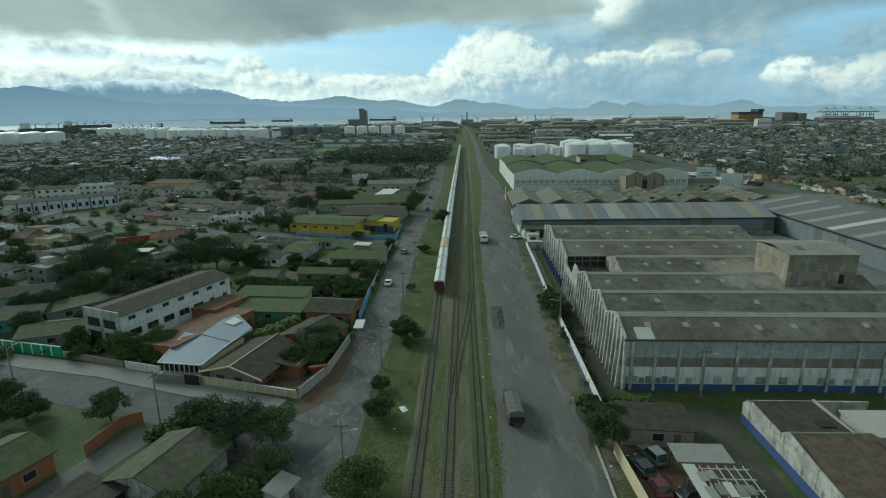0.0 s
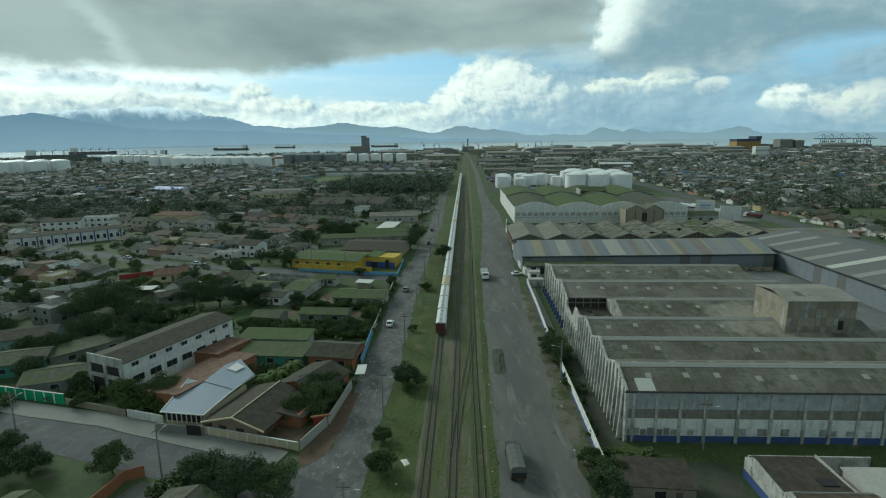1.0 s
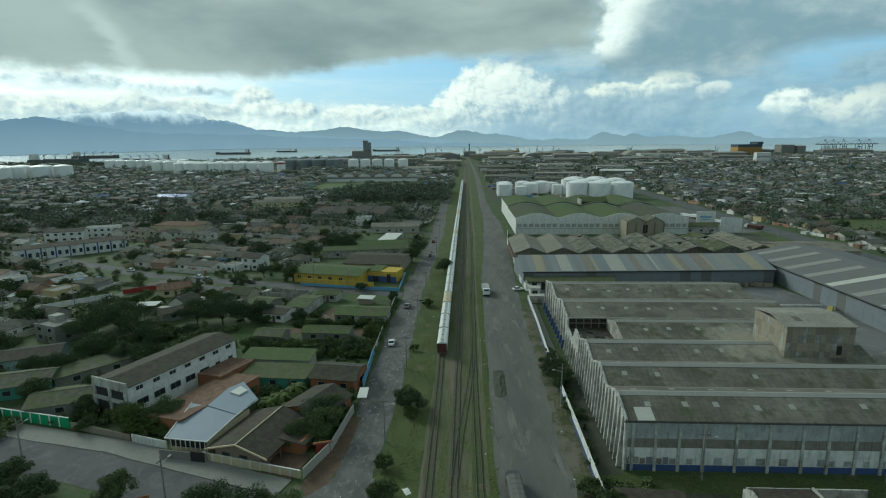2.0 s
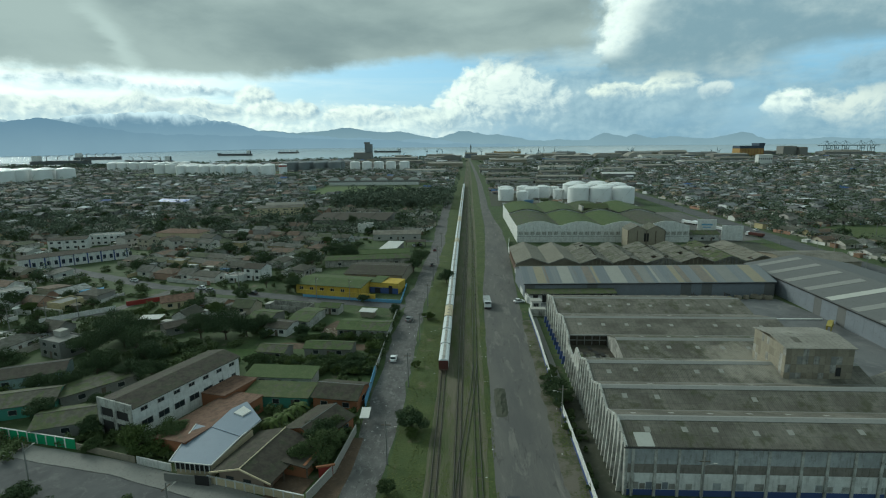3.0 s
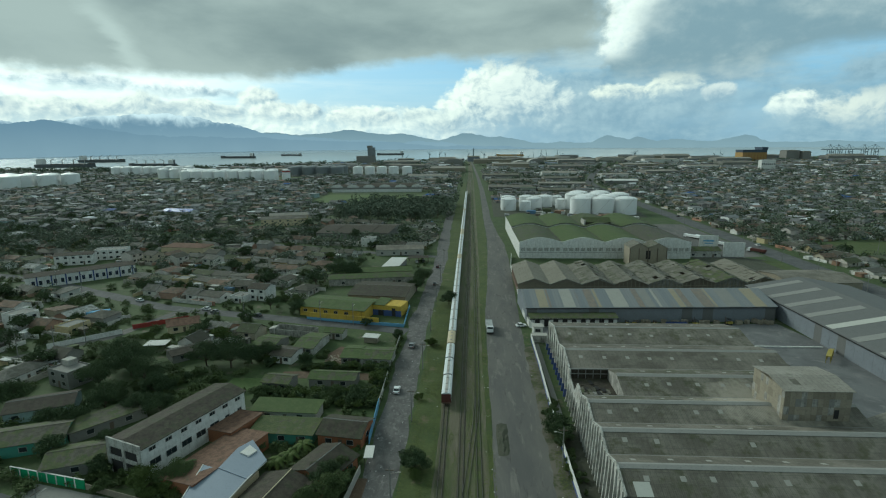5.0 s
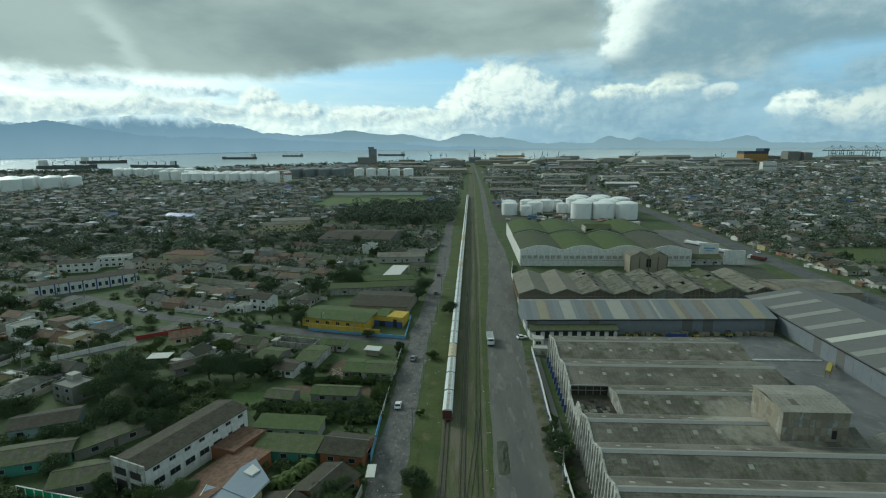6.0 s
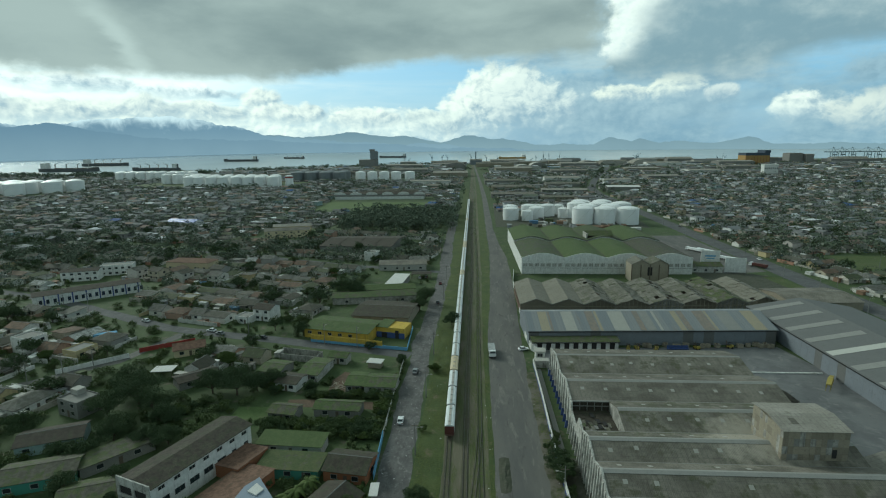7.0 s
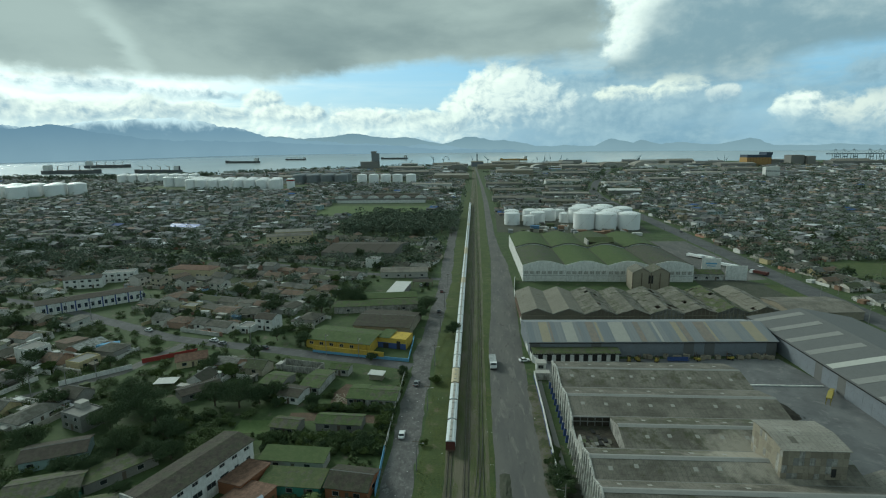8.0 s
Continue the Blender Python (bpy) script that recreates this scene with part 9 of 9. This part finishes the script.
# nearest houses: a few plans, each built once and then repeated
plans, kinds = {}, (
    ("small plastered house with a pitched roof", 9.5, 7.5, 2.8, "gable", 1.5, "se", 1, True), ("plastered house with a hipped roof", 10, 8.5, 2.9, "hip", 1.7, "sse", 1, False), ("narrow house with a lean-to roof", 7, 9, 2.8, "shed", 0.9, "sse", 1, False),
    ("low house with a wide pitched roof", 12, 8, 2.8, "gable", 1.3, "ssw", 1, True), ("two-storey plastered house with a pitched roof", 8.5, 8, 5.6, "gable", 1.5, "sse", 2, False), ("flat-roofed plastered house in a garden", 9, 7, 3.0, "flat", 0, "sse", 1, False),
    ("small house with a steep roof", 7.5, 7, 2.8, "gable", 2.0, "sn", 1, False), ("long house under a hipped roof", 13, 8, 2.9, "hip", 1.6, "sse", 1, False), ("two-storey house with a flat roof", 8, 9, 5.8, "flat", 0, "sse", 2, False), ("house with a low pitched roof", 10, 9, 2.8, "gable", 1.1, "ssw", 1, True))
for k, (_, x, y, a) in enumerate(near_lots):
    n = rngl.choice((0, 0, 0, 1, 1, 2, 2, 3, 3, 3, 4, 6, 6, 7, 9, 9, 9, 5 if k % 3 else 8))
    lab, w_, d_, h_, rf, rs, ho, st, po = kinds[n]
    key = (n, k % 2)
    if key not in plans:
        plans[key] = house(lab, w_, d_, h_, rf, rs, "roof_town", "wall_town", ho, (x, y, 0), a, "houses of the town", storeys=st, porch=po, plain=True)
    else:
        copy_thing(plans[key], pose(x, y, 0, 0, 0, a))
# garden walls between the nearest lots
gw = None
for k, (_, x, y, a) in enumerate(near_lots[:110]):
    b = radians(a)
    px_, py_ = x + 6.2 * math.cos(b), y + 6.2 * math.sin(b)
    m_ = pose(px_, py_, 0, 0, 0, a + 90)
    if gw is None:
        gw = thing("garden_wall", "plain rendered garden wall between lots", "wall", (px_, py_, 0), a + 90, "garden walls")
        part("panel", Shape().box(-7, 7, -0.08, 0.08, 0, 1.7), "wall_town", gw)
        part("coping", Shape().box(-7, 7, -0.12, 0.12, 1.7, 1.77), "pale_concrete", gw)
    else:
        copy_thing(gw, m_)

# trees of the town
kindsT = [tree("dark green town tree between houses", 120 + i, h, r, 1300, 0.30, m_, (0, 0, 0), 0, 0.25, "tree", "tree", "town trees", 12) for i, (h, r, m_) in enumerate(((6.5, 4.4, "leaf_dark"), (8.0, 5.0, "leaf_dark"), (5.0, 3.6, "leaf_mid"), (7.0, 4.0, "leaf_dark"), (4.2, 3.2, "leaf_light")))]
spots = []
while len(spots) < 270:
    y = rngl.uniform(100, 520)
    x = rngl.choice((rngl.uniform(-0.98 * y - 10, -28), rngl.uniform(-0.98 * y - 10, -28), rngl.uniform(222, 240 + y * 0.6)))
    if is_free(x, y, 1) and street_gap(x, y) > 8 and seen_from_flight(x, y) and all((x - l[1]) ** 2 + (y - l[2]) ** 2 > 36 for l in near_lots):
        spots.append((x, y))
for i, (x, y) in enumerate(spots):
    k = rngl.uniform(0.6, 1.2)
    if i < len(kindsT):
        kindsT[i].matrix_world = pose(x, y, 0)
    else:
        c = copy_thing(rngl.choice(kindsT), pose(x, y, 0, 0, 0, rngl.uniform(0, 360)))
        c.scale = (k, k, k)

# lean-tos, yard walls and heaps behind the houses, past counting
yard_walls, yard_roofs, fences = Shape(), Shape(), Shape()
rngy = random.Random(55)
for _, x, y, a in near_lots + far_lots[:260]:
    for _k in range(rngy.choice((2, 3, 4, 5))):
        b, r = rngy.uniform(0, 2 * math.pi), rngy.uniform(5.0, 8.5)
        px_, py_ = x + math.cos(b) * r, y + math.sin(b) * r
        if street_gap(px_, py_) < 4.5 or not is_free(px_, py_, 0):
            continue
        m_ = pose(px_, py_, 0, 0, 0, a + rngy.choice((0, 90)) + rngy.uniform(-6, 6))
        w_, d_, h_ = rngy.uniform(1.6, 4.6), rngy.uniform(1.4, 3.6), rngy.uniform(1.2, 2.5)
        yard_walls.add([m_ @ Vector(v) for v in Shape().box(-w_ / 2, w_ / 2, -d_ / 2, d_ / 2, 0, h_).v], Shape().box(0, 1, 0, 1, 0, 1).f)
        s2 = shed_roof(w_, d_, h_ + 0.01, rngy.uniform(0.1, 0.5), 0.25, 0.1)
        yard_roofs.add([m_ @ Vector(v) for v in s2.v], s2.f)
    for _k in range(3):
        b = radians(a + rngy.choice((0, 90, 180, 270)))
        r, ln = rngy.uniform(6.2, 8.4), rngy.uniform(4, 7)
        px_, py_ = x + math.cos(b) * r, y + math.sin(b) * r
        if street_gap(px_, py_) < 3.6 or not is_free(px_, py_, 0):
            continue
        m_ = pose(px_, py_, 0, 0, 0, math.degrees(b) + 90)
        s2 = Shape().box(-ln, ln, -0.1, 0.1, 0, rngy.uniform(1.2, 2.1))
        fences.add([m_ @ Vector(v) for v in s2.v], s2.f)
for k in range(44):                        # stores, pipes and parked gear between the tanks and the halls
    px_, py_ = (rngy.uniform(34, 165), rngy.uniform(500, 524)) if k % 3 else (rngy.uniform(58, 100), rngy.uniform(538, 562))
    m_ = pose(px_, py_, 0, 0, 0, rngy.choice((0, 90)) + rngy.uniform(-5, 5))
    w_, d_, h_ = rngy.uniform(2, 9), rngy.uniform(2, 5), rngy.uniform(1.2, 3.6)
    yard_walls.add([m_ @ Vector(v) for v in Shape().box(-w_ / 2, w_ / 2, -d_ / 2, d_ / 2, 0, h_).v], Shape().box(0, 1, 0, 1, 0, 1).f)
    s2 = shed_roof(w_, d_, h_ + 0.01, rngy.uniform(0.1, 0.6), 0.25, 0.1)
    yard_roofs.add([m_ @ Vector(v) for v in s2.v], s2.f)
yards = thing("yard_clutter", "lean-tos, sheds and garden walls crowded between the houses", "outbuildings")
yards["kind"] = "stuff"
part("shed_walls", yard_walls, "clutter", yards)
part("shed_roofs", yard_roofs, "clutter", yards)
part("yard_walls", fences, "garden_wall", yards)

# ---------- the far town, too many to count ----------
walls, roofs, holes_ = Shape(), Shape(), Shape()
rngf = random.Random(31)
for _, x, y, a in far_lots:
    if rngf.random() < 0.10:
        continue
    m_ = pose(x, y, 0, 0, 0, a)
    w_, d_, h_ = rngf.uniform(7, 13), rngf.uniform(6, 10), rngf.choice((2.8, 2.8, 3.0, 3.2, 5.6))
    rs = rngf.uniform(0.7, 1.8)
    s1, s2, s3 = Shape().box(-w_ / 2, w_ / 2, -d_ / 2, d_ / 2, 0, h_), gable_roof(w_, d_, h_, rs, 0.45, 0.15), Shape()
    if rngf.random() < 0.3:
        s2 = hip_roof(w_, d_, h_, rs, 0.45)
    if rngf.random() < 0.12:
        s2 = Shape().box(-w_ / 2 - 0.1, w_ / 2 + 0.1, -d_ / 2 - 0.1, d_ / 2 + 0.1, h_, h_ + 0.35)
    for q in (-1, 1):
        s3.box(-w_ * 0.3 - 0.7, -w_ * 0.3 + 0.7, q * d_ / 2 - 0.06, q * d_ / 2 + 0.06, h_ - 1.9, h_ - 0.8).box(w_ * 0.2 - 0.6, w_ * 0.2 + 0.6, q * d_ / 2 - 0.06, q * d_ / 2 + 0.06, h_ - 2.4, h_ - 0.7)
    for src, dst in ((s1, walls), (s2, roofs), (s3, holes_)):
        dst.add([m_ @ Vector(v) for v in src.v], src.f)
# larger scattered buildings of the port side
for i in range(1500):
    y = rngf.uniform(660, 2350) if i % 4 == 0 else rngf.uniform(1450, 2350)
    x = rngf.uniform(-0.55 * y, 0.9 * y)
    if not is_free(x, y) or y > shore(x / y) - 60 or street_gap(x, y) < 24 or abs(x + 2) < 32 or abs(x - 14) < 34 or y < 1450 and not -30 < x < 185:
        continue
    m_ = pose(x, y, 0, 0, 0, rngf.uniform(-20, 20))
    w_, d_, h_ = rngf.uniform(10, 40), rngf.uniform(9, 22), rngf.uniform(3.5, 8)
    for src, dst in ((Shape().box(-w_ / 2, w_ / 2, -d_ / 2, d_ / 2, 0, h_), walls), (gable_roof(w_, d_, h_, h_ * 0.22, 0.5, 0.3), roofs)):
        dst.add([m_ @ Vector(v) for v in src.v], src.f)
far = thing("far_town", "dense far districts of low pale houses under weathered roofs", "houses")
far["kind"] = "stuff"
part("far_walls", walls, "wall_far", far)
part("far_roofs", roofs, "roof_far", far)
part("far_windows", holes_, "glass", far)

# far woods and garden trees as one mass of leaf clumps
wood, stems = Shape(), Shape()


def clump_tree(x, y, h, r, n_, leaf):
    stems.bar((x, y, 0), (x, y, h * 0.5), 0.2, 0.12, 4)
    for _ in range(n_):
        q = Vector((rngf.gauss(0, 1), rngf.gauss(0, 1), rngf.gauss(0, 1))).normalized() * rngf.uniform(0.72, 1.0) ** 0.7
        p = Vector((x + q.x * r, y + q.y * r, h * 0.58 + q.z * h * 0.40))
        if noise.noise((p.x * 0.45, p.y * 0.45, p.z * 0.45)) < -0.12:
            continue
        a = Vector((rngf.uniform(-1, 1), rngf.uniform(-1, 1), rngf.uniform(-0.4, 0.4))).normalized()
        b = Vector((rngf.uniform(-1, 1), rngf.uniform(-1, 1), rngf.uniform(-1, 1))).cross(a).normalized()
        s_ = leaf * rngf.uniform(0.6, 1.3)
        wood.add([p - a * s_, p - b * s_ * 0.7, p + a * s_, p + b * s_ * 0.7], [(0, 1, 2, 3)])


for i in range(260):
    clump_tree(rngf.uniform(-134, -20), rngf.uniform(492, 632), rngf.uniform(9, 15), rngf.uniform(4.5, 7.5), 130, 1.0)
# shrubs and hedges that fill the nearer gardens, and rough growth on the verges
near_leaf = Shape()


def growth(x, y, r, h):
    for _ in range(int(50 + r * 80)):
        q = Vector((rngf.gauss(0, 1), rngf.gauss(0, 1), rngf.gauss(0, 1))).normalized() * rngf.uniform(0.3, 1.0)
        p = Vector((x + q.x * r, y + q.y * r, max(0.1, h * 0.45 + q.z * h * 0.5)))
        a = Vector((rngf.uniform(-1, 1), rngf.uniform(-1, 1), rngf.uniform(-0.4, 0.4))).normalized()
        b = Vector((rngf.uniform(-1, 1), rngf.uniform(-1, 1), rngf.uniform(-1, 1))).cross(a).normalized()
        s_ = rngf.uniform(0.14, 0.34)
        near_leaf.add([p - a * s_, p - b * s_ * 0.7, p + a * s_, p + b * s_ * 0.7], [(0, 1, 2, 3)])


cnt = 0
while cnt < 1350:
    y = rngf.uniform(92, 430)
    x = rngf.choice((rngf.uniform(-1.0 * y - 15, -26.5), rngf.uniform(-1.0 * y - 15, -26.5), rngf.uniform(-1.0 * y - 15, -26.5), rngf.uniform(216, 240 + y * 0.5)))
    if is_free(x, y, -3) and street_gap(x, y) > 4 and seen_from_flight(x, y) and all((x - l[1]) ** 2 + (y - l[2]) ** 2 > 34 for l in near_lots):
        growth(x, y, rngf.uniform(0.8, 2.6), rngf.uniform(1.0, 3.4))
        cnt += 1
for x0, x1, y0, y1, n_, h in ((-36, -25.8, 93, 101, 16, 3.4), (-45, -37, 104, 115, 14, 2.8), (-36, -25.2, 109, 114, 9, 2.4), (-58, -26, 133.5, 143, 60, 3.0), (-53, -26, 157.6, 160, 34, 2.2), (-84, -72, 99, 103, 12, 2.6), (-66, -57, 94.5, 100, 12, 2.2), (-30, -22.8, 56, 67, 14, 3.0), (-46, -37, 69, 74, 14, 2.8), (-80, -74, 108, 142, 26, 3.4), (-102, -74, 138, 156, 50, 3.6),
                              (21.8, 23.0, 86, 128, 16, 1.2), (-26, -25.0, 136, 190, 20, 2.4), (-34, -27, 125, 132, 10, 1.6), (-74, -64, 138, 143, 14, 2.4), (-29, -25.6, 143, 158, 14, 3.0), (-52, -48, 162, 172, 8, 1.8), (20, 30, 77, 84, 18, 2.2), (-92, -80, 60, 80, 20, 2.4), (-50, -40, 40, 54, 12, 2.4), (-118, -104, 100, 106, 14, 2.4), (-26.0, -25.2, 92, 116, 8, 1.6)):
    for _ in range(n_):
        growth(rngf.uniform(x0, x1), rngf.uniform(y0, y1), rngf.uniform(0.5, 1.0) * h * 0.6, h * rngf.uniform(0.5, 1.1))
single("garden_growth", near_leaf, "leaf_mid", "mass of green shrubs and hedges in the gardens", "shrubs", kind="stuff")
tufts = Shape()
for x0, x1, y0, y1, n_ in ((-15.0, -8.2, 50, 230, 9000), (2.6, 5.2, 50, 230, 3000), (-5.4, -3.5, 50, 220, 4000), (-1.2, 1.2, 50, 220, 4500), (18.4, 20.6, 55, 186, 2600), (22, 72, 81, 86.5, 2600)):
    for _ in range(n_):
        x, y = rngf.uniform(x0, x1), rngf.uniform(y0, y1)
        if noise.noise((x * 0.35, y * 0.12, 2)) < rngf.uniform(-0.35, 0.25) or x < -20 and street_gap(x, y) < 9:
            continue
        h, a = rngf.uniform(0.07, 0.20), rngf.uniform(0, 2 * math.pi)
        dx, dy = math.cos(a) * h, math.sin(a) * h
        tufts.add([(x - dx, y - dy, 0.06), (x + dy, y - dx, 0.07 + h * rngf.random() * 0.4), (x + dx, y + dy, 0.08 + h * 0.3), (x - dy, y + dx, 0.07)], [(0, 1, 2, 3)])
single("grass_growth", tufts, "tuft", "rough tufts of grass on the verges", "grass", kind="stuff")
cnt = 0
while cnt < 6200:
    y = 360 + 1150 * rngf.random() ** 1.3
    x = rngf.uniform(-1.0 * y, 0.85 * y)
    if is_free(x, y, 2) and street_gap(x, y) > 9:
        k = 1.3 if cnt % 9 == 0 else 1.0
        clump_tree(x, y, rngf.uniform(4.5, 8.5) * k, rngf.uniform(2.4, 4.6) * k, 70, 0.72)
        cnt += 1
for i in range(620):
    y = rngf.uniform(900, 2350)
    x = rngf.uniform(-0.9 * y, 0.9 * y)
    if is_free(x, y, 2) and y < shore(x / y) - 20:
        for q in range(3):
            clump_tree(x + rngf.uniform(-20, 20), y + rngf.uniform(-8, 8), rngf.uniform(6, 13), rngf.uniform(5, 9), 40, 1.8)
for i in range(420):                       # the wooded shore
    u = rngf.uniform(-1.0, -0.05)
    y = shore(u) - rngf.uniform(15, 120)
    clump_tree(u * y, y, rngf.uniform(9, 17), rngf.uniform(7, 12), 34, 2.4)
for (x0, y0), (x1, y1) in STREETS[11:]:             # a loose belt of trees and bushes along the highway
    for k in range(int(math.hypot(x1 - x0, y1 - y0) / 3.4)):
        t = rngf.random()
        x, y = x0 + t * (x1 - x0) + rngf.choice((rngf.uniform(12, 30), rngf.uniform(12, 30), -rngf.uniform(13, 20))), y0 + t * (y1 - y0)
        if is_free(x, y, 0) and seen_from_flight(x, y):
            clump_tree(x, y, rngf.uniform(1.6, 6.5), rngf.uniform(1.4, 4.2), 60, 0.6)
for _ in range(34):                         # a dense grove in the town
    clump_tree(rngf.uniform(-330, -235), rngf.uniform(318, 385), rngf.uniform(7, 11), rngf.uniform(4, 6.5), 260, 0.6)
cnt = 0
while cnt < 260:                            # garden trees further back in the town
    y = rngf.uniform(230, 430)
    x = rngf.uniform(-1.0 * y - 15, -30) if cnt % 4 else rngf.uniform(225, 240 + y * 0.5)
    if is_free(x, y, 1) and street_gap(x, y) > 6 and seen_from_flight(x, y) and all((x - l[1]) ** 2 + (y - l[2]) ** 2 > 40 for l in near_lots):
        clump_tree(x, y, rngf.uniform(4, 8), rngf.uniform(2.2, 4.2), 190, 0.42)
        cnt += 1
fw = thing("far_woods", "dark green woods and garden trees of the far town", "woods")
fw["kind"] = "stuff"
# dark green woods, with the haze already in their leaf colour
part("far_leaves", wood, "leaf_far_haze", fw)
part("far_trunks", stems, "bark", fw)
